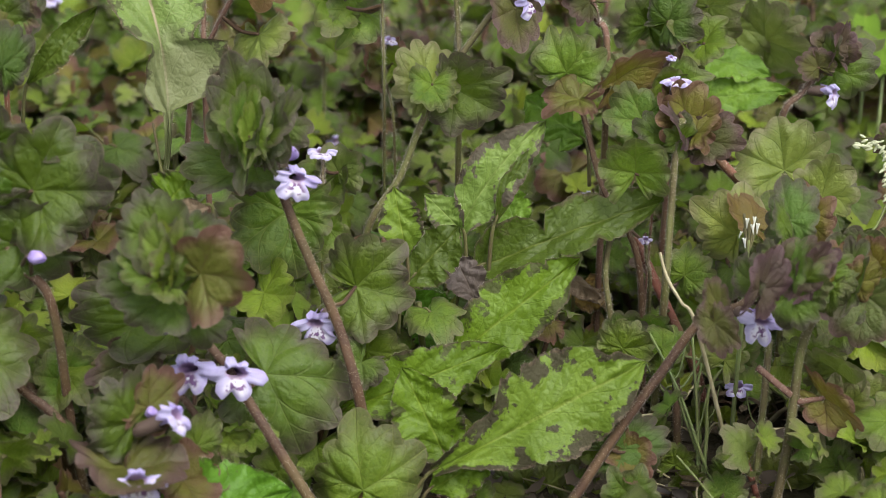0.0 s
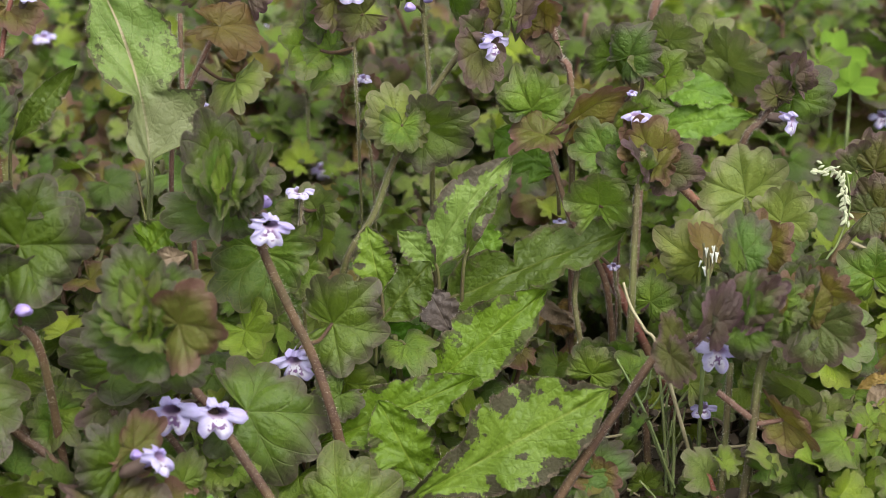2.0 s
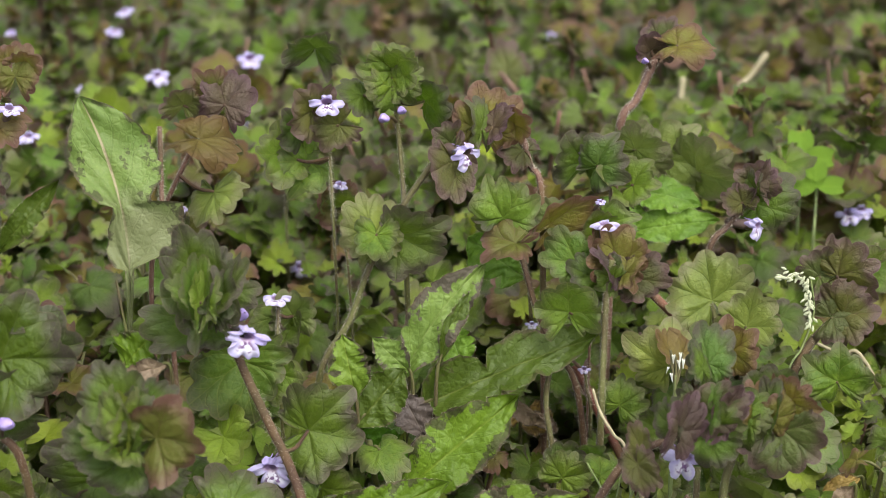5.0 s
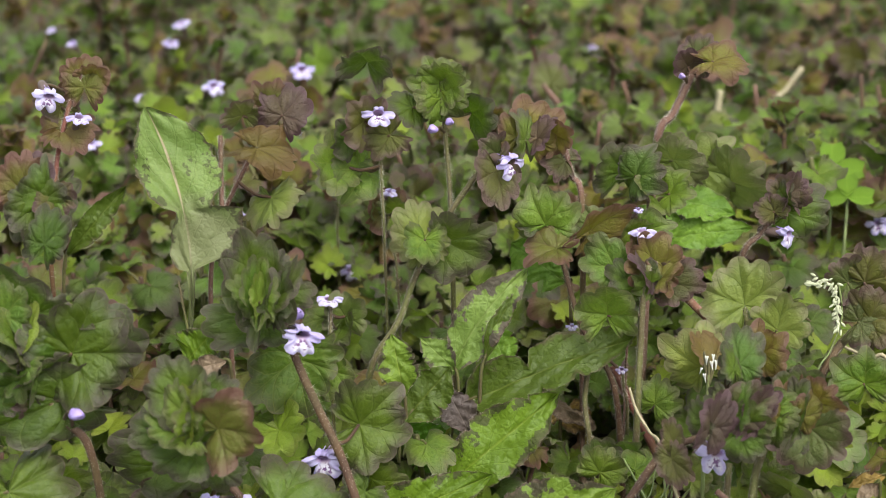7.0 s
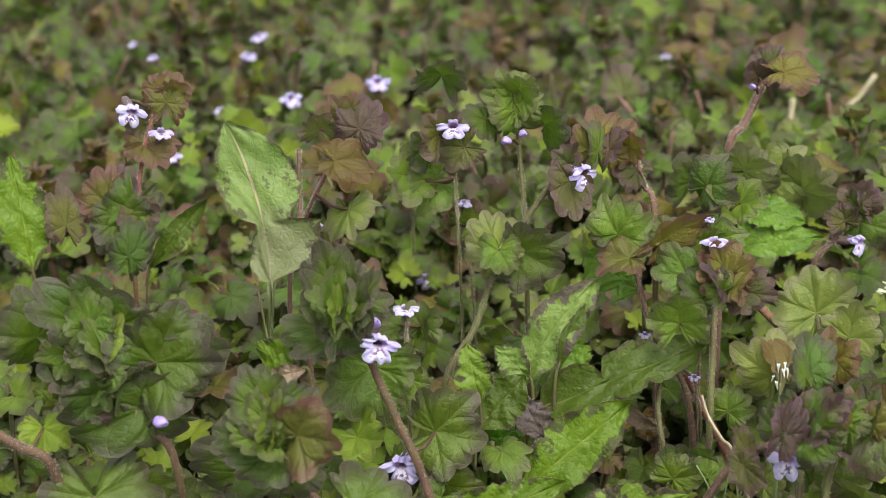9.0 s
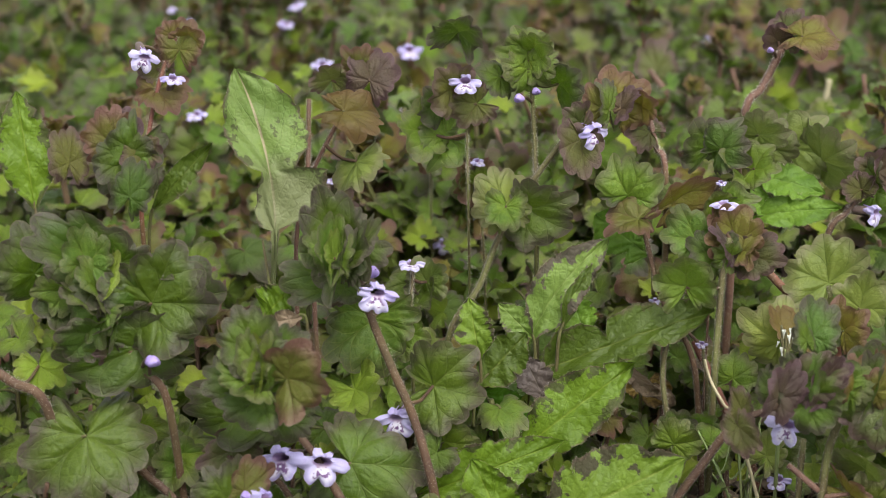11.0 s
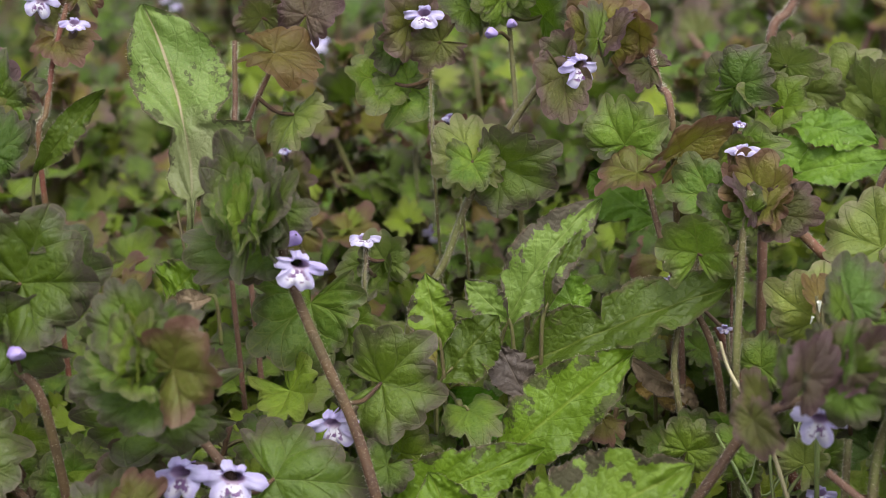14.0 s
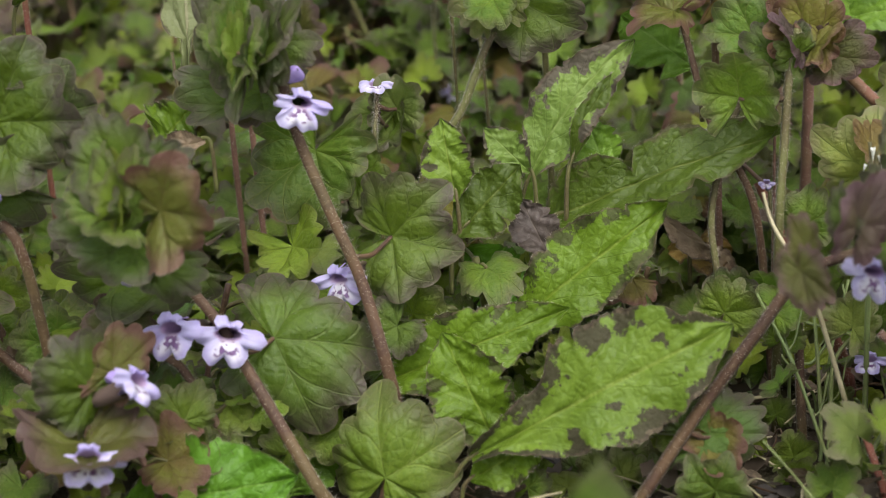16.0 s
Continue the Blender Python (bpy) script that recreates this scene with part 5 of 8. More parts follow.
leaf(plant, (0.1083, -0.0145, 0.0640), (0.02, -0.36, -0.93), (-0.23, -0.91, 0.35), 0.0240, leaf_bronze)
leaf(plant, (0.1044, -0.0063, 0.0693), (0.72, 0.08, 0.69), (-0.22, -0.92, 0.33), 0.0184, leaf_mid, length=1.12)
leaf(plant, (0.0754, -0.0302, 0.0730), (-0.38, 0.38, 0.84), (-0.71, -0.70, -0.00), 0.0084, leaf_mid, length=1.70)
leaf(plant, (0.0803, -0.0264, 0.0717), (-0.11, 0.37, 0.92), (0.76, -0.57, 0.32), 0.0082, leaf_green, length=1.70)
leaf(plant, (0.0858, -0.0292, 0.0758), (0.23, 0.29, 0.93), (-0.81, -0.47, 0.35), 0.0098, leaf_green, length=1.70)
leaf(plant, (0.0888, -0.0287, 0.0742), (0.41, 0.24, 0.88), (0.49, -0.87, 0.01), 0.0104, leaf_plum, length=1.70, cupped=True)
leaf(plant, (0.0914, -0.0273, 0.0723), (0.64, 0.14, 0.76), (-0.63, -0.46, 0.62), 0.0112, leaf_plum, length=1.68)
leaf(plant, (0.1000, -0.0143, 0.0676), (0.29, 0.28, 0.92), (0.51, -0.86, 0.10), 0.0125, leaf_russet, length=1.70)
leaf(plant, (0.1041, -0.0155, 0.0673), (0.28, 0.28, 0.92), (-0.77, -0.51, 0.39), 0.0130, leaf_mid, length=1.70)
leaf(plant, (0.1051, -0.0171, 0.0687), (0.73, 0.07, 0.68), (0.07, -1.00, 0.03), 0.0130, leaf_russet, length=1.30)
leaf(plant, (0.0981, -0.0167, 0.0669), (-0.48, -0.21, -0.85), (-0.61, -0.62, 0.50), 0.0115, leaf_green, length=1.21)
leaf(plant, (0.0665, -0.0337, 0.0634), (0.36, -0.40, -0.85), (-0.15, -0.92, 0.37), 0.0100, leaf_bronze, length=1.70)
leaf(plant, (0.0674, -0.0303, 0.0669), (-0.16, 0.38, 0.91), (-0.15, -0.92, 0.36), 0.0079, leaf_bronze, length=1.65)
leaf(plant, (0.0879, -0.0301, 0.0733), (0.51, -0.41, 0.76), (-0.55, -0.83, -0.07), 0.0126, leaf_green)
leaf(plant, (0.0832, -0.0245, 0.0741), (-0.62, 0.38, 0.69), (-0.18, -0.92, 0.34), 0.0099, leaf_dark, length=1.51)
leaf(plant, (0.0969, -0.0148, 0.0692), (0.78, -0.51, 0.37), (-0.60, -0.77, 0.20), 0.0159, leaf_green)
leaf(plant, (0.1037, -0.0130, 0.0625), (-0.59, -0.66, -0.47), (0.13, -0.66, 0.74), 0.0146, leaf_dark)
leaf(plant, (0.1088, -0.0147, 0.0725), (0.50, -0.53, 0.69), (-0.66, -0.75, -0.10), 0.0159, leaf_russet)
flower(plant, (0.0807, -0.0191, 0.0578), (0.29, -0.94, -0.16), (0.24, 0.33, 0.91), 0.0121)
leaf(plant, (0.0459, -0.0185, 0.0210), (0.92, 0.09, 0.38), (-0.10, -0.89, 0.44), 0.0178, leaf_mid, length=1.53)
leaf(plant, (0.0486, -0.0188, 0.0203), (0.63, -0.40, -0.66), (-0.10, -0.89, 0.44), 0.0134, leaf_russet, length=1.17)
leaf(plant, (0.0415, -0.0147, 0.0198), (-0.67, -0.12, 0.73), (0.27, -0.96, 0.09), 0.0120, leaf_green)

plant = ground_ivy("upright green ivy stem with a small side leaf")
stem(plant, [(0.0878, -0.0220, 0.0064), (0.0908, -0.0169, 0.0205), (0.0924, -0.0124, 0.0331), (0.0941, -0.0078, 0.0458), (0.0972, -0.0048, 0.0543)], 0.00150, 0.00130, stem_green)
stem(plant, [(0.0932, -0.0125, 0.0329), (0.1006, -0.0120, 0.0341)], 0.00104, 0.00075, stem_pink, rooted=False)
leaf(plant, (0.1003, -0.0120, 0.0341), (0.72, -0.42, -0.55), (-0.47, -0.88, 0.05), 0.0149, leaf_russet, length=1.64)
leaf(plant, (0.1080, -0.0073, 0.0295), (0.12, -0.46, 0.88), (-0.46, -0.81, -0.36), 0.0166, leaf_pale)
stem(plant, [(0.0840, -0.0110, 0.0004), (0.0859, -0.0048, 0.0178), (0.0879, 0.0045, 0.0438)], 0.00118, 0.00105, stem_green)
stem(plant, [(0.0826, -0.0095, 0.0414), (0.0917, -0.0119, 0.0345)], 0.00119, 0.00119, stem_pink, rooted=False)
flower(plant, (0.0817, 0.0113, 0.0264), (-0.34, -0.77, 0.54), (-0.02, 0.34, 0.94), 0.0078)

plant = ground_ivy("small pale ground ivy leaves close to the soil")
leaf(plant, (0.0911, 0.0031, 0.0014), (0.31, -0.21, 0.93), (-0.42, -0.91, -0.06), 0.0173, leaf_pale)
leaf(plant, (0.1027, -0.0012, 0.0039), (0.20, -0.40, 0.89), (-0.49, -0.83, -0.26), 0.0202, leaf_pale)
leaf(plant, (0.1064, 0.0016, 0.0358), (0.15, -0.51, 0.85), (-0.50, -0.78, -0.38), 0.0214, leaf_pale)
leaf(plant, (0.0994, 0.0050, 0.0367), (0.29, -0.27, 0.92), (-0.43, -0.89, -0.13), 0.0169, leaf_green)
leaf(plant, (0.0386, 0.0012, 0.0137), (0.49, 0.34, 0.80), (-0.08, -0.90, 0.43), 0.0131, leaf_pale, length=1.10)
leaf(plant, (0.0193, -0.0049, 0.0037), (0.47, 0.15, 0.87), (-0.16, -0.95, 0.25), 0.0147, leaf_pale)
leaf(plant, (0.0302, -0.0028, 0.0038), (0.46, 0.15, 0.87), (-0.18, -0.95, 0.25), 0.0147, leaf_pale)
leaf(plant, (0.0494, 0.0140, 0.0359), (0.41, -0.07, 0.91), (-0.27, -0.96, 0.05), 0.0157, leaf_green)
leaf(plant, (0.0500, 0.0221, 0.0359), (0.48, 0.29, 0.83), (-0.10, -0.92, 0.38), 0.0143, leaf_mid)
leaf(plant, (0.0674, 0.0300, 0.0521), (0.39, -0.13, 0.91), (-0.30, -0.95, -0.00), 0.0160, leaf_green)
leaf(plant, (0.0777, 0.0134, 0.0334), (0.48, 0.27, 0.83), (-0.16, -0.91, 0.39), 0.0141, leaf_pale)
leaf(plant, (0.1058, 0.0013, 0.0259), (0.29, -0.26, 0.92), (-0.44, -0.89, -0.11), 0.0169, leaf_pale)
leaf(plant, (0.1157, 0.0017, 0.0276), (0.47, 0.26, 0.84), (-0.23, -0.89, 0.40), 0.0139, leaf_pale)
leaf(plant, (0.0884, 0.0081, 0.0067), (0.49, 0.31, 0.82), (-0.17, -0.88, 0.43), 0.0142, leaf_young)
leaf(plant, (0.0607, 0.0170, 0.0349), (0.48, 0.28, 0.83), (-0.12, -0.92, 0.38), 0.0142, leaf_green)
leaf(plant, (0.0236, 0.0010, 0.0065), (0.39, -0.15, 0.91), (-0.13, -0.99, -0.10), 0.0129, leaf_pale)
leaf(plant, (0.0083, -0.0024, 0.0004), (0.42, 0.07, 0.91), (-0.02, -1.00, 0.08), 0.0116, leaf_green)
leaf(plant, (0.0472, -0.0000, 0.0010), (0.31, -0.36, 0.88), (-0.25, -0.92, -0.28), 0.0153, leaf_young)
leaf(plant, (0.0582, 0.0243, 0.0384), (0.32, -0.37, 0.87), (-0.25, -0.92, -0.30), 0.0143, leaf_green)
leaf(plant, (0.0810, 0.0186, 0.0328), (0.28, -0.37, 0.88), (-0.29, -0.91, -0.30), 0.0140, leaf_green)
leaf(plant, (0.0623, 0.0182, 0.0283), (0.40, 0.35, 0.85), (0.01, -0.93, 0.37), 0.0103, leaf_green)
leaf(plant, (0.0652, 0.0069, 0.0041), (0.37, 0.01, 0.93), (-0.15, -0.99, 0.07), 0.0115, leaf_green)
leaf(plant, (0.0385, 0.0096, 0.0242), (0.40, -0.01, 0.92), (-0.09, -1.00, 0.03), 0.0115, leaf_green)
leaf(plant, (0.0324, 0.0049, 0.0149), (0.40, 0.02, 0.92), (-0.08, -1.00, 0.05), 0.0115, leaf_mid)
leaf(plant, (0.0349, 0.0039, 0.0098), (0.40, 0.42, 0.82), (0.08, -0.90, 0.42), 0.0103, leaf_pale)

plant = ground_ivy("tall ground ivy shoot with white-lilac flowers and russet tip")
stem(plant, [(-0.1258, 0.0474, 0.1059), (-0.1240, 0.0509, 0.1161), (-0.1222, 0.0556, 0.1297), (-0.1186, 0.0604, 0.1434), (-0.1150, 0.0634, 0.1519)], 0.00108, 0.00090, stem_red)
leaf(plant, (-0.1141, 0.0620, 0.1476), (0.05, 0.24, 0.97), (0.23, -0.95, 0.23), 0.0166, leaf_russet, length=1.21)
leaf(plant, (-0.1159, 0.0628, 0.1502), (-0.36, -0.22, 0.91), (0.37, -0.92, -0.08), 0.0126, leaf_russet)
leaf(plant, (-0.1118, 0.0649, 0.1497), (0.59, -0.22, 0.78), (-0.09, -0.97, -0.21), 0.0127, leaf_russet)
leaf(plant, (-0.1213, 0.0575, 0.1352), (0.97, 0.26, 0.02), (0.09, -0.42, 0.90), 0.0171, leaf_russet, length=1.21)
leaf(plant, (-0.1223, 0.0635, 0.1407), (-0.75, -0.02, 0.67), (0.24, -0.94, 0.24), 0.0109, leaf_bronze, length=1.70)
leaf(plant, (-0.1134, 0.0044, 0.1288), (-0.34, -0.36, -0.87), (0.25, -0.93, 0.28), 0.0214, leaf_dark, length=1.46)
leaf(plant, (-0.1199, 0.0078, 0.1301), (-0.05, 0.28, 0.96), (0.26, -0.92, 0.28), 0.0166, leaf_plum, length=1.33)
leaf(plant, (-0.1117, 0.0044, 0.1285), (0.33, -0.37, -0.87), (0.19, -0.87, 0.45), 0.0132, leaf_bronze)
leaf(plant, (-0.1207, 0.0042, 0.1309), (0.14, 0.27, 0.95), (0.33, -0.92, 0.21), 0.0174, leaf_russet, length=1.18)
leaf(plant, (-0.1327, 0.0006, 0.1255), (-0.05, 0.22, 0.97), (0.35, -0.91, 0.22), 0.0121, leaf_bronze, length=1.70)
leaf(plant, (-0.1164, 0.0036, 0.1267), (0.31, -0.12, -0.94), (0.32, -0.92, 0.22), 0.0191, leaf_dark, length=1.12)
flower(plant, (-0.1248, 0.0576, 0.1454), (0.30, -0.83, -0.47), (0.17, 0.32, 0.93), 0.0104)
flower(plant, (-0.1152, 0.0559, 0.1391), (0.45, -0.65, 0.61), (0.00, 0.32, 0.95), 0.0075)

plant = ground_ivy("ground ivy with an orange-tinged leaf on a pink stem")
stem(plant, [(-0.0754, 0.0505, 0.0818), (-0.0730, 0.0541, 0.1019), (-0.0679, 0.0548, 0.1131), (-0.0602, 0.0570, 0.1284), (-0.0575, 0.0580, 0.1402)], 0.00106, 0.00070, stem_pink)
stem(plant, [(-0.0693, 0.0453, 0.1065), (-0.0698, 0.0493, 0.1184), (-0.0701, 0.0544, 0.1336)], 0.00107, 0.00090, stem_pink)
leaf(plant, (-0.0577, 0.0479, 0.1313), (0.98, 0.09, -0.19), (0.20, -0.68, 0.70), 0.0186, leaf_orange, length=1.33)
leaf(plant, (-0.0502, 0.0553, 0.1398), (0.23, 0.27, 0.94), (0.12, -0.96, 0.25), 0.0187, leaf_plum, length=1.09)
leaf(plant, (-0.0633, 0.0587, 0.1390), (0.19, -0.30, 0.93), (0.05, -0.95, -0.31), 0.0144, leaf_bronze)
leaf(plant, (-0.0539, 0.0576, 0.1438), (-0.14, -0.49, 0.86), (0.30, -0.85, -0.44), 0.0125, leaf_russet)
leaf(plant, (-0.0543, 0.0505, 0.1142), (0.16, -0.83, -0.54), (-0.30, -0.56, 0.77), 0.0198, leaf_pale)

plant = ground_ivy("ground ivy with an open lilac flower on a slim stem")
stem(plant, [(-0.0192, 0.0592, 0.0981), (-0.0200, 0.0645, 0.1137), (-0.0207, 0.0703, 0.1311)], 0.00055, 0.00046, stem_green)
flower(plant, (-0.0205, 0.0642, 0.1378), (0.02, -0.94, 0.34), (0.00, 0.32, 0.95), 0.0098)
leaf(plant, (-0.0253, 0.0672, 0.1348), (-0.49, -0.65, 0.58), (0.65, -0.72, -0.25), 0.0191, leaf_bronze)
leaf(plant, (-0.0173, 0.0689, 0.1296), (-0.92, -0.22, -0.32), (0.13, -0.95, 0.28), 0.0165, leaf_bronze)
leaf(plant, (-0.0345, 0.0721, 0.1192), (-0.49, -0.85, -0.19), (0.64, -0.49, 0.59), 0.0223, leaf_green)
leaf(plant, (-0.0272, 0.0737, 0.1168), (-0.50, -0.85, -0.19), (0.63, -0.50, 0.59), 0.0223, leaf_green)
leaf(plant, (-0.0259, 0.0929, 0.1485), (0.14, -0.56, 0.82), (-0.03, -0.83, -0.56), 0.0208, leaf_mid)
leaf(plant, (-0.0304, 0.0714, 0.1289), (-0.49, -0.67, 0.56), (0.67, -0.70, -0.24), 0.0166, leaf_mid)

plant = ground_ivy("ground ivy with a fresh green leafy top")
stem(plant, [(0.0026, 0.0656, 0.0959), (0.0017, 0.0715, 0.1135), (-0.0002, 0.0786, 0.1346), (-0.0011, 0.0816, 0.1434)], 0.00111, 0.00074, stem_green)
leaf(plant, (-0.0009, 0.0757, 0.1448), (-0.56, -0.32, 0.76), (0.34, -0.93, -0.14), 0.0184, leaf_green)
leaf(plant, (0.0001, 0.0757, 0.1448), (0.69, -0.40, 0.61), (-0.42, -0.90, -0.12), 0.0184, leaf_green)
leaf(plant, (-0.0009, 0.0751, 0.1430), (0.00, 0.24, 0.97), (0.04, -0.97, 0.24), 0.0165, leaf_young, length=1.20)
leaf(plant, (-0.0009, 0.0742, 0.1404), (-0.81, -0.49, 0.31), (0.54, -0.84, 0.09), 0.0165, leaf_green)
leaf(plant, (0.0010, 0.0746, 0.1413), (0.85, -0.48, 0.22), (-0.51, -0.85, 0.14), 0.0147, leaf_green)
leaf(plant, (0.0091, 0.0789, 0.1345), (0.43, -0.67, 0.60), (-0.56, -0.72, -0.40), 0.0223, leaf_dark)
leaf(plant, (-0.0101, 0.0750, 0.1374), (-0.59, -0.77, -0.23), (0.59, -0.61, 0.53), 0.0147, leaf_dark)
bud(plant, (-0.0036, 0.0671, 0.1321), (-0.25, -0.94, 0.25), (0.00, 0.32, 0.95), 0.0044)
bud(plant, (0.0024, 0.0680, 0.1343), (0.32, -0.92, 0.24), (0.00, 0.32, 0.95), 0.0036)

plant = ground_ivy("slender ground ivy shoot with a small violet flower")
stem(plant, [(-0.0712, 0.2666, 0.0523), (-0.0684, 0.2706, 0.0639), (-0.0676, 0.2752, 0.0772)], 0.00065, 0.00055, stem_green)
flower(plant, (-0.0674, 0.2650, 0.0783), (0.70, -0.64, 0.34), (0.06, 0.32, 0.94), 0.0099)
leaf(plant, (-0.0723, 0.2804, 0.0620), (-0.57, -0.75, 0.34), (0.80, -0.60, 0.03), 0.0166, leaf_russet)
leaf(plant, (-0.0659, 0.2688, 0.0652), (0.74, -0.55, 0.38), (-0.60, -0.80, -0.00), 0.0170, leaf_russet)
leaf(plant, (-0.0706, 0.2664, 0.0670), (-0.60, -0.40, 0.69), (0.48, -0.87, -0.09), 0.0120, leaf_pale)
leaf(plant, (-0.0664, 0.2700, 0.0671), (0.74, -0.62, 0.24), (-0.66, -0.74, 0.13), 0.0122, leaf_pale)
leaf(plant, (-0.0712, 0.2715, 0.0656), (-0.57, -0.75, 0.32), (0.80, -0.60, 0.04), 0.0183, leaf_bronze)

plant = ground_ivy("slender ground ivy shoot with a small violet flower")
stem(plant, [(-0.0668, 0.2456, 0.0521), (-0.0700, 0.2495, 0.0640), (-0.0688, 0.2540, 0.0770)], 0.00064, 0.00054, stem_pink)
flower(plant, (-0.0686, 0.2438, 0.0783), (0.66, -0.75, 0.05), (-0.25, 0.30, 0.92), 0.0060)
leaf(plant, (-0.0725, 0.2505, 0.0651), (-0.58, -0.55, 0.60), (0.61, -0.78, -0.12), 0.0170, leaf_mid)
leaf(plant, (-0.0688, 0.2577, 0.0617), (0.74, -0.65, 0.13), (-0.66, -0.70, 0.27), 0.0154, leaf_russet)
leaf(plant, (-0.0729, 0.2531, 0.0589), (-0.57, -0.78, 0.25), (0.82, -0.55, 0.14), 0.0200, leaf_young)
leaf(plant, (-0.0689, 0.2547, 0.0625), (0.75, -0.63, 0.22), (-0.66, -0.73, 0.17), 0.0167, leaf_green)
leaf(plant, (-0.0724, 0.2509, 0.0632), (-0.59, -0.51, 0.63), (0.58, -0.81, -0.12), 0.0143, leaf_green)

plant = ground_ivy("slender ground ivy shoot with a small violet flower")
stem(plant, [(-0.1113, 0.2914, 0.0674), (-0.1128, 0.2952, 0.0787), (-0.1117, 0.2998, 0.0923)], 0.00067, 0.00057, stem_green)
flower(plant, (-0.1111, 0.2896, 0.0932), (0.62, -0.73, 0.30), (-0.24, 0.30, 0.92), 0.0102)
leaf(plant, (-0.1161, 0.2997, 0.0731), (-0.55, -0.57, 0.61), (0.63, -0.76, -0.15), 0.0124, leaf_green)
leaf(plant, (-0.1111, 0.2972, 0.0780), (0.77, -0.49, 0.41), (-0.52, -0.85, -0.05), 0.0194, leaf_mid)
leaf(plant, (-0.1157, 0.3059, 0.0821), (-0.54, -0.84, 0.01), (0.80, -0.50, 0.33), 0.0170, leaf_green)
leaf(plant, (-0.1112, 0.2958, 0.0822), (0.77, -0.64, -0.03), (-0.58, -0.72, 0.38), 0.0175, leaf_pale)
leaf(plant, (-0.1143, 0.2960, 0.0742), (-0.54, -0.66, 0.53), (0.71, -0.69, -0.14), 0.0150, leaf_pale)

plant = ground_ivy("slender ground ivy shoot with a small violet flower")
stem(plant, [(-0.1478, 0.3080, 0.0581), (-0.1489, 0.3117, 0.0691), (-0.1482, 0.3165, 0.0831)], 0.00069, 0.00058, stem_green)
flower(plant, (-0.1472, 0.3063, 0.0840), (-0.44, -0.54, 0.72), (0.22, 0.32, 0.92), 0.0079)
leaf(plant, (-0.1533, 0.3202, 0.0644), (-0.50, -0.66, 0.55), (0.72, -0.68, -0.16), 0.0197, leaf_bronze)
leaf(plant, (-0.1472, 0.3131, 0.0759), (0.79, -0.51, 0.35), (-0.54, -0.84, -0.01), 0.0153, leaf_green)
leaf(plant, (-0.1515, 0.3148, 0.0738), (-0.50, -0.71, 0.50), (0.76, -0.63, -0.14), 0.0171, leaf_mid)
leaf(plant, (-0.1484, 0.3143, 0.0661), (0.79, -0.57, 0.21), (-0.60, -0.78, 0.15), 0.0179, leaf_green)
leaf(plant, (-0.1509, 0.3158, 0.0704), (-0.50, -0.86, 0.07), (0.84, -0.46, 0.29), 0.0171, leaf_mid)

plant = ground_ivy("slender ground ivy shoot with a small violet flower")
stem(plant, [(-0.1494, 0.3753, 0.0697), (-0.1480, 0.3788, 0.0797), (-0.1462, 0.3839, 0.0947)], 0.00074, 0.00062, stem_green)
flower(plant, (-0.1455, 0.3735, 0.0952), (0.54, -0.57, 0.61), (-0.16, 0.31, 0.94), 0.0090)
leaf(plant, (-0.1495, 0.3831, 0.0747), (-0.51, -0.85, 0.16), (0.86, -0.49, 0.16), 0.0198, leaf_young)
leaf(plant, (-0.1470, 0.3823, 0.0750), (0.77, -0.37, 0.52), (-0.37, -0.92, -0.12), 0.0139, leaf_russet)
leaf(plant, (-0.1498, 0.3856, 0.0772), (-0.51, -0.82, 0.27), (0.85, -0.52, 0.03), 0.0197, leaf_young)
leaf(plant, (-0.1444, 0.3781, 0.0852), (0.78, -0.47, 0.42), (-0.48, -0.87, -0.09), 0.0146, leaf_young)
leaf(plant, (-0.1486, 0.3767, 0.0766), (-0.51, -0.74, 0.44), (0.78, -0.61, -0.12), 0.0122, leaf_russet)

plant = ground_ivy("slender ground ivy shoot with a small violet flower")
stem(plant, [(-0.1385, 0.3788, 0.0787), (-0.1419, 0.3821, 0.0887), (-0.1411, 0.3872, 0.1037)], 0.00074, 0.00062, stem_green)
flower(plant, (-0.1404, 0.3768, 0.1041), (-0.13, -0.70, 0.70), (-0.28, 0.30, 0.91), 0.0085)
leaf(plant, (-0.1439, 0.3809, 0.0907), (-0.51, -0.80, 0.32), (0.83, -0.55, -0.04), 0.0161, leaf_pale)
leaf(plant, (-0.1400, 0.3792, 0.0911), (0.77, -0.43, 0.47), (-0.43, -0.90, -0.12), 0.0152, leaf_bronze)
leaf(plant, (-0.1454, 0.3833, 0.0836), (-0.55, -0.45, 0.70), (0.51, -0.85, -0.14), 0.0199, leaf_bronze)
leaf(plant, (-0.1409, 0.3889, 0.0946), (0.78, -0.63, -0.02), (-0.59, -0.74, 0.32), 0.0157, leaf_pale)
leaf(plant, (-0.1451, 0.3905, 0.0898), (-0.51, -0.74, 0.43), (0.78, -0.62, -0.14), 0.0139, leaf_green)

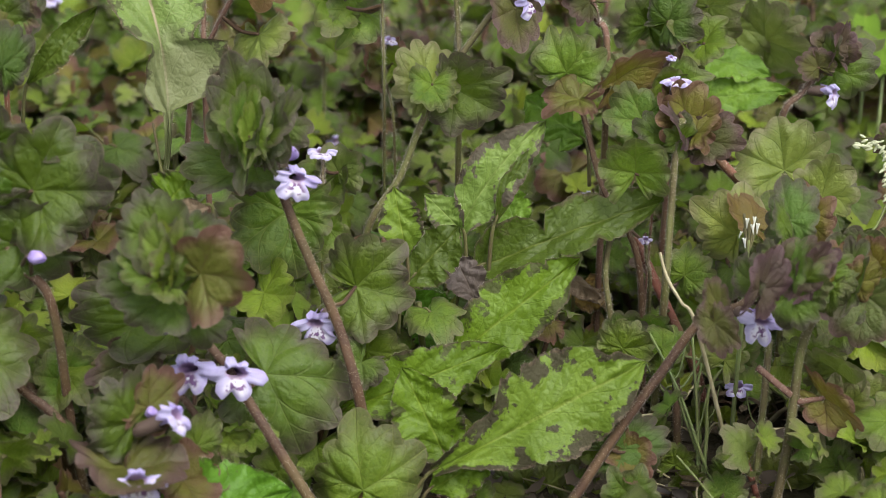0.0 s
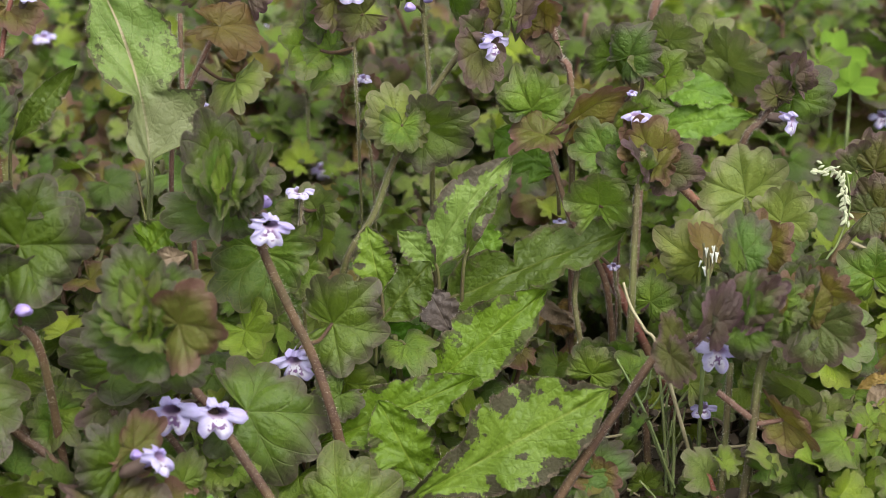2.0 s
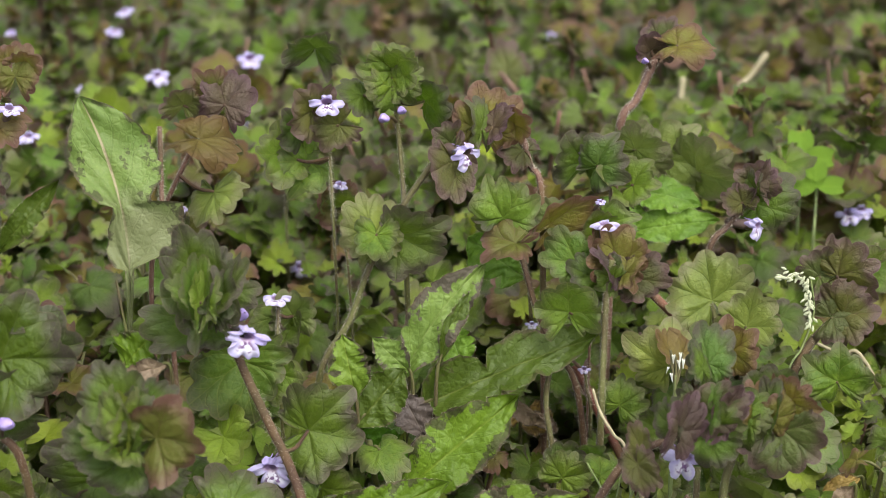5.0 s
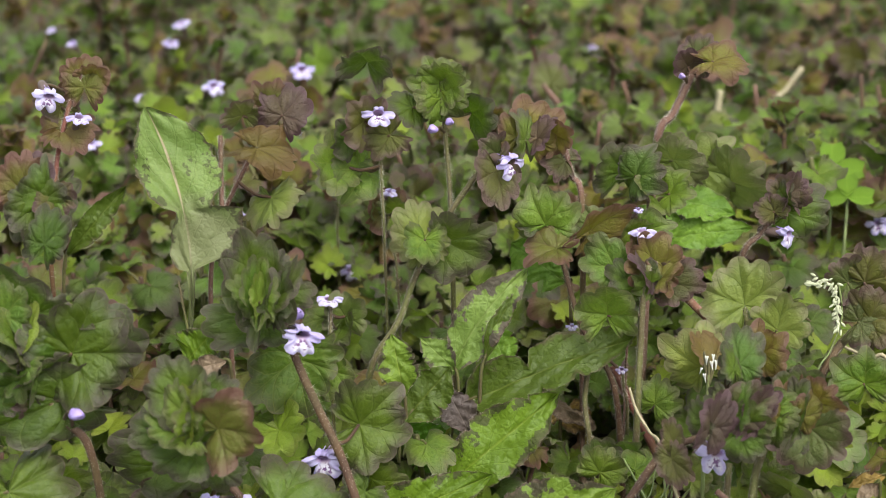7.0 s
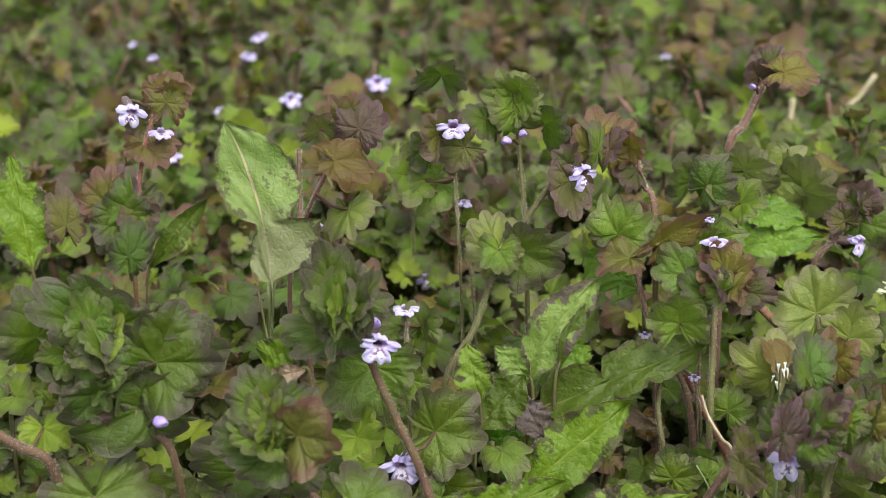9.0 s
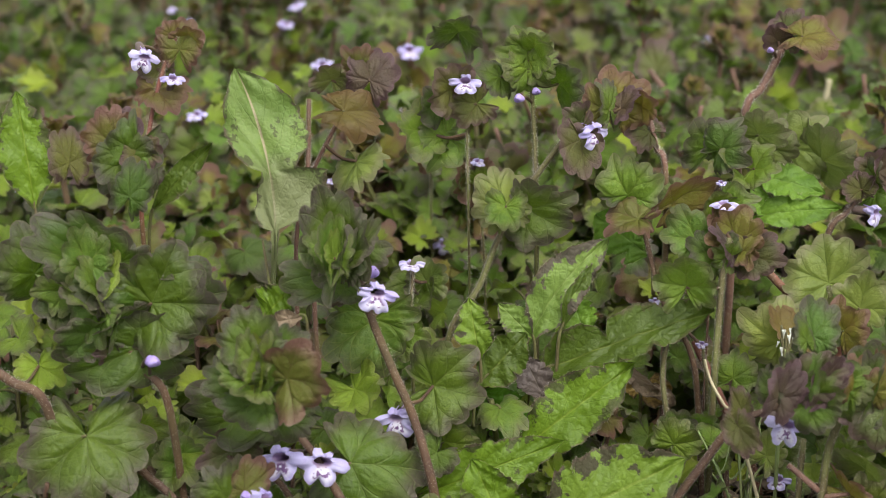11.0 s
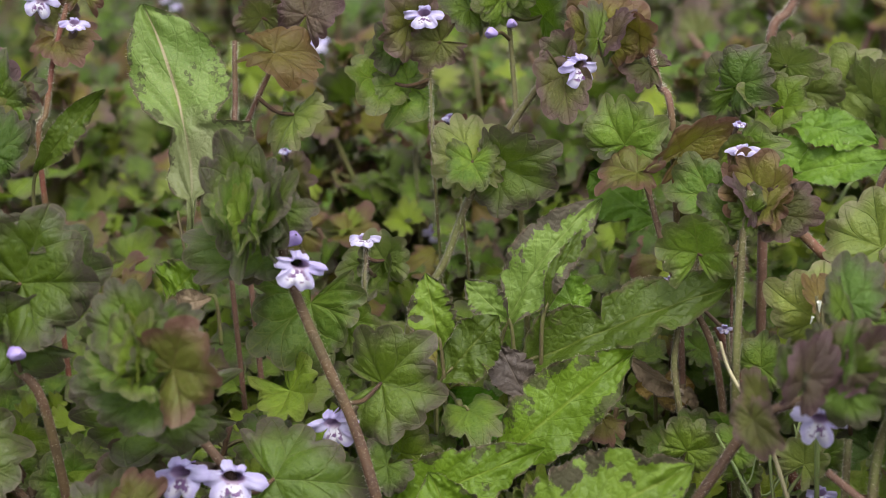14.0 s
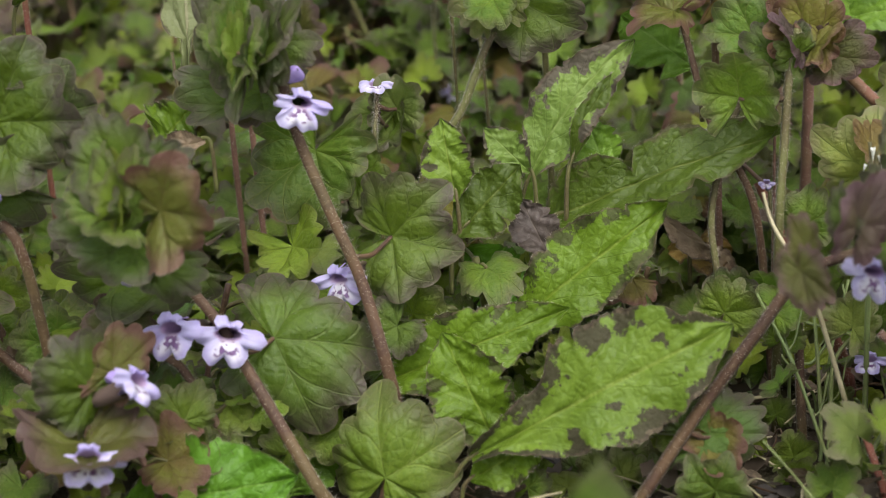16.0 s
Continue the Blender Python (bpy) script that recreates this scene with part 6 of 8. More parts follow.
plant = ground_ivy("slender ground ivy shoot with a small violet flower")
stem(plant, [(-0.1841, 0.3445, 0.0762), (-0.1909, 0.3479, 0.0868), (-0.1882, 0.3529, 0.1012)], 0.00071, 0.00060, stem_pink)
flower(plant, (-0.1868, 0.3426, 0.1018), (-0.50, -0.57, 0.65), (0.14, 0.32, 0.94), 0.0067)
leaf(plant, (-0.1922, 0.3479, 0.0817), (-0.46, -0.88, 0.09), (0.87, -0.43, 0.23), 0.0166, leaf_green)
leaf(plant, (-0.1876, 0.3499, 0.0905), (0.75, -0.13, 0.64), (-0.11, -0.99, -0.08), 0.0121, leaf_green)
leaf(plant, (-0.1919, 0.3513, 0.0887), (-0.46, -0.88, 0.11), (0.88, -0.43, 0.20), 0.0140, leaf_pale)
leaf(plant, (-0.1873, 0.3454, 0.0918), (0.81, -0.56, 0.16), (-0.58, -0.80, 0.15), 0.0129, leaf_pale)
leaf(plant, (-0.1911, 0.3481, 0.0818), (-0.48, -0.59, 0.64), (0.65, -0.74, -0.19), 0.0130, leaf_green)

plant = ground_ivy("slender ground ivy shoot with a small violet flower")
stem(plant, [(-0.1496, 0.2043, 0.0642), (-0.1506, 0.2086, 0.0767), (-0.1493, 0.2128, 0.0890)], 0.00060, 0.00051, stem_green)
flower(plant, (-0.1479, 0.2027, 0.0903), (-0.26, -0.77, 0.58), (0.01, 0.32, 0.95), 0.0087)
leaf(plant, (-0.1508, 0.2037, 0.0747), (-0.50, -0.51, 0.70), (0.61, -0.78, -0.13), 0.0187, leaf_pale)
leaf(plant, (-0.1497, 0.2091, 0.0712), (0.78, -0.28, 0.57), (-0.29, -0.95, -0.07), 0.0189, leaf_green)
leaf(plant, (-0.1522, 0.2135, 0.0809), (-0.47, -0.77, 0.44), (0.83, -0.55, -0.08), 0.0151, leaf_bronze)
leaf(plant, (-0.1476, 0.2037, 0.0806), (0.79, -0.39, 0.47), (-0.41, -0.91, -0.06), 0.0129, leaf_green)
leaf(plant, (-0.1534, 0.2119, 0.0754), (-0.46, -0.83, 0.32), (0.88, -0.47, 0.05), 0.0124, leaf_bronze)

plant = ground_ivy("slender ground ivy shoot with a small violet flower")
stem(plant, [(-0.0694, 0.2952, 0.0739), (-0.0728, 0.2989, 0.0853), (-0.0713, 0.3036, 0.0989)], 0.00067, 0.00057, stem_pink)
flower(plant, (-0.0712, 0.2933, 0.0997), (0.34, -0.86, 0.37), (-0.09, 0.32, 0.94), 0.0111)
leaf(plant, (-0.0738, 0.2938, 0.0881), (-0.57, -0.72, 0.38), (0.77, -0.64, -0.06), 0.0174, leaf_bronze)
leaf(plant, (-0.0710, 0.2995, 0.0844), (0.73, -0.43, 0.53), (-0.44, -0.89, -0.11), 0.0184, leaf_russet)
leaf(plant, (-0.0759, 0.3072, 0.0854), (-0.58, -0.81, 0.07), (0.80, -0.54, 0.27), 0.0193, leaf_pale)
leaf(plant, (-0.0711, 0.3053, 0.0783), (0.73, -0.34, 0.59), (-0.35, -0.93, -0.10), 0.0180, leaf_pale)
leaf(plant, (-0.0753, 0.3048, 0.0812), (-0.57, -0.80, 0.18), (0.82, -0.55, 0.16), 0.0166, leaf_green)

plant = ground_ivy("slender ground ivy shoot with a small violet flower")
stem(plant, [(0.1704, 0.4515, 0.0416), (0.1677, 0.4545, 0.0506), (0.1690, 0.4600, 0.0667)], 0.00079, 0.00067, stem_pink)
flower(plant, (0.1662, 0.4495, 0.0673), (0.36, -0.93, -0.02), (-0.28, 0.30, 0.91), 0.0109)
leaf(plant, (0.1665, 0.4637, 0.0540), (-0.71, -0.10, 0.70), (0.11, -0.99, -0.02), 0.0122, leaf_pale)
leaf(plant, (0.1694, 0.4580, 0.0506), (0.57, -0.40, 0.72), (-0.47, -0.88, -0.11), 0.0176, leaf_mid)
leaf(plant, (0.1665, 0.4512, 0.0478), (-0.76, -0.63, 0.17), (0.65, -0.74, 0.16), 0.0160, leaf_young)
leaf(plant, (0.1693, 0.4574, 0.0496), (0.53, -0.75, 0.39), (-0.79, -0.60, -0.08), 0.0164, leaf_pale)
leaf(plant, (0.1672, 0.4613, 0.0546), (-0.76, -0.62, 0.18), (0.65, -0.75, 0.14), 0.0140, leaf_green)

plant = ground_ivy("slender ground ivy shoot with a small violet flower")
stem(plant, [(0.0725, 0.4507, 0.0497), (0.0659, 0.4535, 0.0587), (0.0683, 0.4591, 0.0749)], 0.00079, 0.00067, stem_green)
flower(plant, (0.0666, 0.4486, 0.0753), (-0.25, -0.93, 0.29), (-0.06, 0.32, 0.95), 0.0063)
leaf(plant, (0.0657, 0.4606, 0.0502), (-0.69, -0.26, 0.68), (0.29, -0.96, -0.07), 0.0154, leaf_young)
leaf(plant, (0.0691, 0.4551, 0.0577), (0.63, -0.65, 0.43), (-0.68, -0.73, -0.10), 0.0194, leaf_young)
leaf(plant, (0.0647, 0.4571, 0.0640), (-0.70, -0.62, 0.35), (0.65, -0.76, -0.05), 0.0127, leaf_young)
leaf(plant, (0.0696, 0.4517, 0.0584), (0.62, -0.75, 0.23), (-0.78, -0.62, 0.08), 0.0188, leaf_russet)
leaf(plant, (0.0653, 0.4571, 0.0614), (-0.69, -0.35, 0.63), (0.36, -0.92, -0.12), 0.0138, leaf_young)

plant = ground_ivy("slender ground ivy shoot with a small violet flower")
stem(plant, [(0.1159, 0.3987, 0.0475), (0.1134, 0.4019, 0.0573), (0.1138, 0.4071, 0.0726)], 0.00075, 0.00064, stem_green)
flower(plant, (0.1116, 0.3967, 0.0733), (0.09, -0.84, 0.54), (0.33, 0.31, 0.89), 0.0071)
leaf(plant, (0.1109, 0.3999, 0.0618), (-0.73, -0.68, 0.07), (0.67, -0.69, 0.28), 0.0183, leaf_russet)
leaf(plant, (0.1143, 0.4025, 0.0537), (0.59, -0.58, 0.56), (-0.62, -0.77, -0.15), 0.0131, leaf_young)
leaf(plant, (0.1103, 0.3950, 0.0547), (-0.73, -0.62, 0.29), (0.65, -0.76, 0.04), 0.0184, leaf_green)
leaf(plant, (0.1138, 0.4015, 0.0513), (0.58, -0.81, 0.02), (-0.77, -0.54, 0.34), 0.0182, leaf_green)
leaf(plant, (0.1121, 0.4085, 0.0530), (-0.72, -0.41, 0.56), (0.42, -0.90, -0.12), 0.0175, leaf_russet)

plant = ground_ivy("slender ground ivy shoot with a small violet flower")
stem(plant, [(-0.2148, 0.3950, 0.0725), (-0.2133, 0.3983, 0.0822), (-0.2107, 0.4036, 0.0976)], 0.00075, 0.00064, stem_green)
flower(plant, (-0.2093, 0.3933, 0.0979), (-0.42, -0.75, 0.50), (0.12, 0.32, 0.94), 0.0060)
leaf(plant, (-0.2146, 0.4008, 0.0872), (-0.52, -0.36, 0.78), (0.47, -0.88, -0.09), 0.0123, leaf_russet)
leaf(plant, (-0.2094, 0.3952, 0.0895), (0.82, -0.56, 0.14), (-0.57, -0.81, 0.15), 0.0185, leaf_mid)
leaf(plant, (-0.2143, 0.4002, 0.0848), (-0.45, -0.72, 0.52), (0.76, -0.62, -0.20), 0.0122, leaf_mid)
leaf(plant, (-0.2096, 0.3943, 0.0825), (0.82, -0.48, 0.32), (-0.50, -0.86, -0.03), 0.0195, leaf_bronze)
leaf(plant, (-0.2164, 0.4085, 0.0869), (-0.45, -0.70, 0.55), (0.73, -0.65, -0.22), 0.0156, leaf_bronze)

plant = ground_ivy("slender ground ivy shoot with a small violet flower")
stem(plant, [(-0.0706, 0.1023, 0.0662), (-0.0752, 0.1069, 0.0803), (-0.0731, 0.1106, 0.0909)], 0.00052, 0.00044, stem_green)
flower(plant, (-0.0724, 0.1007, 0.0928), (-0.09, -0.68, 0.73), (0.18, 0.32, 0.93), 0.0041)
leaf(plant, (-0.0754, 0.1025, 0.0806), (-0.55, -0.64, 0.54), (0.72, -0.69, -0.07), 0.0184, leaf_mid)
leaf(plant, (-0.0726, 0.1087, 0.0795), (0.76, -0.65, 0.02), (-0.59, -0.68, 0.44), 0.0163, leaf_young)
leaf(plant, (-0.0767, 0.1105, 0.0777), (-0.55, -0.66, 0.52), (0.74, -0.67, -0.06), 0.0167, leaf_russet)
leaf(plant, (-0.0721, 0.1037, 0.0832), (0.76, -0.62, 0.16), (-0.64, -0.71, 0.29), 0.0193, leaf_bronze)
leaf(plant, (-0.0751, 0.1083, 0.0821), (-0.55, -0.83, 0.07), (0.79, -0.49, 0.38), 0.0178, leaf_green)

plant = ground_ivy("slender ground ivy shoot with a small violet flower")
stem(plant, [(-0.0432, 0.1490, 0.0762), (-0.0426, 0.1535, 0.0896), (-0.0406, 0.1574, 0.1009)], 0.00055, 0.00047, stem_green)
flower(plant, (-0.0406, 0.1474, 0.1024), (-0.27, -0.95, 0.16), (-0.30, 0.30, 0.91), 0.0044)
leaf(plant, (-0.0433, 0.1493, 0.0909), (-0.59, -0.78, 0.22), (0.81, -0.56, 0.18), 0.0178, leaf_mid)
leaf(plant, (-0.0403, 0.1530, 0.0942), (0.72, -0.47, 0.51), (-0.50, -0.86, -0.07), 0.0158, leaf_mid)
leaf(plant, (-0.0437, 0.1609, 0.0898), (-0.59, -0.78, 0.20), (0.80, -0.56, 0.20), 0.0154, leaf_green)
leaf(plant, (-0.0393, 0.1479, 0.0863), (0.71, -0.25, 0.66), (-0.30, -0.95, -0.04), 0.0131, leaf_green)
leaf(plant, (-0.0441, 0.1558, 0.0869), (-0.61, -0.42, 0.67), (0.50, -0.86, -0.09), 0.0136, leaf_russet)

plant = ground_ivy("slender ground ivy shoot with a small violet flower")
stem(plant, [(0.0940, 0.1898, 0.0570), (0.0921, 0.1940, 0.0698), (0.0934, 0.1982, 0.0818)], 0.00059, 0.00050, stem_green)
flower(plant, (0.0915, 0.1880, 0.0833), (-0.62, -0.63, 0.47), (0.25, 0.32, 0.91), 0.0055)
leaf(plant, (0.0904, 0.1934, 0.0744), (-0.73, -0.66, 0.18), (0.68, -0.70, 0.23), 0.0134, leaf_pale)
leaf(plant, (0.0935, 0.1933, 0.0670), (0.58, -0.80, 0.18), (-0.81, -0.53, 0.25), 0.0191, leaf_pale)
leaf(plant, (0.0911, 0.1987, 0.0673), (-0.73, -0.61, 0.30), (0.66, -0.74, 0.10), 0.0200, leaf_young)
leaf(plant, (0.0940, 0.1902, 0.0770), (0.58, -0.80, 0.14), (-0.80, -0.53, 0.27), 0.0134, leaf_young)
leaf(plant, (0.0901, 0.1915, 0.0712), (-0.73, -0.66, 0.17), (0.68, -0.69, 0.25), 0.0161, leaf_bronze)

plant = ground_ivy("slender ground ivy shoot with a small violet flower")
stem(plant, [(-0.0173, 0.0874, 0.0788), (-0.0204, 0.0922, 0.0932), (-0.0187, 0.0957, 0.1035)], 0.00050, 0.00043, stem_green)
flower(plant, (-0.0189, 0.0858, 0.1053), (0.61, -0.46, 0.65), (-0.27, 0.30, 0.92), 0.0054)
leaf(plant, (-0.0219, 0.0971, 0.0956), (-0.62, -0.57, 0.54), (0.64, -0.76, -0.08), 0.0159, leaf_green)
leaf(plant, (-0.0176, 0.0878, 0.0977), (0.70, -0.25, 0.67), (-0.32, -0.95, -0.03), 0.0125, leaf_green)
leaf(plant, (-0.0215, 0.1001, 0.0927), (-0.62, -0.62, 0.49), (0.69, -0.72, -0.05), 0.0178, leaf_green)
leaf(plant, (-0.0175, 0.1012, 0.0885), (0.71, -0.65, 0.28), (-0.70, -0.70, 0.15), 0.0183, leaf_mid)
leaf(plant, (-0.0207, 0.0949, 0.0958), (-0.62, -0.54, 0.57), (0.60, -0.79, -0.09), 0.0177, leaf_russet)

plant = ground_ivy("slender ground ivy shoot with a small violet flower")
stem(plant, [(0.0599, 0.0497, 0.0840), (0.0615, 0.0549, 0.0990), (0.0635, 0.0582, 0.1086)], 0.00047, 0.00040, stem_pink)
flower(plant, (0.0620, 0.0483, 0.1106), (0.50, -0.63, 0.60), (-0.08, 0.32, 0.95), 0.0037)
leaf(plant, (0.0617, 0.0529, 0.0967), (-0.71, -0.57, 0.40), (0.64, -0.77, 0.04), 0.0137, leaf_bronze)
leaf(plant, (0.0655, 0.0607, 0.0984), (0.60, -0.67, 0.44), (-0.74, -0.67, -0.00), 0.0136, leaf_green)
leaf(plant, (0.0619, 0.0640, 0.0961), (-0.71, -0.54, 0.44), (0.61, -0.79, 0.00), 0.0171, leaf_russet)
leaf(plant, (0.0639, 0.0527, 0.1014), (0.60, -0.79, 0.14), (-0.78, -0.54, 0.31), 0.0188, leaf_green)
leaf(plant, (0.0613, 0.0517, 0.1014), (-0.71, -0.42, 0.57), (0.47, -0.88, -0.06), 0.0133, leaf_green)

plant = ground_ivy("small ground ivy shoot with a starry white-lilac flower")
stem(plant, [(-0.0360, 0.0405, 0.0660), (-0.0360, 0.0435, 0.0746), (-0.0358, 0.0452, 0.0798)], 0.00073, 0.00054, stem_green)
flower(plant, (-0.0364, 0.0457, 0.0813), (0.08, -0.57, 0.82), (0.00, 0.32, 0.95), 0.0083)
leaf(plant, (-0.0318, 0.0478, 0.0749), (0.23, -0.17, 0.96), (-0.03, -0.98, -0.17), 0.0164, leaf_pale)
leaf(plant, (-0.0359, 0.0514, 0.0735), (-0.51, -0.67, -0.54), (0.32, -0.73, 0.61), 0.0166, leaf_green)
leaf(plant, (-0.0342, 0.0522, 0.0693), (0.67, -0.74, -0.04), (-0.59, -0.57, 0.57), 0.0203, leaf_mid)

plant = ground_ivy("low violet flowers half hidden under leaves")
stem(plant, [(0.0599, 0.0476, 0.0434), (0.0588, 0.0494, 0.0487), (0.0584, 0.0511, 0.0539)], 0.00074, 0.00055, stem_green)
flower(plant, (0.0424, 0.0703, 0.0627), (-0.04, -0.93, 0.36), (0.00, 0.32, 0.95), 0.0038)
flower(plant, (0.0578, 0.0477, 0.0564), (-0.07, -0.92, 0.38), (0.00, 0.32, 0.95), 0.0040)

plant = ground_ivy("ground ivy with a reddish stem and flat russet leaf")
stem(plant, [(0.0900, 0.3419, 0.0387), (0.0941, 0.3455, 0.0490), (0.1024, 0.3520, 0.0670), (0.1097, 0.3577, 0.0830)], 0.00191, 0.00164, stem_pink)
leaf(plant, (0.1174, 0.3599, 0.0888), (0.99, -0.08, 0.14), (-0.16, -0.59, 0.79), 0.0356, leaf_russet)
leaf(plant, (0.1085, 0.3779, 0.0805), (-0.34, -0.05, 0.94), (-0.00, -1.00, -0.05), 0.0308, leaf_mid)
stem(plant, [(0.1336, 0.3689, 0.0511), (0.1294, 0.3732, 0.0644), (0.1230, 0.3775, 0.0777)], 0.00168, 0.00140, stem_brown)

plant = ground_ivy("ground ivy with a curled bronze leaf on a pink stem")
stem(plant, [(0.0572, 0.2864, 0.0654), (0.0496, 0.2898, 0.0764), (0.0432, 0.2925, 0.0849), (0.0369, 0.2947, 0.0922)], 0.00178, 0.00153, stem_pink)
leaf(plant, (0.0407, 0.2948, 0.0921), (-0.08, 0.23, 0.97), (-0.03, -0.97, 0.23), 0.0204, leaf_bronze, length=1.25)

plant = ground_ivy("tall ground ivy shoot with a pink stem and bronze leaves")
stem(plant, [(0.0689, 0.0720, 0.1232), (0.0746, 0.0740, 0.1355), (0.0807, 0.0770, 0.1475)], 0.00165, 0.00130, stem_pink)
leaf(plant, (0.0868, 0.0740, 0.1523), (0.97, -0.1, 0.1), (0.05, -0.6, 0.8), 0.0170, leaf_russet, length=1.30)
leaf(plant, (0.0795, 0.0800, 0.1494), (-0.5, -0.2, 0.8), (0.2, -0.95, 0.1), 0.0110, leaf_plum, length=1.20)
leaf(plant, (0.0827, 0.0820, 0.1514), (0.3, 0.2, 0.9), (-0.2, -0.9, 0.3), 0.0140, leaf_bronze, length=1.20)
bud(plant, (0.0764, 0.0700, 0.1488), (-0.3, -0.8, 0.5), (0.0, 0.3, 0.95), 0.0028)
leaf(plant, (0.0618, 0.0600, 0.1183), (0.5, -0.4, 0.7), (-0.1, -0.8, 0.55), 0.0200, leaf_mid, length=1.00)
leaf(plant, (0.0738, 0.0640, 0.1222), (0.3, -0.5, 0.75), (0.0, -0.85, 0.5), 0.0165, leaf_pale, length=1.10)
leaf(plant, (0.0666, 0.0620, 0.1114), (-0.4, -0.6, 0.5), (0.1, -0.7, 0.7), 0.0185, leaf_green, length=1.00)
leaf(plant, (0.0728, 0.0600, 0.1120), (0.6, -0.5, 0.4), (-0.1, -0.8, 0.6), 0.0160, leaf_green, length=1.00)

plant = dry_straw("pale dry straw stalk standing among the leaves")
straw(plant, [(0.1136, 0.2881, 0.0643), (0.1152, 0.2920, 0.0756), (0.1170, 0.2965, 0.0888)], 0.00127, 0.00127, stem_straw, rooted=False)

plant = dry_straw("pale broken straw leaning in the leaves")
straw(plant, [(0.1460, 0.3426, 0.0659), (0.1541, 0.3465, 0.0763), (0.1622, 0.3503, 0.0867)], 0.00108, 0.00122, stem_straw, rooted=False)

plant = dry_straw("thin dry straw bent over dark soil")
straw(plant, [(0.0686, 0.0064, 0.0450), (0.0639, 0.0089, 0.0522), (0.0599, 0.0112, 0.0586), (0.0579, 0.0134, 0.0648)], 0.00061, 0.00038, stem_straw, rooted=False)

plant = dry_straw("pale curved straw under the leaves")
straw(plant, [(0.1498, 0.0679, 0.0491), (0.1422, 0.0686, 0.0519), (0.1328, 0.0697, 0.0561)], 0.00076, 0.00057, stem_straw, rooted=False)


plant = cress_stalk("thin green cress stalk with slender seed pods")
cress_stem(plant, [(0.0788, -0.0019, -0.0045), (0.0731, 0.0017, 0.0057), (0.0648, 0.0090, 0.0261), (0.0566, 0.0142, 0.0407)], 0.00056, 0.00034, stem_fine)
pod(plant, [(0.0634, 0.0099, 0.0286), (0.0652, 0.0108, 0.0310), (0.0666, 0.0132, 0.0378)], 0.00019, 0.00023, stem_fine, rooted=False)
pod(plant, [(0.0784, -0.0017, -0.0039), (0.0765, -0.0008, -0.0016), (0.0748, 0.0016, 0.0051)], 0.00019, 0.00023, stem_fine, rooted=False)
pod(plant, [(0.0694, 0.0050, 0.0148), (0.0712, 0.0059, 0.0172), (0.0726, 0.0083, 0.0240)], 0.00019, 0.00023, stem_fine, rooted=False)

plant = cress_stalk("thin green cress stalk with slender seed pods")
cress_stem(plant, [(0.0720, -0.0002, -0.0056), (0.0732, 0.0062, 0.0121), (0.0737, 0.0110, 0.0255), (0.0790, 0.0137, 0.0330), (0.0820, 0.0163, 0.0404)], 0.00057, 0.00035, stem_fine)
pod(plant, [(0.0729, 0.0043, 0.0069), (0.0709, 0.0051, 0.0092), (0.0692, 0.0075, 0.0160)], 0.00019, 0.00024, stem_fine, rooted=False)
pod(plant, [(0.0734, 0.0081, 0.0175), (0.0752, 0.0090, 0.0199), (0.0766, 0.0114, 0.0267)], 0.00019, 0.00024, stem_fine, rooted=False)
pod(plant, [(0.0791, 0.0137, 0.0332), (0.0771, 0.0146, 0.0355), (0.0754, 0.0170, 0.0423)], 0.00019, 0.00024, stem_fine, rooted=False)

plant = cress_stalk("thin green cress stalk with slender seed pods")
cress_stem(plant, [(0.0791, -0.0001, -0.0055), (0.0812, 0.0036, 0.0049), (0.0880, 0.0082, 0.0176), (0.0894, 0.0106, 0.0243)], 0.00057, 0.00035, stem_fine)
pod(plant, [(0.0793, 0.0003, -0.0045), (0.0811, 0.0011, -0.0021), (0.0825, 0.0036, 0.0047)], 0.00019, 0.00024, stem_fine, rooted=False)
pod(plant, [(0.0794, 0.0005, -0.0038), (0.0775, 0.0013, -0.0014), (0.0758, 0.0038, 0.0053)], 0.00019, 0.00024, stem_fine, rooted=False)
pod(plant, [(0.0874, 0.0078, 0.0165), (0.0855, 0.0086, 0.0188), (0.0837, 0.0110, 0.0256)], 0.00019, 0.00024, stem_fine, rooted=False)

plant = cress_stalk("thin green cress stalk with slender seed pods")
cress_stem(plant, [(0.0708, 0.0016, -0.0066), (0.0712, 0.0069, 0.0083), (0.0704, 0.0122, 0.0231), (0.0689, 0.0181, 0.0394)], 0.00057, 0.00035, stem_fine)
pod(plant, [(0.0699, 0.0139, 0.0278), (0.0718, 0.0148, 0.0302), (0.0732, 0.0172, 0.0371)], 0.00019, 0.00024, stem_fine, rooted=False)
pod(plant, [(0.0708, 0.0095, 0.0155), (0.0726, 0.0104, 0.0179), (0.0741, 0.0128, 0.0248)], 0.00019, 0.00024, stem_fine, rooted=False)
pod(plant, [(0.0711, 0.0059, 0.0055), (0.0730, 0.0068, 0.0079), (0.0744, 0.0093, 0.0148)], 0.00019, 0.00024, stem_fine, rooted=False)

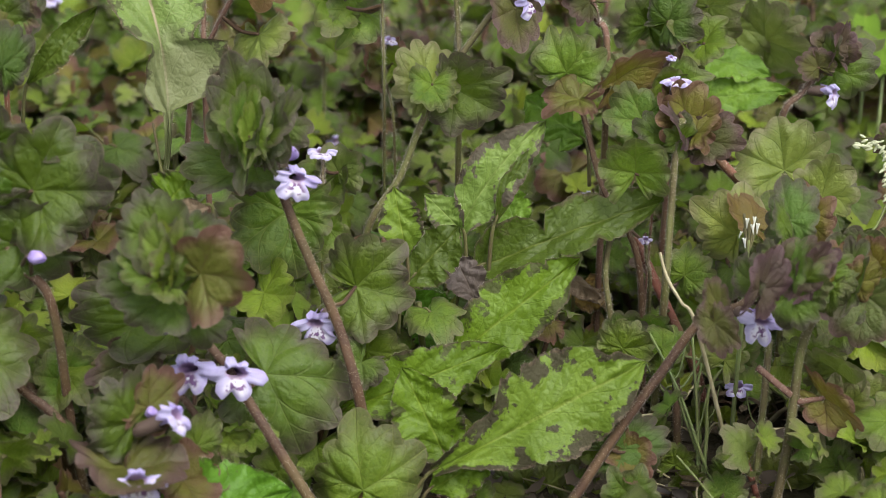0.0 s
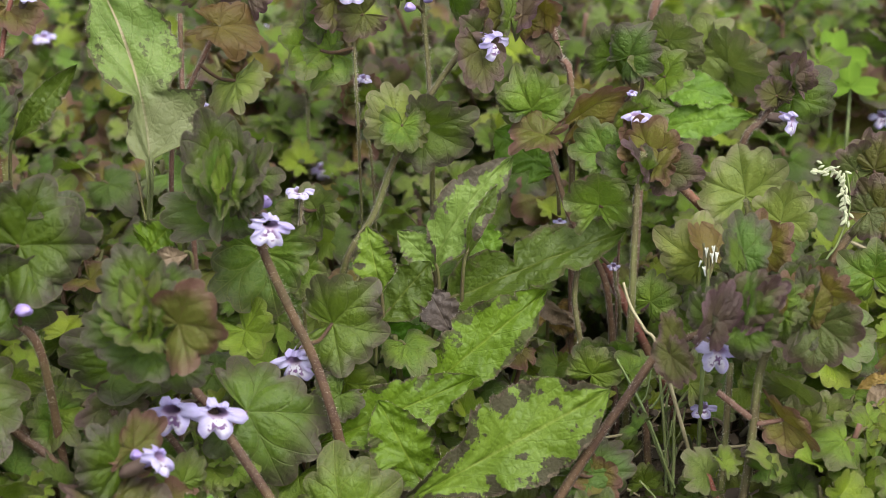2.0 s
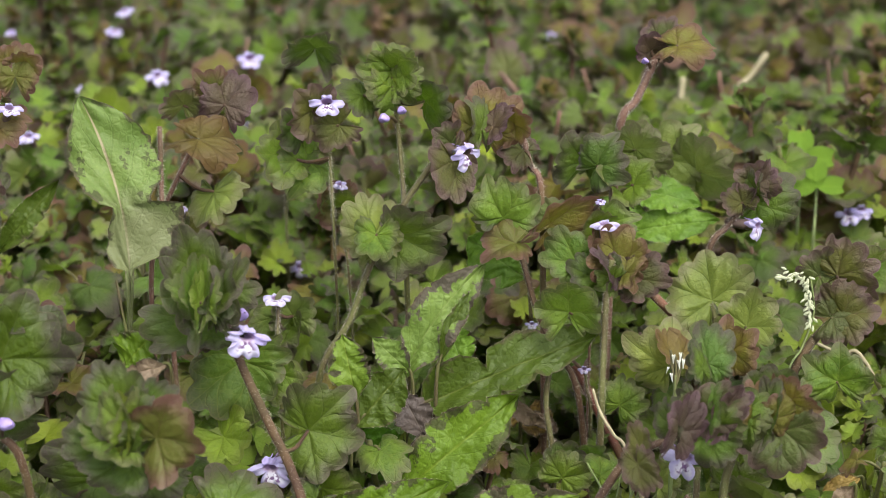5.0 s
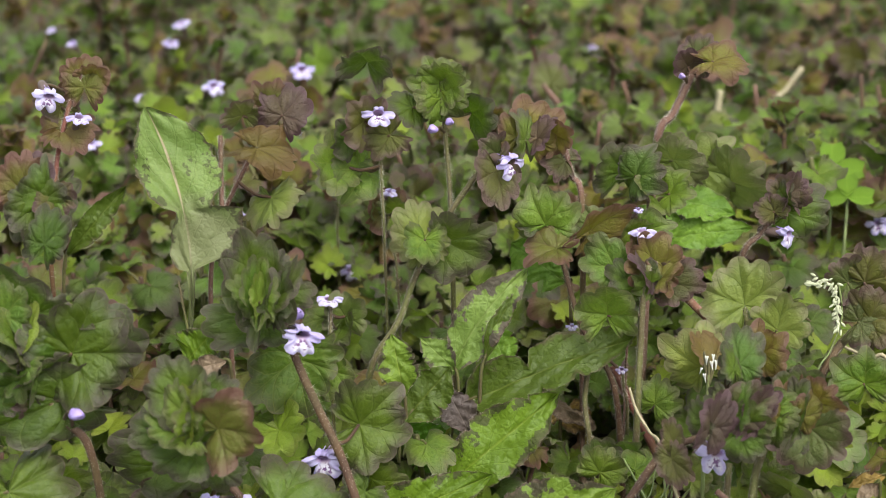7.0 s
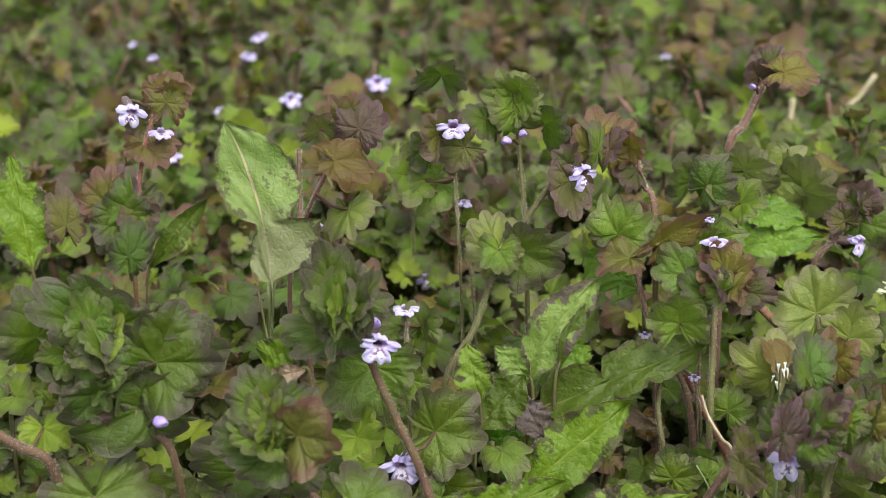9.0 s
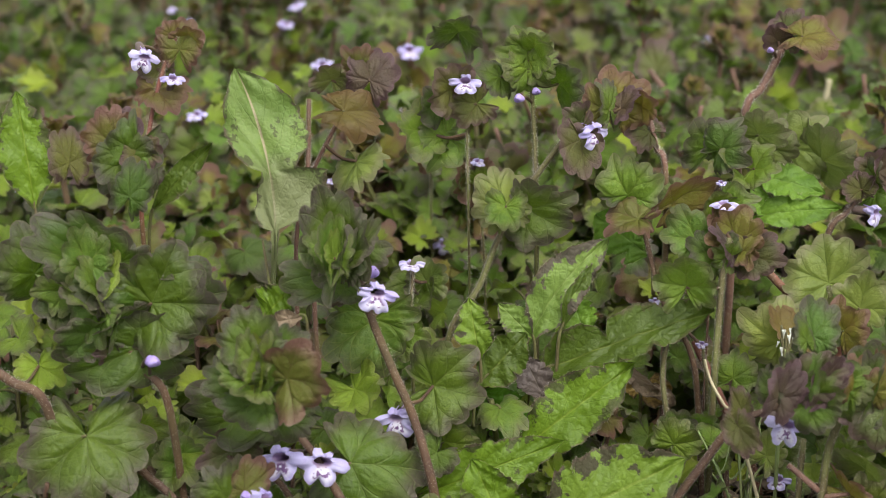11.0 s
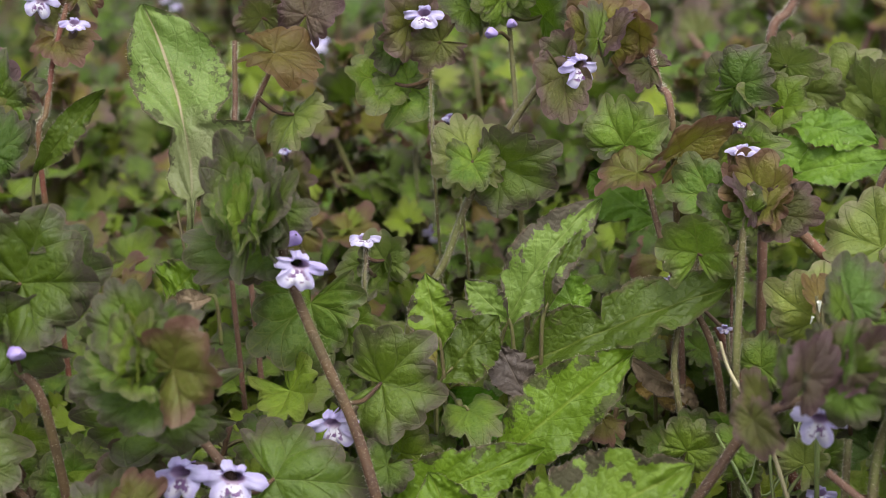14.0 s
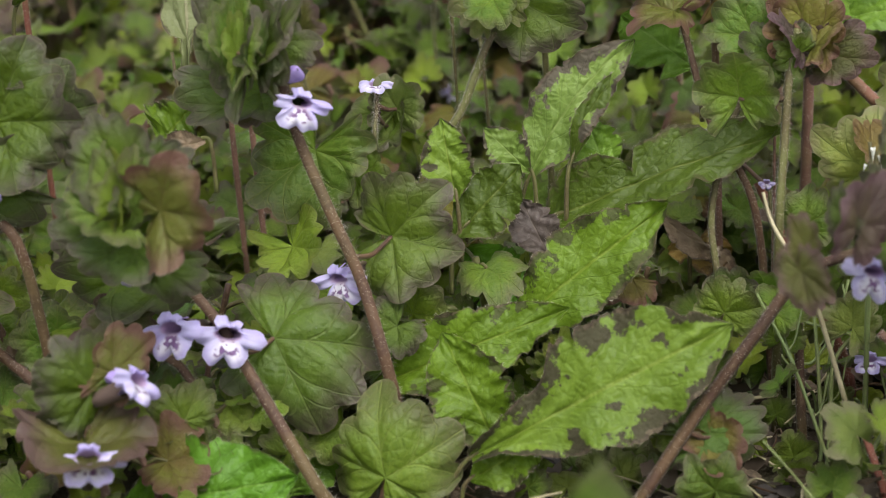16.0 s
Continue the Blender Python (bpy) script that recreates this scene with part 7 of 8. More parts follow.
plant = cress_stalk("cress tip with tiny white flowers and dark pods")
cress_stem(plant, [(0.0808, 0.0085, 0.0511), (0.0815, 0.0122, 0.0612), (0.0819, 0.0148, 0.0684)], 0.00061, 0.00046, stem_fine)
pod(plant, [(0.0820, 0.0137, 0.0655), (0.0813, 0.0147, 0.0684), (0.0806, 0.0159, 0.0715)], 0.00034, 0.00040, pod_dark, rooted=False)
cress_flower(plant, (0.0813, 0.0158, 0.0714), (-0.15, -0.63, 0.76), (-0.02, 0.34, 0.94), 0.0025)
pod(plant, [(0.0820, 0.0137, 0.0655), (0.0826, 0.0148, 0.0684), (0.0831, 0.0160, 0.0718)], 0.00034, 0.00040, pod_dark, rooted=False)
cress_flower(plant, (0.0834, 0.0160, 0.0718), (-0.16, -0.63, 0.76), (-0.02, 0.34, 0.94), 0.0025)
pod(plant, [(0.0820, 0.0137, 0.0655), (0.0821, 0.0148, 0.0684), (0.0821, 0.0165, 0.0734)], 0.00034, 0.00040, pod_dark, rooted=False)
cress_flower(plant, (0.0792, 0.0149, 0.0689), (-0.15, -0.63, 0.76), (-0.02, 0.34, 0.94), 0.0025)
pod(plant, [(0.0820, 0.0137, 0.0655), (0.0813, 0.0147, 0.0684), (0.0806, 0.0172, 0.0752)], 0.00034, 0.00040, pod_dark, rooted=False)
cress_flower(plant, (0.0841, 0.0153, 0.0700), (-0.16, -0.63, 0.76), (-0.02, 0.34, 0.94), 0.0025)
pod(plant, [(0.0820, 0.0137, 0.0655), (0.0820, 0.0148, 0.0684), (0.0819, 0.0163, 0.0728)], 0.00034, 0.00040, pod_dark, rooted=False)
cress_flower(plant, (0.0832, 0.0152, 0.0697), (-0.16, -0.63, 0.76), (-0.02, 0.34, 0.94), 0.0025)
pod(plant, [(0.0820, 0.0137, 0.0655), (0.0831, 0.0148, 0.0685), (0.0842, 0.0168, 0.0741)], 0.00034, 0.00040, pod_dark, rooted=False)
cress_flower(plant, (0.0810, 0.0140, 0.0664), (-0.15, -0.62, 0.77), (-0.02, 0.34, 0.94), 0.0025)

plant = cress_stalk("cress tip with tiny white flowers and dark pods")
cress_stem(plant, [(0.1110, -0.0298, -0.0038), (0.1117, -0.0263, 0.0059), (0.1121, -0.0238, 0.0129)], 0.00059, 0.00044, stem_fine)
pod(plant, [(0.1122, -0.0248, 0.0101), (0.1110, -0.0238, 0.0129), (0.1097, -0.0222, 0.0174)], 0.00034, 0.00040, pod_dark, rooted=False)
cress_flower(plant, (0.1122, -0.0237, 0.0132), (-0.20, -0.54, 0.82), (-0.02, 0.34, 0.94), 0.0024)
pod(plant, [(0.1122, -0.0248, 0.0101), (0.1124, -0.0238, 0.0129), (0.1126, -0.0216, 0.0190)], 0.00034, 0.00040, pod_dark, rooted=False)
cress_flower(plant, (0.1114, -0.0243, 0.0116), (-0.20, -0.54, 0.82), (-0.02, 0.34, 0.94), 0.0024)
pod(plant, [(0.1122, -0.0248, 0.0101), (0.1138, -0.0238, 0.0129), (0.1153, -0.0222, 0.0174)], 0.00034, 0.00040, pod_dark, rooted=False)
cress_flower(plant, (0.1157, -0.0233, 0.0143), (-0.21, -0.54, 0.82), (-0.02, 0.34, 0.94), 0.0024)
pod(plant, [(0.1122, -0.0248, 0.0101), (0.1110, -0.0238, 0.0129), (0.1097, -0.0216, 0.0190)], 0.00034, 0.00040, pod_dark, rooted=False)
cress_flower(plant, (0.1116, -0.0235, 0.0138), (-0.20, -0.54, 0.82), (-0.02, 0.34, 0.94), 0.0024)
pod(plant, [(0.1122, -0.0248, 0.0101), (0.1131, -0.0238, 0.0129), (0.1140, -0.0223, 0.0172)], 0.00034, 0.00040, pod_dark, rooted=False)
cress_flower(plant, (0.1148, -0.0236, 0.0135), (-0.20, -0.54, 0.82), (-0.02, 0.34, 0.94), 0.0024)
pod(plant, [(0.1122, -0.0248, 0.0101), (0.1133, -0.0238, 0.0129), (0.1144, -0.0214, 0.0196)], 0.00034, 0.00040, pod_dark, rooted=False)
cress_flower(plant, (0.1138, -0.0245, 0.0110), (-0.20, -0.54, 0.82), (-0.02, 0.34, 0.94), 0.0024)

plant = grass_head("green grass stem with a pale flowering head")
cress_stem(plant, [(0.1181, 0.0368, 0.0542), (0.1235, 0.0410, 0.0661), (0.1271, 0.0446, 0.0762), (0.1260, 0.0480, 0.0865)], 0.00036, 0.00027, stem_fine)
spikelet(plant, (0.1254, 0.0476, 0.0863), (-0.18, -0.92, 0.33), (0.65, -0.22, -0.72), 0.0016)
spikelet(plant, (0.1250, 0.0471, 0.0861), (-0.18, -0.92, 0.33), (0.31, -0.30, -0.90), 0.0016)
spikelet(plant, (0.1236, 0.0469, 0.0858), (-0.18, -0.92, 0.34), (0.71, -0.20, -0.68), 0.0011)
spikelet(plant, (0.1241, 0.0473, 0.0853), (-0.18, -0.92, 0.34), (-0.25, -0.32, -0.91), 0.0014)
spikelet(plant, (0.1250, 0.0471, 0.0850), (-0.18, -0.92, 0.34), (-0.66, -0.26, -0.70), 0.0012)
spikelet(plant, (0.1248, 0.0461, 0.0850), (-0.18, -0.92, 0.34), (0.09, -0.32, -0.94), 0.0013)
spikelet(plant, (0.1254, 0.0472, 0.0843), (-0.18, -0.92, 0.34), (-0.69, -0.26, -0.68), 0.0016)
spikelet(plant, (0.1246, 0.0471, 0.0839), (-0.18, -0.92, 0.34), (0.63, -0.23, -0.75), 0.0012)
spikelet(plant, (0.1249, 0.0461, 0.0839), (-0.18, -0.92, 0.34), (-0.01, -0.32, -0.95), 0.0017)
spikelet(plant, (0.1255, 0.0457, 0.0838), (-0.18, -0.92, 0.34), (-0.62, -0.27, -0.74), 0.0017)
spikelet(plant, (0.1251, 0.0450, 0.0836), (-0.18, -0.92, 0.34), (-0.51, -0.29, -0.81), 0.0015)
spikelet(plant, (0.1243, 0.0464, 0.0828), (-0.18, -0.92, 0.34), (0.64, -0.23, -0.73), 0.0015)
spikelet(plant, (0.1256, 0.0455, 0.0828), (-0.18, -0.92, 0.34), (-0.54, -0.29, -0.79), 0.0012)
spikelet(plant, (0.1248, 0.0448, 0.0826), (-0.18, -0.92, 0.34), (0.02, -0.32, -0.95), 0.0016)
spikelet(plant, (0.1247, 0.0457, 0.0819), (-0.18, -0.92, 0.34), (-0.47, -0.30, -0.83), 0.0014)
spikelet(plant, (0.1244, 0.0462, 0.0814), (-0.18, -0.92, 0.34), (0.10, -0.32, -0.94), 0.0013)
spikelet(plant, (0.1249, 0.0449, 0.0816), (-0.18, -0.92, 0.34), (-0.25, -0.32, -0.91), 0.0011)
spikelet(plant, (0.1254, 0.0446, 0.0813), (-0.18, -0.92, 0.34), (-0.43, -0.30, -0.85), 0.0013)
spikelet(plant, (0.1263, 0.0456, 0.0806), (-0.18, -0.92, 0.34), (0.68, -0.21, -0.70), 0.0013)
spikelet(plant, (0.1247, 0.0444, 0.0807), (-0.18, -0.92, 0.34), (-0.56, -0.29, -0.78), 0.0014)
spikelet(plant, (0.1257, 0.0444, 0.0803), (-0.18, -0.92, 0.34), (0.30, -0.30, -0.91), 0.0014)
spikelet(plant, (0.1254, 0.0442, 0.0800), (-0.18, -0.92, 0.35), (0.47, -0.27, -0.84), 0.0016)
spikelet(plant, (0.1262, 0.0450, 0.0794), (-0.18, -0.92, 0.35), (-0.58, -0.28, -0.77), 0.0014)
spikelet(plant, (0.1246, 0.0439, 0.0794), (-0.18, -0.92, 0.35), (-0.21, -0.32, -0.92), 0.0013)
spikelet(plant, (0.1243, 0.0443, 0.0789), (-0.18, -0.92, 0.35), (-0.15, -0.32, -0.93), 0.0018)
spikelet(plant, (0.1264, 0.0452, 0.0782), (-0.18, -0.92, 0.35), (0.74, -0.19, -0.64), 0.0011)
spikelet(plant, (0.1256, 0.0442, 0.0783), (-0.18, -0.92, 0.35), (0.69, -0.21, -0.69), 0.0012)
spikelet(plant, (0.1253, 0.0435, 0.0782), (-0.18, -0.92, 0.35), (0.49, -0.26, -0.83), 0.0014)
spikelet(plant, (0.1253, 0.0434, 0.0778), (-0.18, -0.92, 0.35), (-0.47, -0.30, -0.83), 0.0014)
spikelet(plant, (0.1256, 0.0438, 0.0773), (-0.18, -0.92, 0.35), (-0.65, -0.26, -0.71), 0.0012)
spikelet(plant, (0.1254, 0.0443, 0.0768), (-0.18, -0.92, 0.35), (0.37, -0.29, -0.88), 0.0014)
spikelet(plant, (0.1259, 0.0442, 0.0765), (-0.18, -0.92, 0.35), (-0.23, -0.32, -0.92), 0.0013)
spikelet(plant, (0.1262, 0.0435, 0.0764), (-0.18, -0.92, 0.35), (-0.76, -0.23, -0.60), 0.0018)
spikelet(plant, (0.1257, 0.0443, 0.0757), (-0.18, -0.92, 0.35), (0.36, -0.29, -0.89), 0.0012)
spikelet(plant, (0.1264, 0.0440, 0.0755), (-0.18, -0.92, 0.35), (-0.42, -0.31, -0.85), 0.0013)
spikelet(plant, (0.1259, 0.0433, 0.0754), (-0.18, -0.92, 0.35), (0.75, -0.19, -0.64), 0.0017)
spikelet(plant, (0.1258, 0.0440, 0.0748), (-0.18, -0.92, 0.35), (0.76, -0.18, -0.62), 0.0011)
spikelet(plant, (0.1257, 0.0436, 0.0746), (-0.18, -0.92, 0.35), (0.25, -0.30, -0.92), 0.0018)
spikelet(plant, (0.1263, 0.0429, 0.0745), (-0.18, -0.92, 0.35), (0.44, -0.27, -0.86), 0.0015)
spikelet(plant, (0.1259, 0.0436, 0.0738), (-0.18, -0.92, 0.36), (-0.55, -0.29, -0.78), 0.0013)
spikelet(plant, (0.1251, 0.0422, 0.0740), (-0.18, -0.92, 0.36), (-0.30, -0.32, -0.90), 0.0014)
spikelet(plant, (0.1255, 0.0430, 0.0734), (-0.18, -0.92, 0.36), (0.28, -0.30, -0.91), 0.0014)
spikelet(plant, (0.1260, 0.0419, 0.0734), (-0.18, -0.92, 0.36), (-0.44, -0.30, -0.84), 0.0018)
spikelet(plant, (0.1262, 0.0432, 0.0725), (-0.18, -0.92, 0.36), (-0.41, -0.31, -0.86), 0.0015)
spikelet(plant, (0.1243, 0.0467, 0.0869), (-0.18, -0.93, 0.33), (-0.77, -0.23, -0.59), 0.0016)
spikelet(plant, (0.1238, 0.0465, 0.0881), (-0.18, -0.93, 0.33), (-0.98, -0.09, -0.17), 0.0011)
spikelet(plant, (0.1236, 0.0468, 0.0860), (-0.18, -0.92, 0.34), (-0.98, 0.03, 0.18), 0.0014)
spikelet(plant, (0.1234, 0.0479, 0.0864), (-0.18, -0.93, 0.33), (-0.99, -0.08, -0.13), 0.0017)
spikelet(plant, (0.1227, 0.0465, 0.0881), (-0.18, -0.93, 0.33), (-0.78, -0.23, -0.58), 0.0013)
spikelet(plant, (0.1223, 0.0461, 0.0868), (-0.18, -0.93, 0.33), (-0.98, 0.03, 0.21), 0.0017)
spikelet(plant, (0.1220, 0.0468, 0.0879), (-0.18, -0.93, 0.33), (-0.99, -0.08, -0.11), 0.0013)
spikelet(plant, (0.1215, 0.0463, 0.0873), (-0.18, -0.93, 0.33), (-0.68, -0.26, -0.68), 0.0015)
spikelet(plant, (0.1213, 0.0474, 0.0876), (-0.18, -0.93, 0.33), (-0.88, -0.18, -0.44), 0.0014)
spikelet(plant, (0.1209, 0.0472, 0.0871), (-0.17, -0.93, 0.33), (-0.76, -0.23, -0.61), 0.0013)
spikelet(plant, (0.1204, 0.0463, 0.0865), (-0.17, -0.93, 0.33), (-0.96, -0.12, -0.24), 0.0016)
spikelet(plant, (0.1199, 0.0458, 0.0867), (-0.17, -0.93, 0.33), (-0.98, -0.09, -0.17), 0.0011)
spikelet(plant, (0.1196, 0.0466, 0.0873), (-0.17, -0.93, 0.33), (-0.92, -0.15, -0.35), 0.0014)
spikelet(plant, (0.1194, 0.0483, 0.0882), (-0.17, -0.93, 0.33), (-0.95, -0.13, -0.29), 0.0015)
spikelet(plant, (0.1188, 0.0465, 0.0869), (-0.17, -0.93, 0.33), (-1.00, -0.04, -0.01), 0.0011)
spikelet(plant, (0.1183, 0.0460, 0.0874), (-0.17, -0.93, 0.33), (-0.96, -0.12, -0.26), 0.0015)
spikelet(plant, (0.1182, 0.0482, 0.0882), (-0.17, -0.93, 0.33), (-0.99, 0.02, 0.16), 0.0014)
spikelet(plant, (0.1176, 0.0460, 0.0868), (-0.17, -0.93, 0.33), (-1.00, -0.03, 0.02), 0.0016)
spikelet(plant, (0.1174, 0.0475, 0.0860), (-0.17, -0.93, 0.34), (-0.88, 0.12, 0.45), 0.0017)
spikelet(plant, (0.1169, 0.0465, 0.0864), (-0.17, -0.93, 0.34), (-0.88, 0.13, 0.47), 0.0016)

plant = clover("bright green three-part clover leaf")
cress_stem(plant, [(0.1439, 0.1629, 0.0658), (0.1450, 0.1671, 0.0780), (0.1456, 0.1706, 0.0883)], 0.00065, 0.00043, stem_fine)
leaflet(plant, (0.1454, 0.1696, 0.0885), (-0.07, -0.66, 0.75), (-1.00, -0.06, -0.07), 0.0117)
leaflet(plant, (0.1454, 0.1696, 0.0885), (-0.07, -0.66, 0.75), (0.00, 0.32, 0.95), 0.0117)
leaflet(plant, (0.1454, 0.1696, 0.0885), (-0.07, -0.66, 0.75), (0.98, -0.02, -0.18), 0.0117)

plant = clover("bright green three-part clover leaf")
cress_stem(plant, [(0.1474, 0.1502, 0.0592), (0.1484, 0.1543, 0.0712), (0.1491, 0.1578, 0.0813)], 0.00064, 0.00043, stem_fine)
leaflet(plant, (0.1489, 0.1568, 0.0816), (-0.08, -0.65, 0.75), (-1.00, -0.06, -0.07), 0.0098)
leaflet(plant, (0.1489, 0.1568, 0.0816), (-0.08, -0.65, 0.75), (0.00, 0.32, 0.95), 0.0098)
leaflet(plant, (0.1489, 0.1568, 0.0816), (-0.08, -0.65, 0.75), (0.98, -0.02, -0.18), 0.0098)

plant = clover("bright green three-part clover leaf")
cress_stem(plant, [(0.0996, 0.3833, 0.0350), (0.1010, 0.3888, 0.0512), (0.1019, 0.3935, 0.0647)], 0.00086, 0.00057, stem_fine)
leaflet(plant, (0.1018, 0.3925, 0.0650), (0.01, -0.69, 0.72), (-1.00, -0.06, -0.07), 0.0114)
leaflet(plant, (0.1018, 0.3925, 0.0650), (0.01, -0.69, 0.72), (0.00, 0.32, 0.95), 0.0114)
leaflet(plant, (0.1018, 0.3925, 0.0650), (0.01, -0.69, 0.72), (0.98, -0.02, -0.18), 0.0114)

plant = dead_leaf("crumpled tan dead leaf lying on the soil")
broad_leaf(plant, (0.0316, 0.0573, 0.0449), (0.0466, 0.0577, 0.0353), (-0.03, -1.00, -0.09), 0.0064, blade_dry, PROFILE_PLAIN, bend=0.30, curl=0.60)

plant = dead_leaf("curled dry brown leaf on the soil")
broad_leaf(plant, (0.0396, 0.0600, 0.0366), (0.0485, 0.0596, 0.0287), (0.44, -0.73, 0.53), 0.0056, blade_dry, PROFILE_PLAIN, bend=0.40, curl=0.70)

plant = dead_leaf("yellowed dead leaf lying under the shoots")
broad_leaf(plant, (0.0324, 0.0635, 0.0336), (0.0486, 0.0662, 0.0340), (0.16, -0.97, 0.19), 0.0124, blade_yellow, PROFILE_LOBED, bend=0.30, curl=0.50)

plant = dead_leaf("yellow-tan dead leaf beside a stem")
broad_leaf(plant, (0.1346, 0.0110, 0.0338), (0.1280, 0.0088, 0.0278), (-0.15, -0.86, 0.49), 0.0059, blade_dry, PROFILE_PLAIN, bend=0.30, curl=0.50)

plant = ground_ivy("round-lobed light green seedling leaves low over dark soil")
leaf(plant, (0.0494, -0.0241, 0.0105), (0.12, -0.26, 0.96), (-0.04, -0.96, -0.26), 0.0161, leaf_green)
leaf(plant, (0.0555, 0.0746, 0.0121), (0.06, -0.35, 0.94), (-0.02, -0.94, -0.35), 0.0192, leaf_green)
leaf(plant, (0.0837, 0.0643, 0.0122), (0.10, -0.34, 0.94), (-0.13, -0.94, -0.32), 0.0186, leaf_young)
leaf(plant, (0.0417, 0.0284, 0.0123), (0.05, -0.33, 0.94), (0.04, -0.94, -0.34), 0.0189, leaf_green)
leaf(plant, (0.0284, -0.0110, 0.0064), (0.20, -0.07, 0.98), (-0.00, -1.00, -0.07), 0.0105, leaf_pale)
leaf(plant, (0.0373, -0.0125, 0.0064), (0.05, -0.06, 1.00), (0.06, -1.00, -0.06), 0.0094, leaf_green)
leaf(plant, (0.0669, -0.0070, 0.0064), (0.01, -0.18, 0.98), (-0.00, -0.98, -0.18), 0.0118, leaf_green)
leaf(plant, (0.0677, 0.0438, 0.0102), (0.23, -0.14, 0.96), (-0.14, -0.98, -0.11), 0.0124, leaf_young)
leaf(plant, (0.0769, -0.0057, 0.0084), (0.23, -0.06, 0.97), (-0.15, -0.99, -0.02), 0.0103, leaf_green)
leaf(plant, (0.0328, 0.0021, 0.0083), (0.18, -0.13, 0.98), (-0.01, -0.99, -0.13), 0.0115, leaf_pale)
leaf(plant, (0.0610, 0.0246, 0.0063), (0.15, -0.00, 0.99), (-0.05, -1.00, 0.01), 0.0093, leaf_green)
leaf(plant, (0.0577, 0.0479, 0.0082), (-0.03, -0.26, 0.96), (0.05, -0.96, -0.26), 0.0147, leaf_dark)
leaf(plant, (0.0170, -0.0176, 0.0064), (0.17, -0.11, 0.98), (0.04, -0.99, -0.12), 0.0111, leaf_pale)
leaf(plant, (0.0222, -0.0087, 0.0064), (0.08, -0.09, 0.99), (0.09, -0.99, -0.09), 0.0101, leaf_pale)
leaf(plant, (0.0091, -0.0224, 0.0084), (0.28, 0.01, 0.96), (0.02, -1.00, 0.00), 0.0098, leaf_green)
leaf(plant, (0.0549, 0.0132, 0.0043), (0.10, -0.09, 0.99), (-0.02, -1.00, -0.09), 0.0104, leaf_young)
leaf(plant, (0.0740, 0.0283, 0.0083), (0.27, 0.07, 0.96), (-0.11, -0.99, 0.10), 0.0093, leaf_green)
leaf(plant, (0.0826, 0.0335, 0.0063), (0.00, 0.11, 0.99), (-0.04, -0.99, 0.11), 0.0081, leaf_young)
leaf(plant, (0.0684, 0.1037, 0.0120), (0.01, -0.25, 0.97), (-0.01, -0.97, -0.25), 0.0140, leaf_green)
leaf(plant, (0.0310, 0.1074, 0.0099), (0.22, -0.14, 0.97), (-0.03, -0.99, -0.13), 0.0127, leaf_green)

plant = ground_ivy("reddish stem base rising from the litter")
stem(plant, [(0.0857, -0.0137, 0.0021), (0.0824, -0.0110, 0.0120), (0.0783, -0.0082, 0.0225)], 0.00109, 0.00097, stem_red)

plant = ground_ivy("brown hairy stem standing in the litter")
stem(plant, [(0.0671, 0.0168, 0.0023), (0.0664, 0.0210, 0.0147), (0.0657, 0.0264, 0.0308)], 0.00144, 0.00118, stem_brown)

plant = dead_leaf("yellow dead leaf lying on the soil")
broad_leaf(plant, (0.0491, 0.1301, 0.0077), (0.0329, 0.1285, 0.0135), (0.19, -0.94, 0.28), 0.0076, blade_yellow, PROFILE_PLAIN, bend=0.20, curl=0.30)

plant = dead_leaf("pale tan shrivelled leaf on the soil")
broad_leaf(plant, (0.0460, 0.0640, 0.0142), (0.0503, 0.0623, 0.0065), (0.10, -0.96, 0.27), 0.0064, blade_dry, PROFILE_LOBED, bend=0.30, curl=0.40)

plant = dead_leaf("brown curled dead leaf under the shoots")
broad_leaf(plant, (0.0299, 0.1239, 0.0090), (0.0404, 0.1252, 0.0061), (0.20, -0.93, 0.30), 0.0066, blade_dry, PROFILE_PLAIN, bend=0.30, curl=0.40)

plant = dead_leaf("yellow dying leaf behind a red stem")
broad_leaf(plant, (0.1387, 0.0201, 0.0320), (0.1271, 0.0186, 0.0287), (-0.02, -0.88, 0.48), 0.0066, blade_yellow, PROFILE_PLAIN, bend=0.10, curl=0.20)

plant = cress_stalk("slender green cress stem among the litter")
cress_stem(plant, [(0.0696, 0.0348, 0.0073), (0.0609, 0.0367, 0.0180), (0.0533, 0.0405, 0.0338)], 0.00043, 0.00033, stem_fine)

plant = cress_stalk("slender green cress stem among the litter")
cress_stem(plant, [(0.0725, 0.0094, 0.0032), (0.0670, 0.0133, 0.0180), (0.0615, 0.0173, 0.0328)], 0.00041, 0.00031, stem_fine)

plant = cress_stalk("slender green cress stem among the litter")
cress_stem(plant, [(0.0743, 0.0225, 0.0042), (0.0728, 0.0270, 0.0180), (0.0771, 0.0346, 0.0371)], 0.00042, 0.00032, stem_fine)

plant = cress_stalk("slender green cress stem among the litter")
cress_stem(plant, [(0.0697, -0.0363, 0.0136), (0.0674, -0.0353, 0.0180), (0.0595, -0.0339, 0.0270)], 0.00036, 0.00027, stem_fine)

plant = cress_stalk("slender green cress stem among the litter")
cress_stem(plant, [(0.0642, 0.0287, 0.0170), (0.0694, 0.0302, 0.0180), (0.0758, 0.0350, 0.0277)], 0.00043, 0.00032, stem_fine)

plant = dry_straw("short pale straw lying on the soil")
straw(plant, [(0.0740, 0.0293, 0.0185), (0.0735, 0.0249, 0.0060), (0.0739, 0.0224, -0.0015)], 0.00040, 0.00026, stem_straw, rooted=False)

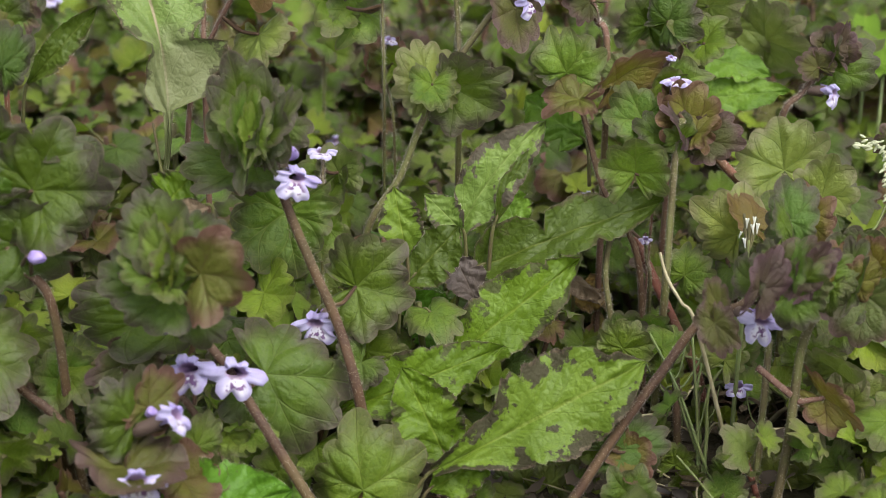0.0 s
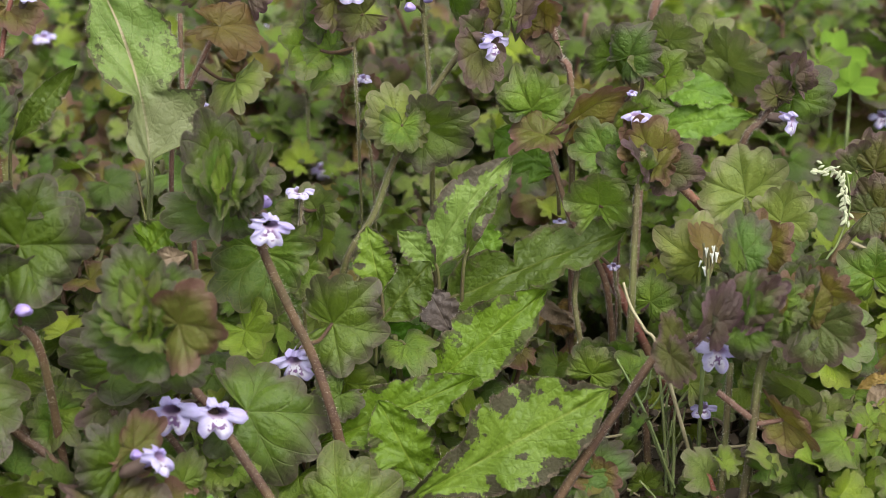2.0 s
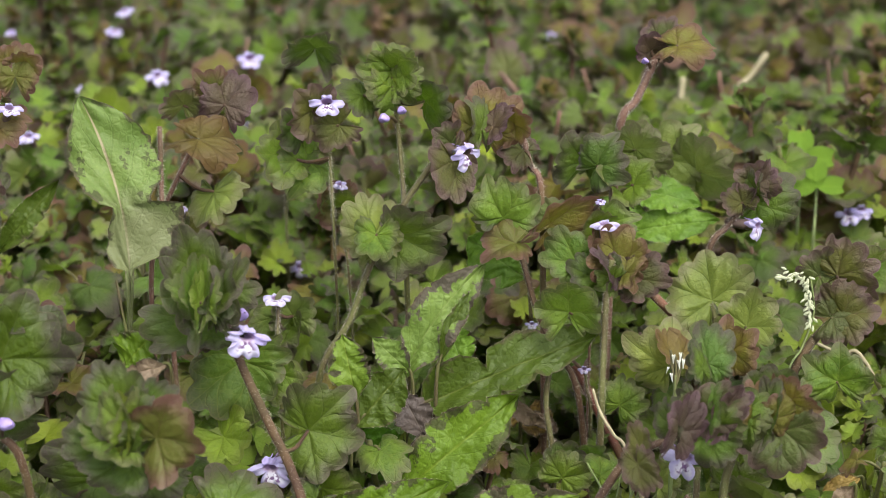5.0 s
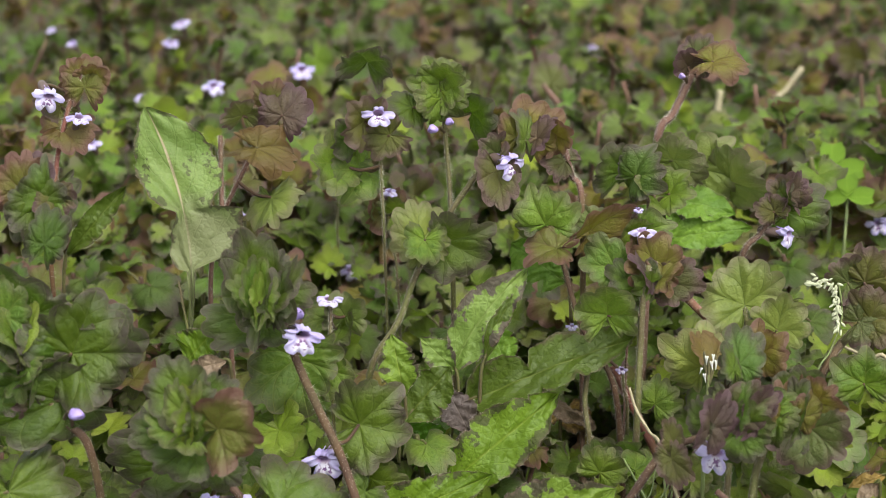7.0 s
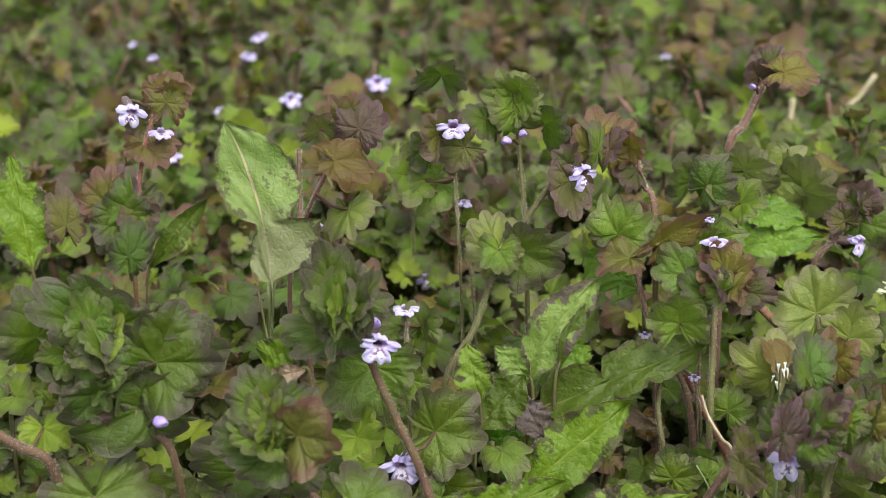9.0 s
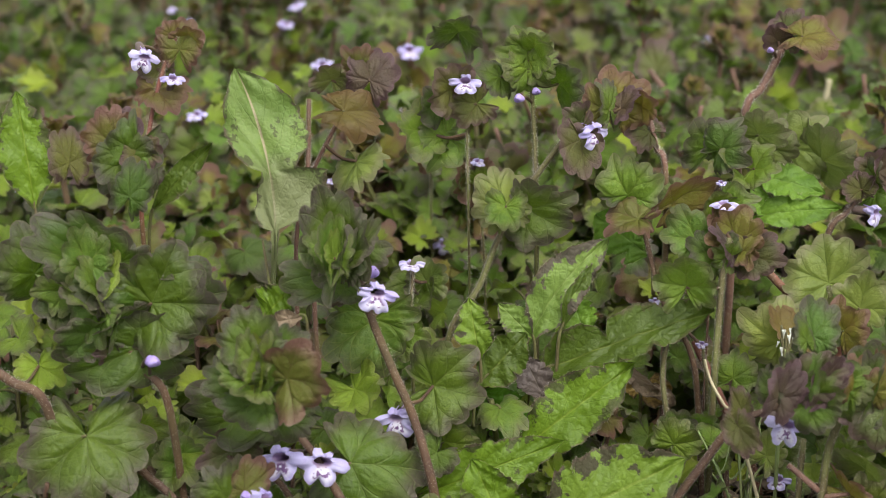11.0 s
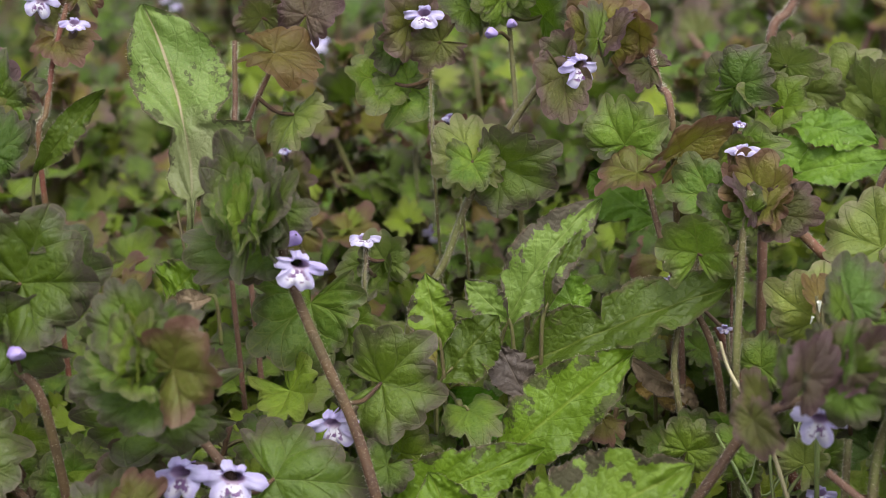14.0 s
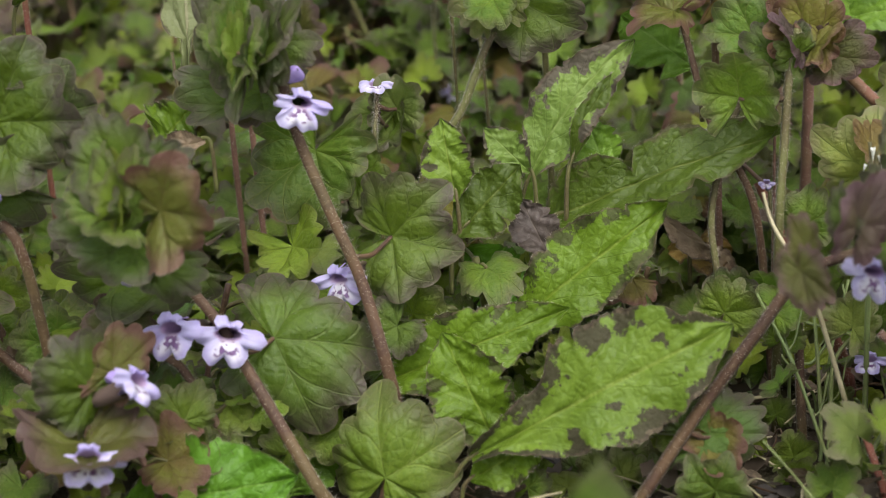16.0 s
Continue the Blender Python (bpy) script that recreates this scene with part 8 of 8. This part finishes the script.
plant = dry_straw("short pale straw lying on the soil")
straw(plant, [(0.0543, 0.0497, 0.0095), (0.0572, 0.0491, 0.0060), (0.0613, 0.0488, 0.0025)], 0.00042, 0.00028, stem_straw, rooted=False)

plant = dry_straw("short pale straw lying on the soil")
straw(plant, [(0.0261, 0.1020, 0.0100), (0.0308, 0.1016, 0.0060), (0.0347, 0.1016, 0.0036)], 0.00047, 0.00032, stem_straw, rooted=False)

plant = dry_straw("short pale straw lying on the soil")
straw(plant, [(0.0566, -0.0146, 0.0086), (0.0626, -0.0142, 0.0060), (0.0674, -0.0147, 0.0017)], 0.00036, 0.00024, stem_straw, rooted=False)

plant = dry_straw("short pale straw lying on the soil")
straw(plant, [(0.0771, 0.0175, 0.0123), (0.0810, 0.0161, 0.0060), (0.0849, 0.0156, 0.0021)], 0.00039, 0.00026, stem_straw, rooted=False)

plant = dry_straw("short pale straw lying on the soil")
straw(plant, [(0.0642, 0.0388, 0.0024), (0.0696, 0.0412, 0.0060), (0.0748, 0.0445, 0.0122)], 0.00041, 0.00027, stem_straw, rooted=False)

# ---- shoots that fill the patch ----
def filler(seed, height, leaves, tall_flower):
    """A ground ivy shoot with paired leaves, rooted at the origin."""
    rnd = random.Random(seed)
    ob = ground_ivy("ground ivy shoot with scalloped green leaves" if not tall_flower else "ground ivy shoot with scalloped leaves and a lilac flower")
    lean = Vector((rnd.uniform(-0.4, 0.4), rnd.uniform(-0.35, 0.25), 1))
    top = lean * height
    line, v, f = tube([(0, 0, -0.004), lean * height * 0.4 + Vector((rnd.uniform(-0.004, 0.004), 0, 0)), top], 0.0011, 0.0007, 6)
    part("stem", mesh_of("stem", v, f, rnd.choice((stem_brown, stem_green, stem_pink))), ob)
    SPINES[ob] = line
    turn = rnd.uniform(0, 6.3)
    for k in range(leaves):
        h = 0.25 + 0.75 * (k // 2 + 0.5) / (leaves / 2)
        at = line[min(len(line) - 1, int(h * len(line)))]
        a = turn + (k % 2) * math.pi + (k // 2) * 1.4
        out = Vector((math.cos(a), math.sin(a), rnd.uniform(0.1, 0.6)))
        w = rnd.uniform(0.013, 0.025) * (1.15 - 0.45 * h)
        far = rnd.uniform(0.006, 0.014) * (1.2 - 0.7 * h)
        foot = at + out * far
        nor = Vector((out.x * 0.35, out.y * 0.25 - 0.75, 0.8)) + Vector((rnd.gauss(0, 0.4), rnd.gauss(0, 0.3), 0))
        kinds = (leaf_green, leaf_green, leaf_young, leaf_pale, leaf_green, leaf_mid) if h < 0.7 else (leaf_mid, leaf_russet, leaf_bronze, leaf_green, leaf_green)
        part("leaf", rnd.choice(IVY_SMALL), ob, axes_matrix(foot, Vector((out.x, out.y, out.z * 0.6 - rnd.uniform(0.1, 0.7))), nor, w, w, w), rnd.choice(kinds))
        _, sv, sf = tube([at, at.lerp(foot, 0.5) + Vector((0, 0, 0.001)), foot], 0.0005, 0.0004, 4)
        part("leaf_stalk", mesh_of("leaf_stalk", sv, sf, stem_green), ob)
    if tall_flower:
        spot = line[int(len(line) * 0.85)] + Vector((rnd.uniform(-0.006, 0.006), -0.008, 0.002))
        fl = part("flower", rnd.choice(COROLLAS), ob, facing_matrix(spot, (rnd.uniform(-0.7, 0.7), -1, rnd.uniform(0, 0.5)), (0, 0, 1), 0.0095))
        part("calyx", CALYX, fl, pose(0, 0.03, 0, -17))
    return ob


def scatter():
    rnd = random.Random(21)
    low = [filler(100 + i, 0.022 + 0.003 * i, 4, False) for i in range(5)]
    mid = [filler(200 + i, 0.040 + 0.004 * i, 6, False) for i in range(6)]
    tall = [filler(300 + i, 0.058 + 0.005 * i, 8, i in (1, 3)) for i in range(6)]
    used = set()

    def put(kind, x, y, scale):
        ob = rnd.choice(kind)
        m = Matrix.LocRotScale((x, y, 0.0), Euler((0, 0, rnd.uniform(-1.2, 1.2))), None) @ Matrix.Diagonal((scale, scale, scale, 1))
        if ob in used:
            made = copy_thing(ob, m)
            made.matrix_basis = m
        else:
            used.add(ob)
            ob.matrix_basis = m

    y = -0.06
    while y < 0.20:
        half = 0.02 + 0.285 * (y + 0.47)
        step = 0.021 + 0.012 * max(0.0, y)
        x = -half - 0.05 - 0.15 * max(0.0, y)
        while x < half:
            px, py = x + rnd.uniform(-0.4, 0.4) * step, y + rnd.uniform(-0.4, 0.4) * step
            if py < 0.02:
                kind = low if rnd.random() < 0.75 or py < -0.02 else None
            elif py < 0.085:
                kind = low if rnd.random() < 0.6 else mid
            elif py < 0.16:
                kind = mid
            else:
                kind = mid if rnd.random() < 0.45 else tall
            if kind and not (-0.045 < px < 0.07 and py < 0.008) and not (0.03 < px < 0.10 and py < 0.065 and rnd.random() < 0.85):
                put(kind, px, py, rnd.uniform(0.85, 1.2))
            x += step
        y += step
    for ob in low + mid + tall:
        if ob not in used:
            put([ob], rnd.uniform(-0.1, 0.1), rnd.uniform(0.18, 0.24), 1.0)


scatter()


# ---- tall shoots further back, with bronze heads of young leaves ----
def headed(seed, height):
    rnd = random.Random(seed)
    ob = ground_ivy("tall ground ivy shoot with a bronze head of young leaves")
    lean = Vector((rnd.uniform(-0.5, 0.5), rnd.uniform(-0.3, 0.3), 1))
    bow = Vector((rnd.uniform(-0.012, 0.012), rnd.uniform(-0.006, 0.006), 0))
    line, v, f = tube([(0, 0, -0.004), lean * height * 0.5 + bow, lean * height], 0.0013, 0.0009, 6)
    part("stem", mesh_of("stem", v, f, rnd.choice((stem_pink, stem_brown, stem_pink, stem_green))), ob)
    turn = rnd.uniform(0, 6.3)
    for k in range(12):
        tier = k // 2
        h = (0.45, 0.62, 0.78, 0.92, 0.98, 1.0)[tier]
        at = line[min(len(line) - 1, int(h * len(line)))]
        a = turn + (k % 2) * math.pi + tier * 1.5
        rise = (0.1, 0.2, 0.5, 1.0, 1.8, 2.6)[tier]
        out = Vector((math.cos(a), math.sin(a), rise)).normalized()
        w = (0.020, 0.019, 0.016, 0.013, 0.010, 0.008)[tier] * rnd.uniform(0.85, 1.15)
        foot = at + out * (0.009, 0.007, 0.004, 0.002, 0.001, 0.0)[tier]
        nor = Vector((-out.x, -out.y, 0.5)) if tier > 2 else Vector((out.x * 0.3, out.y * 0.3 - 0.6, 0.8))
        kinds = (leaf_green, leaf_mid, leaf_green) if tier < 2 else (leaf_mid, leaf_russet, leaf_bronze) if tier < 4 else (leaf_russet, leaf_bronze, leaf_green)
        part("leaf", rnd.choice(IVY_SMALL), ob, axes_matrix(foot, out, nor, w, w, w), rnd.choice(kinds))
    return ob


def heads():
    rnd = random.Random(77)
    made = [headed(500 + i, 0.068 + 0.005 * i) for i in range(7)]
    fresh = list(made)
    for k in range(130):
        y = 0.17 + 0.62 * rnd.random() ** 1.3
        x = rnd.uniform(-1.0, 1.0) * (0.02 + 0.27 * (y + 0.47)) - 0.06 * y
        s = rnd.uniform(0.85, 1.2)
        m = Matrix.LocRotScale((x, y, 0.0), Euler((0, 0, rnd.uniform(0, 6.3))), None) @ Matrix.Diagonal((s, s, s, 1))
        if fresh:
            fresh.pop().matrix_basis = m
        else:
            copy_thing(rnd.choice(made), m).matrix_basis = m


heads()


# ---- the carpet of leaves further back, past counting ----
def carpet():
    rnd = np.random.RandomState(4)
    kinds = (("green", leaf_green, 3200), ("bronze-green", leaf_mid, 4800), ("pale green", leaf_pale, 500), ("russet", leaf_russet, 3000), ("fresh green", leaf_young, 700), ("dark green", leaf_dark, 4200), ("bronze", leaf_bronze, 3000))
    for number, (name, mat, count) in enumerate(kinds):
        base = IVY_FAR[number % 4]
        n = len(base.vertices)
        co = np.empty(n * 3)
        base.vertices.foreach_get("co", co)
        co = co.reshape(-1, 3)
        faces = np.array([tuple(p.vertices) for p in base.polygons])
        y = 0.17 + 1.9 * rnd.rand(count) ** 1.9
        x = (rnd.rand(count) * 2 - 1) * (0.03 + 0.32 * (y + 0.47)) - 0.10 * y * rnd.rand(count)
        high = 0.010 + 0.075 * rnd.rand(count) ** (0.7 if name in ("russet", "bronze-green") else 1.1)
        verts = []
        clump = [noise.noise(Vector((x[k] * 16, y[k] * 9, number * 0.35))) for k in range(count)]
        keep = [k for k in range(count) if clump[k] > -0.30 + 0.25 * rnd.rand()]
        count = len(keep)
        for k in keep:
            high[k] *= 0.75 + 0.7 * max(-0.3, clump[k])
            # most leaves lean out of their shoots towards the light
            a, b, c = rnd.normal(0, 1.3), rnd.normal(0.75, 0.4), rnd.normal(0, 0.5)
            m = np.array((Euler((0, 0, rnd.normal(0, 0.7))).to_matrix() @ Euler((b, c, 0)).to_matrix() @ Euler((0, 0, a)).to_matrix())) * (0.010 + 0.014 * rnd.rand())
            verts.append(co @ m.T + (x[k], y[k], high[k]))
        allf = (faces[None] + (np.arange(count) * n)[:, None, None]).reshape(-1, 4)
        me = bpy.data.meshes.new("leaf_carpet")
        me.from_pydata(np.concatenate(verts), [], allf)
        me.polygons.foreach_set("use_smooth", [True] * len(allf))
        for layer in base.uv_layers:
            uv = np.empty(len(base.loops) * 2)
            layer.data.foreach_get("uv", uv)
            me.uv_layers.new(name=layer.name).data.foreach_set("uv", np.tile(uv, count))
        me.materials.append(mat)
        tagged(new("leaf_carpet", me), "dense carpet of %s ground ivy leaves further back" % name, "foliage", kind="stuff")


carpet()


def far_stems():
    """Slim upright stems between the far leaves."""
    rnd = random.Random(8)
    for mat, count, name in ((stem_pink, 130, "pinkish"), (stem_green, 130, "green"), (stem_brown, 120, "brown")):
        pieces = []
        for _ in range(count):
            y = 0.2 + 1.5 * rnd.random() ** 1.6
            x = rnd.uniform(-1, 1) * (0.03 + 0.28 * (y + 0.47))
            h = rnd.uniform(0.05, 0.10)
            dx, dy = rnd.uniform(-0.035, 0.035), rnd.uniform(-0.03, 0.03)
            _, v, f = tube([(x, y, 0), (x + dx * 0.4, y + dy * 0.4, h * 0.5), (x + dx, y + dy, h)], 0.0013, 0.0009, 5)
            pieces.append((v, f))
        tagged(new("far_stems", joined("far_stems", pieces, mat)), "slim %s stems among the far leaves" % name, "foliage", kind="stuff")


far_stems()


def understorey():
    """Small leaves low on the soil that close the gaps between the shoots."""
    rnd = random.Random(14)
    for mat, mesh, count, name in ((leaf_green, 0, 1250, "green"), (leaf_pale, 1, 420, "pale green"), (leaf_young, 2, 820, "fresh green"), (leaf_mid, 3, 420, "bronze-tinged")):
        base = IVY_LOW[mesh]
        co = np.array([v.co for v in base.vertices])
        faces = np.array([tuple(p.vertices) for p in base.polygons])
        verts = []
        for _ in range(count):
            y = rnd.uniform(-0.04, 0.26)
            x = rnd.uniform(-1, 1) * (0.04 + 0.29 * (y + 0.47)) - rnd.uniform(0, 0.04)
            if 0.02 < x < 0.11 and y < 0.065 and rnd.random() < 0.85:
                continue
            if -0.04 < x < 0.07 and y < 0.0:
                continue
            turn = Euler((0, 0, rnd.gauss(0, 0.8))).to_matrix() @ Euler((rnd.gauss(0.7, 0.35), rnd.gauss(0, 0.4), 0)).to_matrix() @ Euler((0, 0, rnd.uniform(-2, 2))).to_matrix()
            m = np.array(turn) * rnd.uniform(0.008, 0.016)
            verts.append(co @ m.T + (x, y, 0.006 + (0.024 + 0.30 * max(0.0, y - 0.02)) * rnd.random() ** 0.7))
        count = len(verts)
        allf = (faces[None] + (np.arange(count) * len(co))[:, None, None]).reshape(-1, 4)
        me = bpy.data.meshes.new("understorey")
        me.from_pydata(np.concatenate(verts), [], allf)
        me.polygons.foreach_set("use_smooth", [True] * len(allf))
        for layer in base.uv_layers:
            uv = np.empty(len(base.loops) * 2)
            layer.data.foreach_get("uv", uv)
            me.uv_layers.new(name=layer.name).data.foreach_set("uv", np.tile(uv, count))
        me.materials.append(mat)
        tagged(new("understorey", me), "small %s leaves low over the soil" % name, "foliage", kind="stuff")


understorey()


def litter():
    """Thin pale stalks and bits of straw among the plants."""
    rnd = random.Random(31)
    for mat, count, name, low, high in ((stem_straw, 70, "pale dry", 0.0, 1.3), (stem_fine, 110, "thin green", 0.02, 1.2)):
        pieces = []
        for _ in range(count):
            y = low + high * rnd.random() ** 1.5
            x = rnd.uniform(-1.1, 1) * (0.03 + 0.29 * (y + 0.47))
            h, a = rnd.uniform(0.01, 0.07 if y > 0.15 else 0.03), rnd.uniform(0, 6.3)
            reach = rnd.uniform(0.01, 0.05)
            dx, dy = reach * math.cos(a), reach * math.sin(a)
            _, v, f = tube([(x, y, 0.0), (x + dx * 0.4, y + dy * 0.4, h * 0.6), (x + dx, y + dy, h)], 0.0008, 0.0004, 4)
            pieces.append((v, f))
        tagged(new("stalk_litter", joined("stalk_litter", pieces, mat)), "%s stalks lying among the plants" % name, "foliage", kind="stuff")


litter()


def debris():
    """Crumbled dead leaf and bits of dry stalk on the bare soil between the shoots."""
    rnd = random.Random(53)
    for mat, count, name, flat in ((blade_dry, 150, "tan crumbs of dead leaf", True), (leaf_dead, 170, "dark crumbs of dead leaf", True), (stem_straw, 90, "short bits of dry stalk", False), (stem_brown, 120, "thin brown rootlets and twigs", False)):
        pieces = []
        for _ in range(count):
            x, y, z = rnd.uniform(-0.02, 0.135), rnd.uniform(-0.055, 0.085), rnd.uniform(0.001, 0.010)
            a, reach = rnd.uniform(0, 6.3), rnd.uniform(0.003, 0.009 if flat else 0.022)
            way, side = Vector((math.cos(a), math.sin(a), rnd.uniform(-0.3, 0.5))), Vector((-math.sin(a), math.cos(a), rnd.uniform(-0.5, 0.5)))
            if flat:
                wide, bow = reach * rnd.uniform(0.25, 0.55), rnd.uniform(0.1, 0.5)
                verts = []
                for i in range(5):
                    t = i / 4
                    w = wide * math.sin(math.pi * (0.12 + 0.76 * t)) * rnd.uniform(0.75, 1.1)
                    for c in (-1, 0, 1):
                        verts.append(Vector((x, y, z)) + way * (reach * (t - 0.5)) + side * (w * c) + Vector((0, 0, bow * (abs(c) * wide + reach * (t - 0.5) ** 2) + rnd.uniform(-0.0003, 0.0003))))
                pieces.append((verts, [(i * 3 + c, i * 3 + c + 1, i * 3 + c + 4, i * 3 + c + 3) for i in range(4) for c in range(2)]))
            else:
                start = Vector((x, y, z * 0.5))
                _, v, f = tube([start, start + way * reach * 0.5 + Vector((0, 0, rnd.uniform(0, 0.003))), start + way * reach + side * reach * rnd.uniform(-0.4, 0.4)], 0.00035, 0.0002, 4)
                pieces.append((v, f))
        tagged(new("soil_litter", joined("soil_litter", pieces, mat)), "%s on the dark soil" % name, "litter", kind="stuff")


debris()


def meadow():
    """The same low growth all round, thinner, where the camera does not look."""
    rnd = np.random.RandomState(17)
    base = ivy_mesh(31, around=16, out=2, lobes=7, cup=0.2, fold=0.2)
    co = np.array([v.co for v in base.vertices])
    faces = np.array([tuple(p.vertices) for p in base.polygons])
    for mat, count, name in ((leaf_green, 5000, "green"), (leaf_mid, 6000, "bronze-green"), (leaf_dark, 4000, "dark green")):
        far, turn = 2.9 * rnd.rand(count) ** 0.72, rnd.rand(count) * 6.283
        x, y = far * np.cos(turn), 0.5 + far * np.sin(turn)
        keep = [k for k in range(count) if y[k] < -0.12 or abs(x[k]) > 0.03 + 0.30 * (y[k] + 0.47) or y[k] > 1.9]
        verts = []
        for k in keep:
            m = np.array((Euler((rnd.normal(0, 0.5), rnd.normal(0, 0.5), rnd.rand() * 6.28))).to_matrix()) * (0.020 + 0.016 * rnd.rand())
            verts.append(co @ m.T + (x[k], y[k], 0.010 + 0.05 * rnd.rand()))
        n = len(keep)
        allf = (faces[None] + (np.arange(n) * len(co))[:, None, None]).reshape(-1, 4)
        me = bpy.data.meshes.new("meadow")
        me.from_pydata(np.concatenate(verts), [], allf)
        me.polygons.foreach_set("use_smooth", [True] * len(allf))
        for layer in base.uv_layers:
            uv = np.empty(len(base.loops) * 2)
            layer.data.foreach_get("uv", uv)
            me.uv_layers.new(name=layer.name).data.foreach_set("uv", np.tile(uv, n))
        me.materials.append(mat)
        tagged(new("meadow", me), "low %s growth covering the ground all round" % name, "foliage", kind="stuff")


meadow()
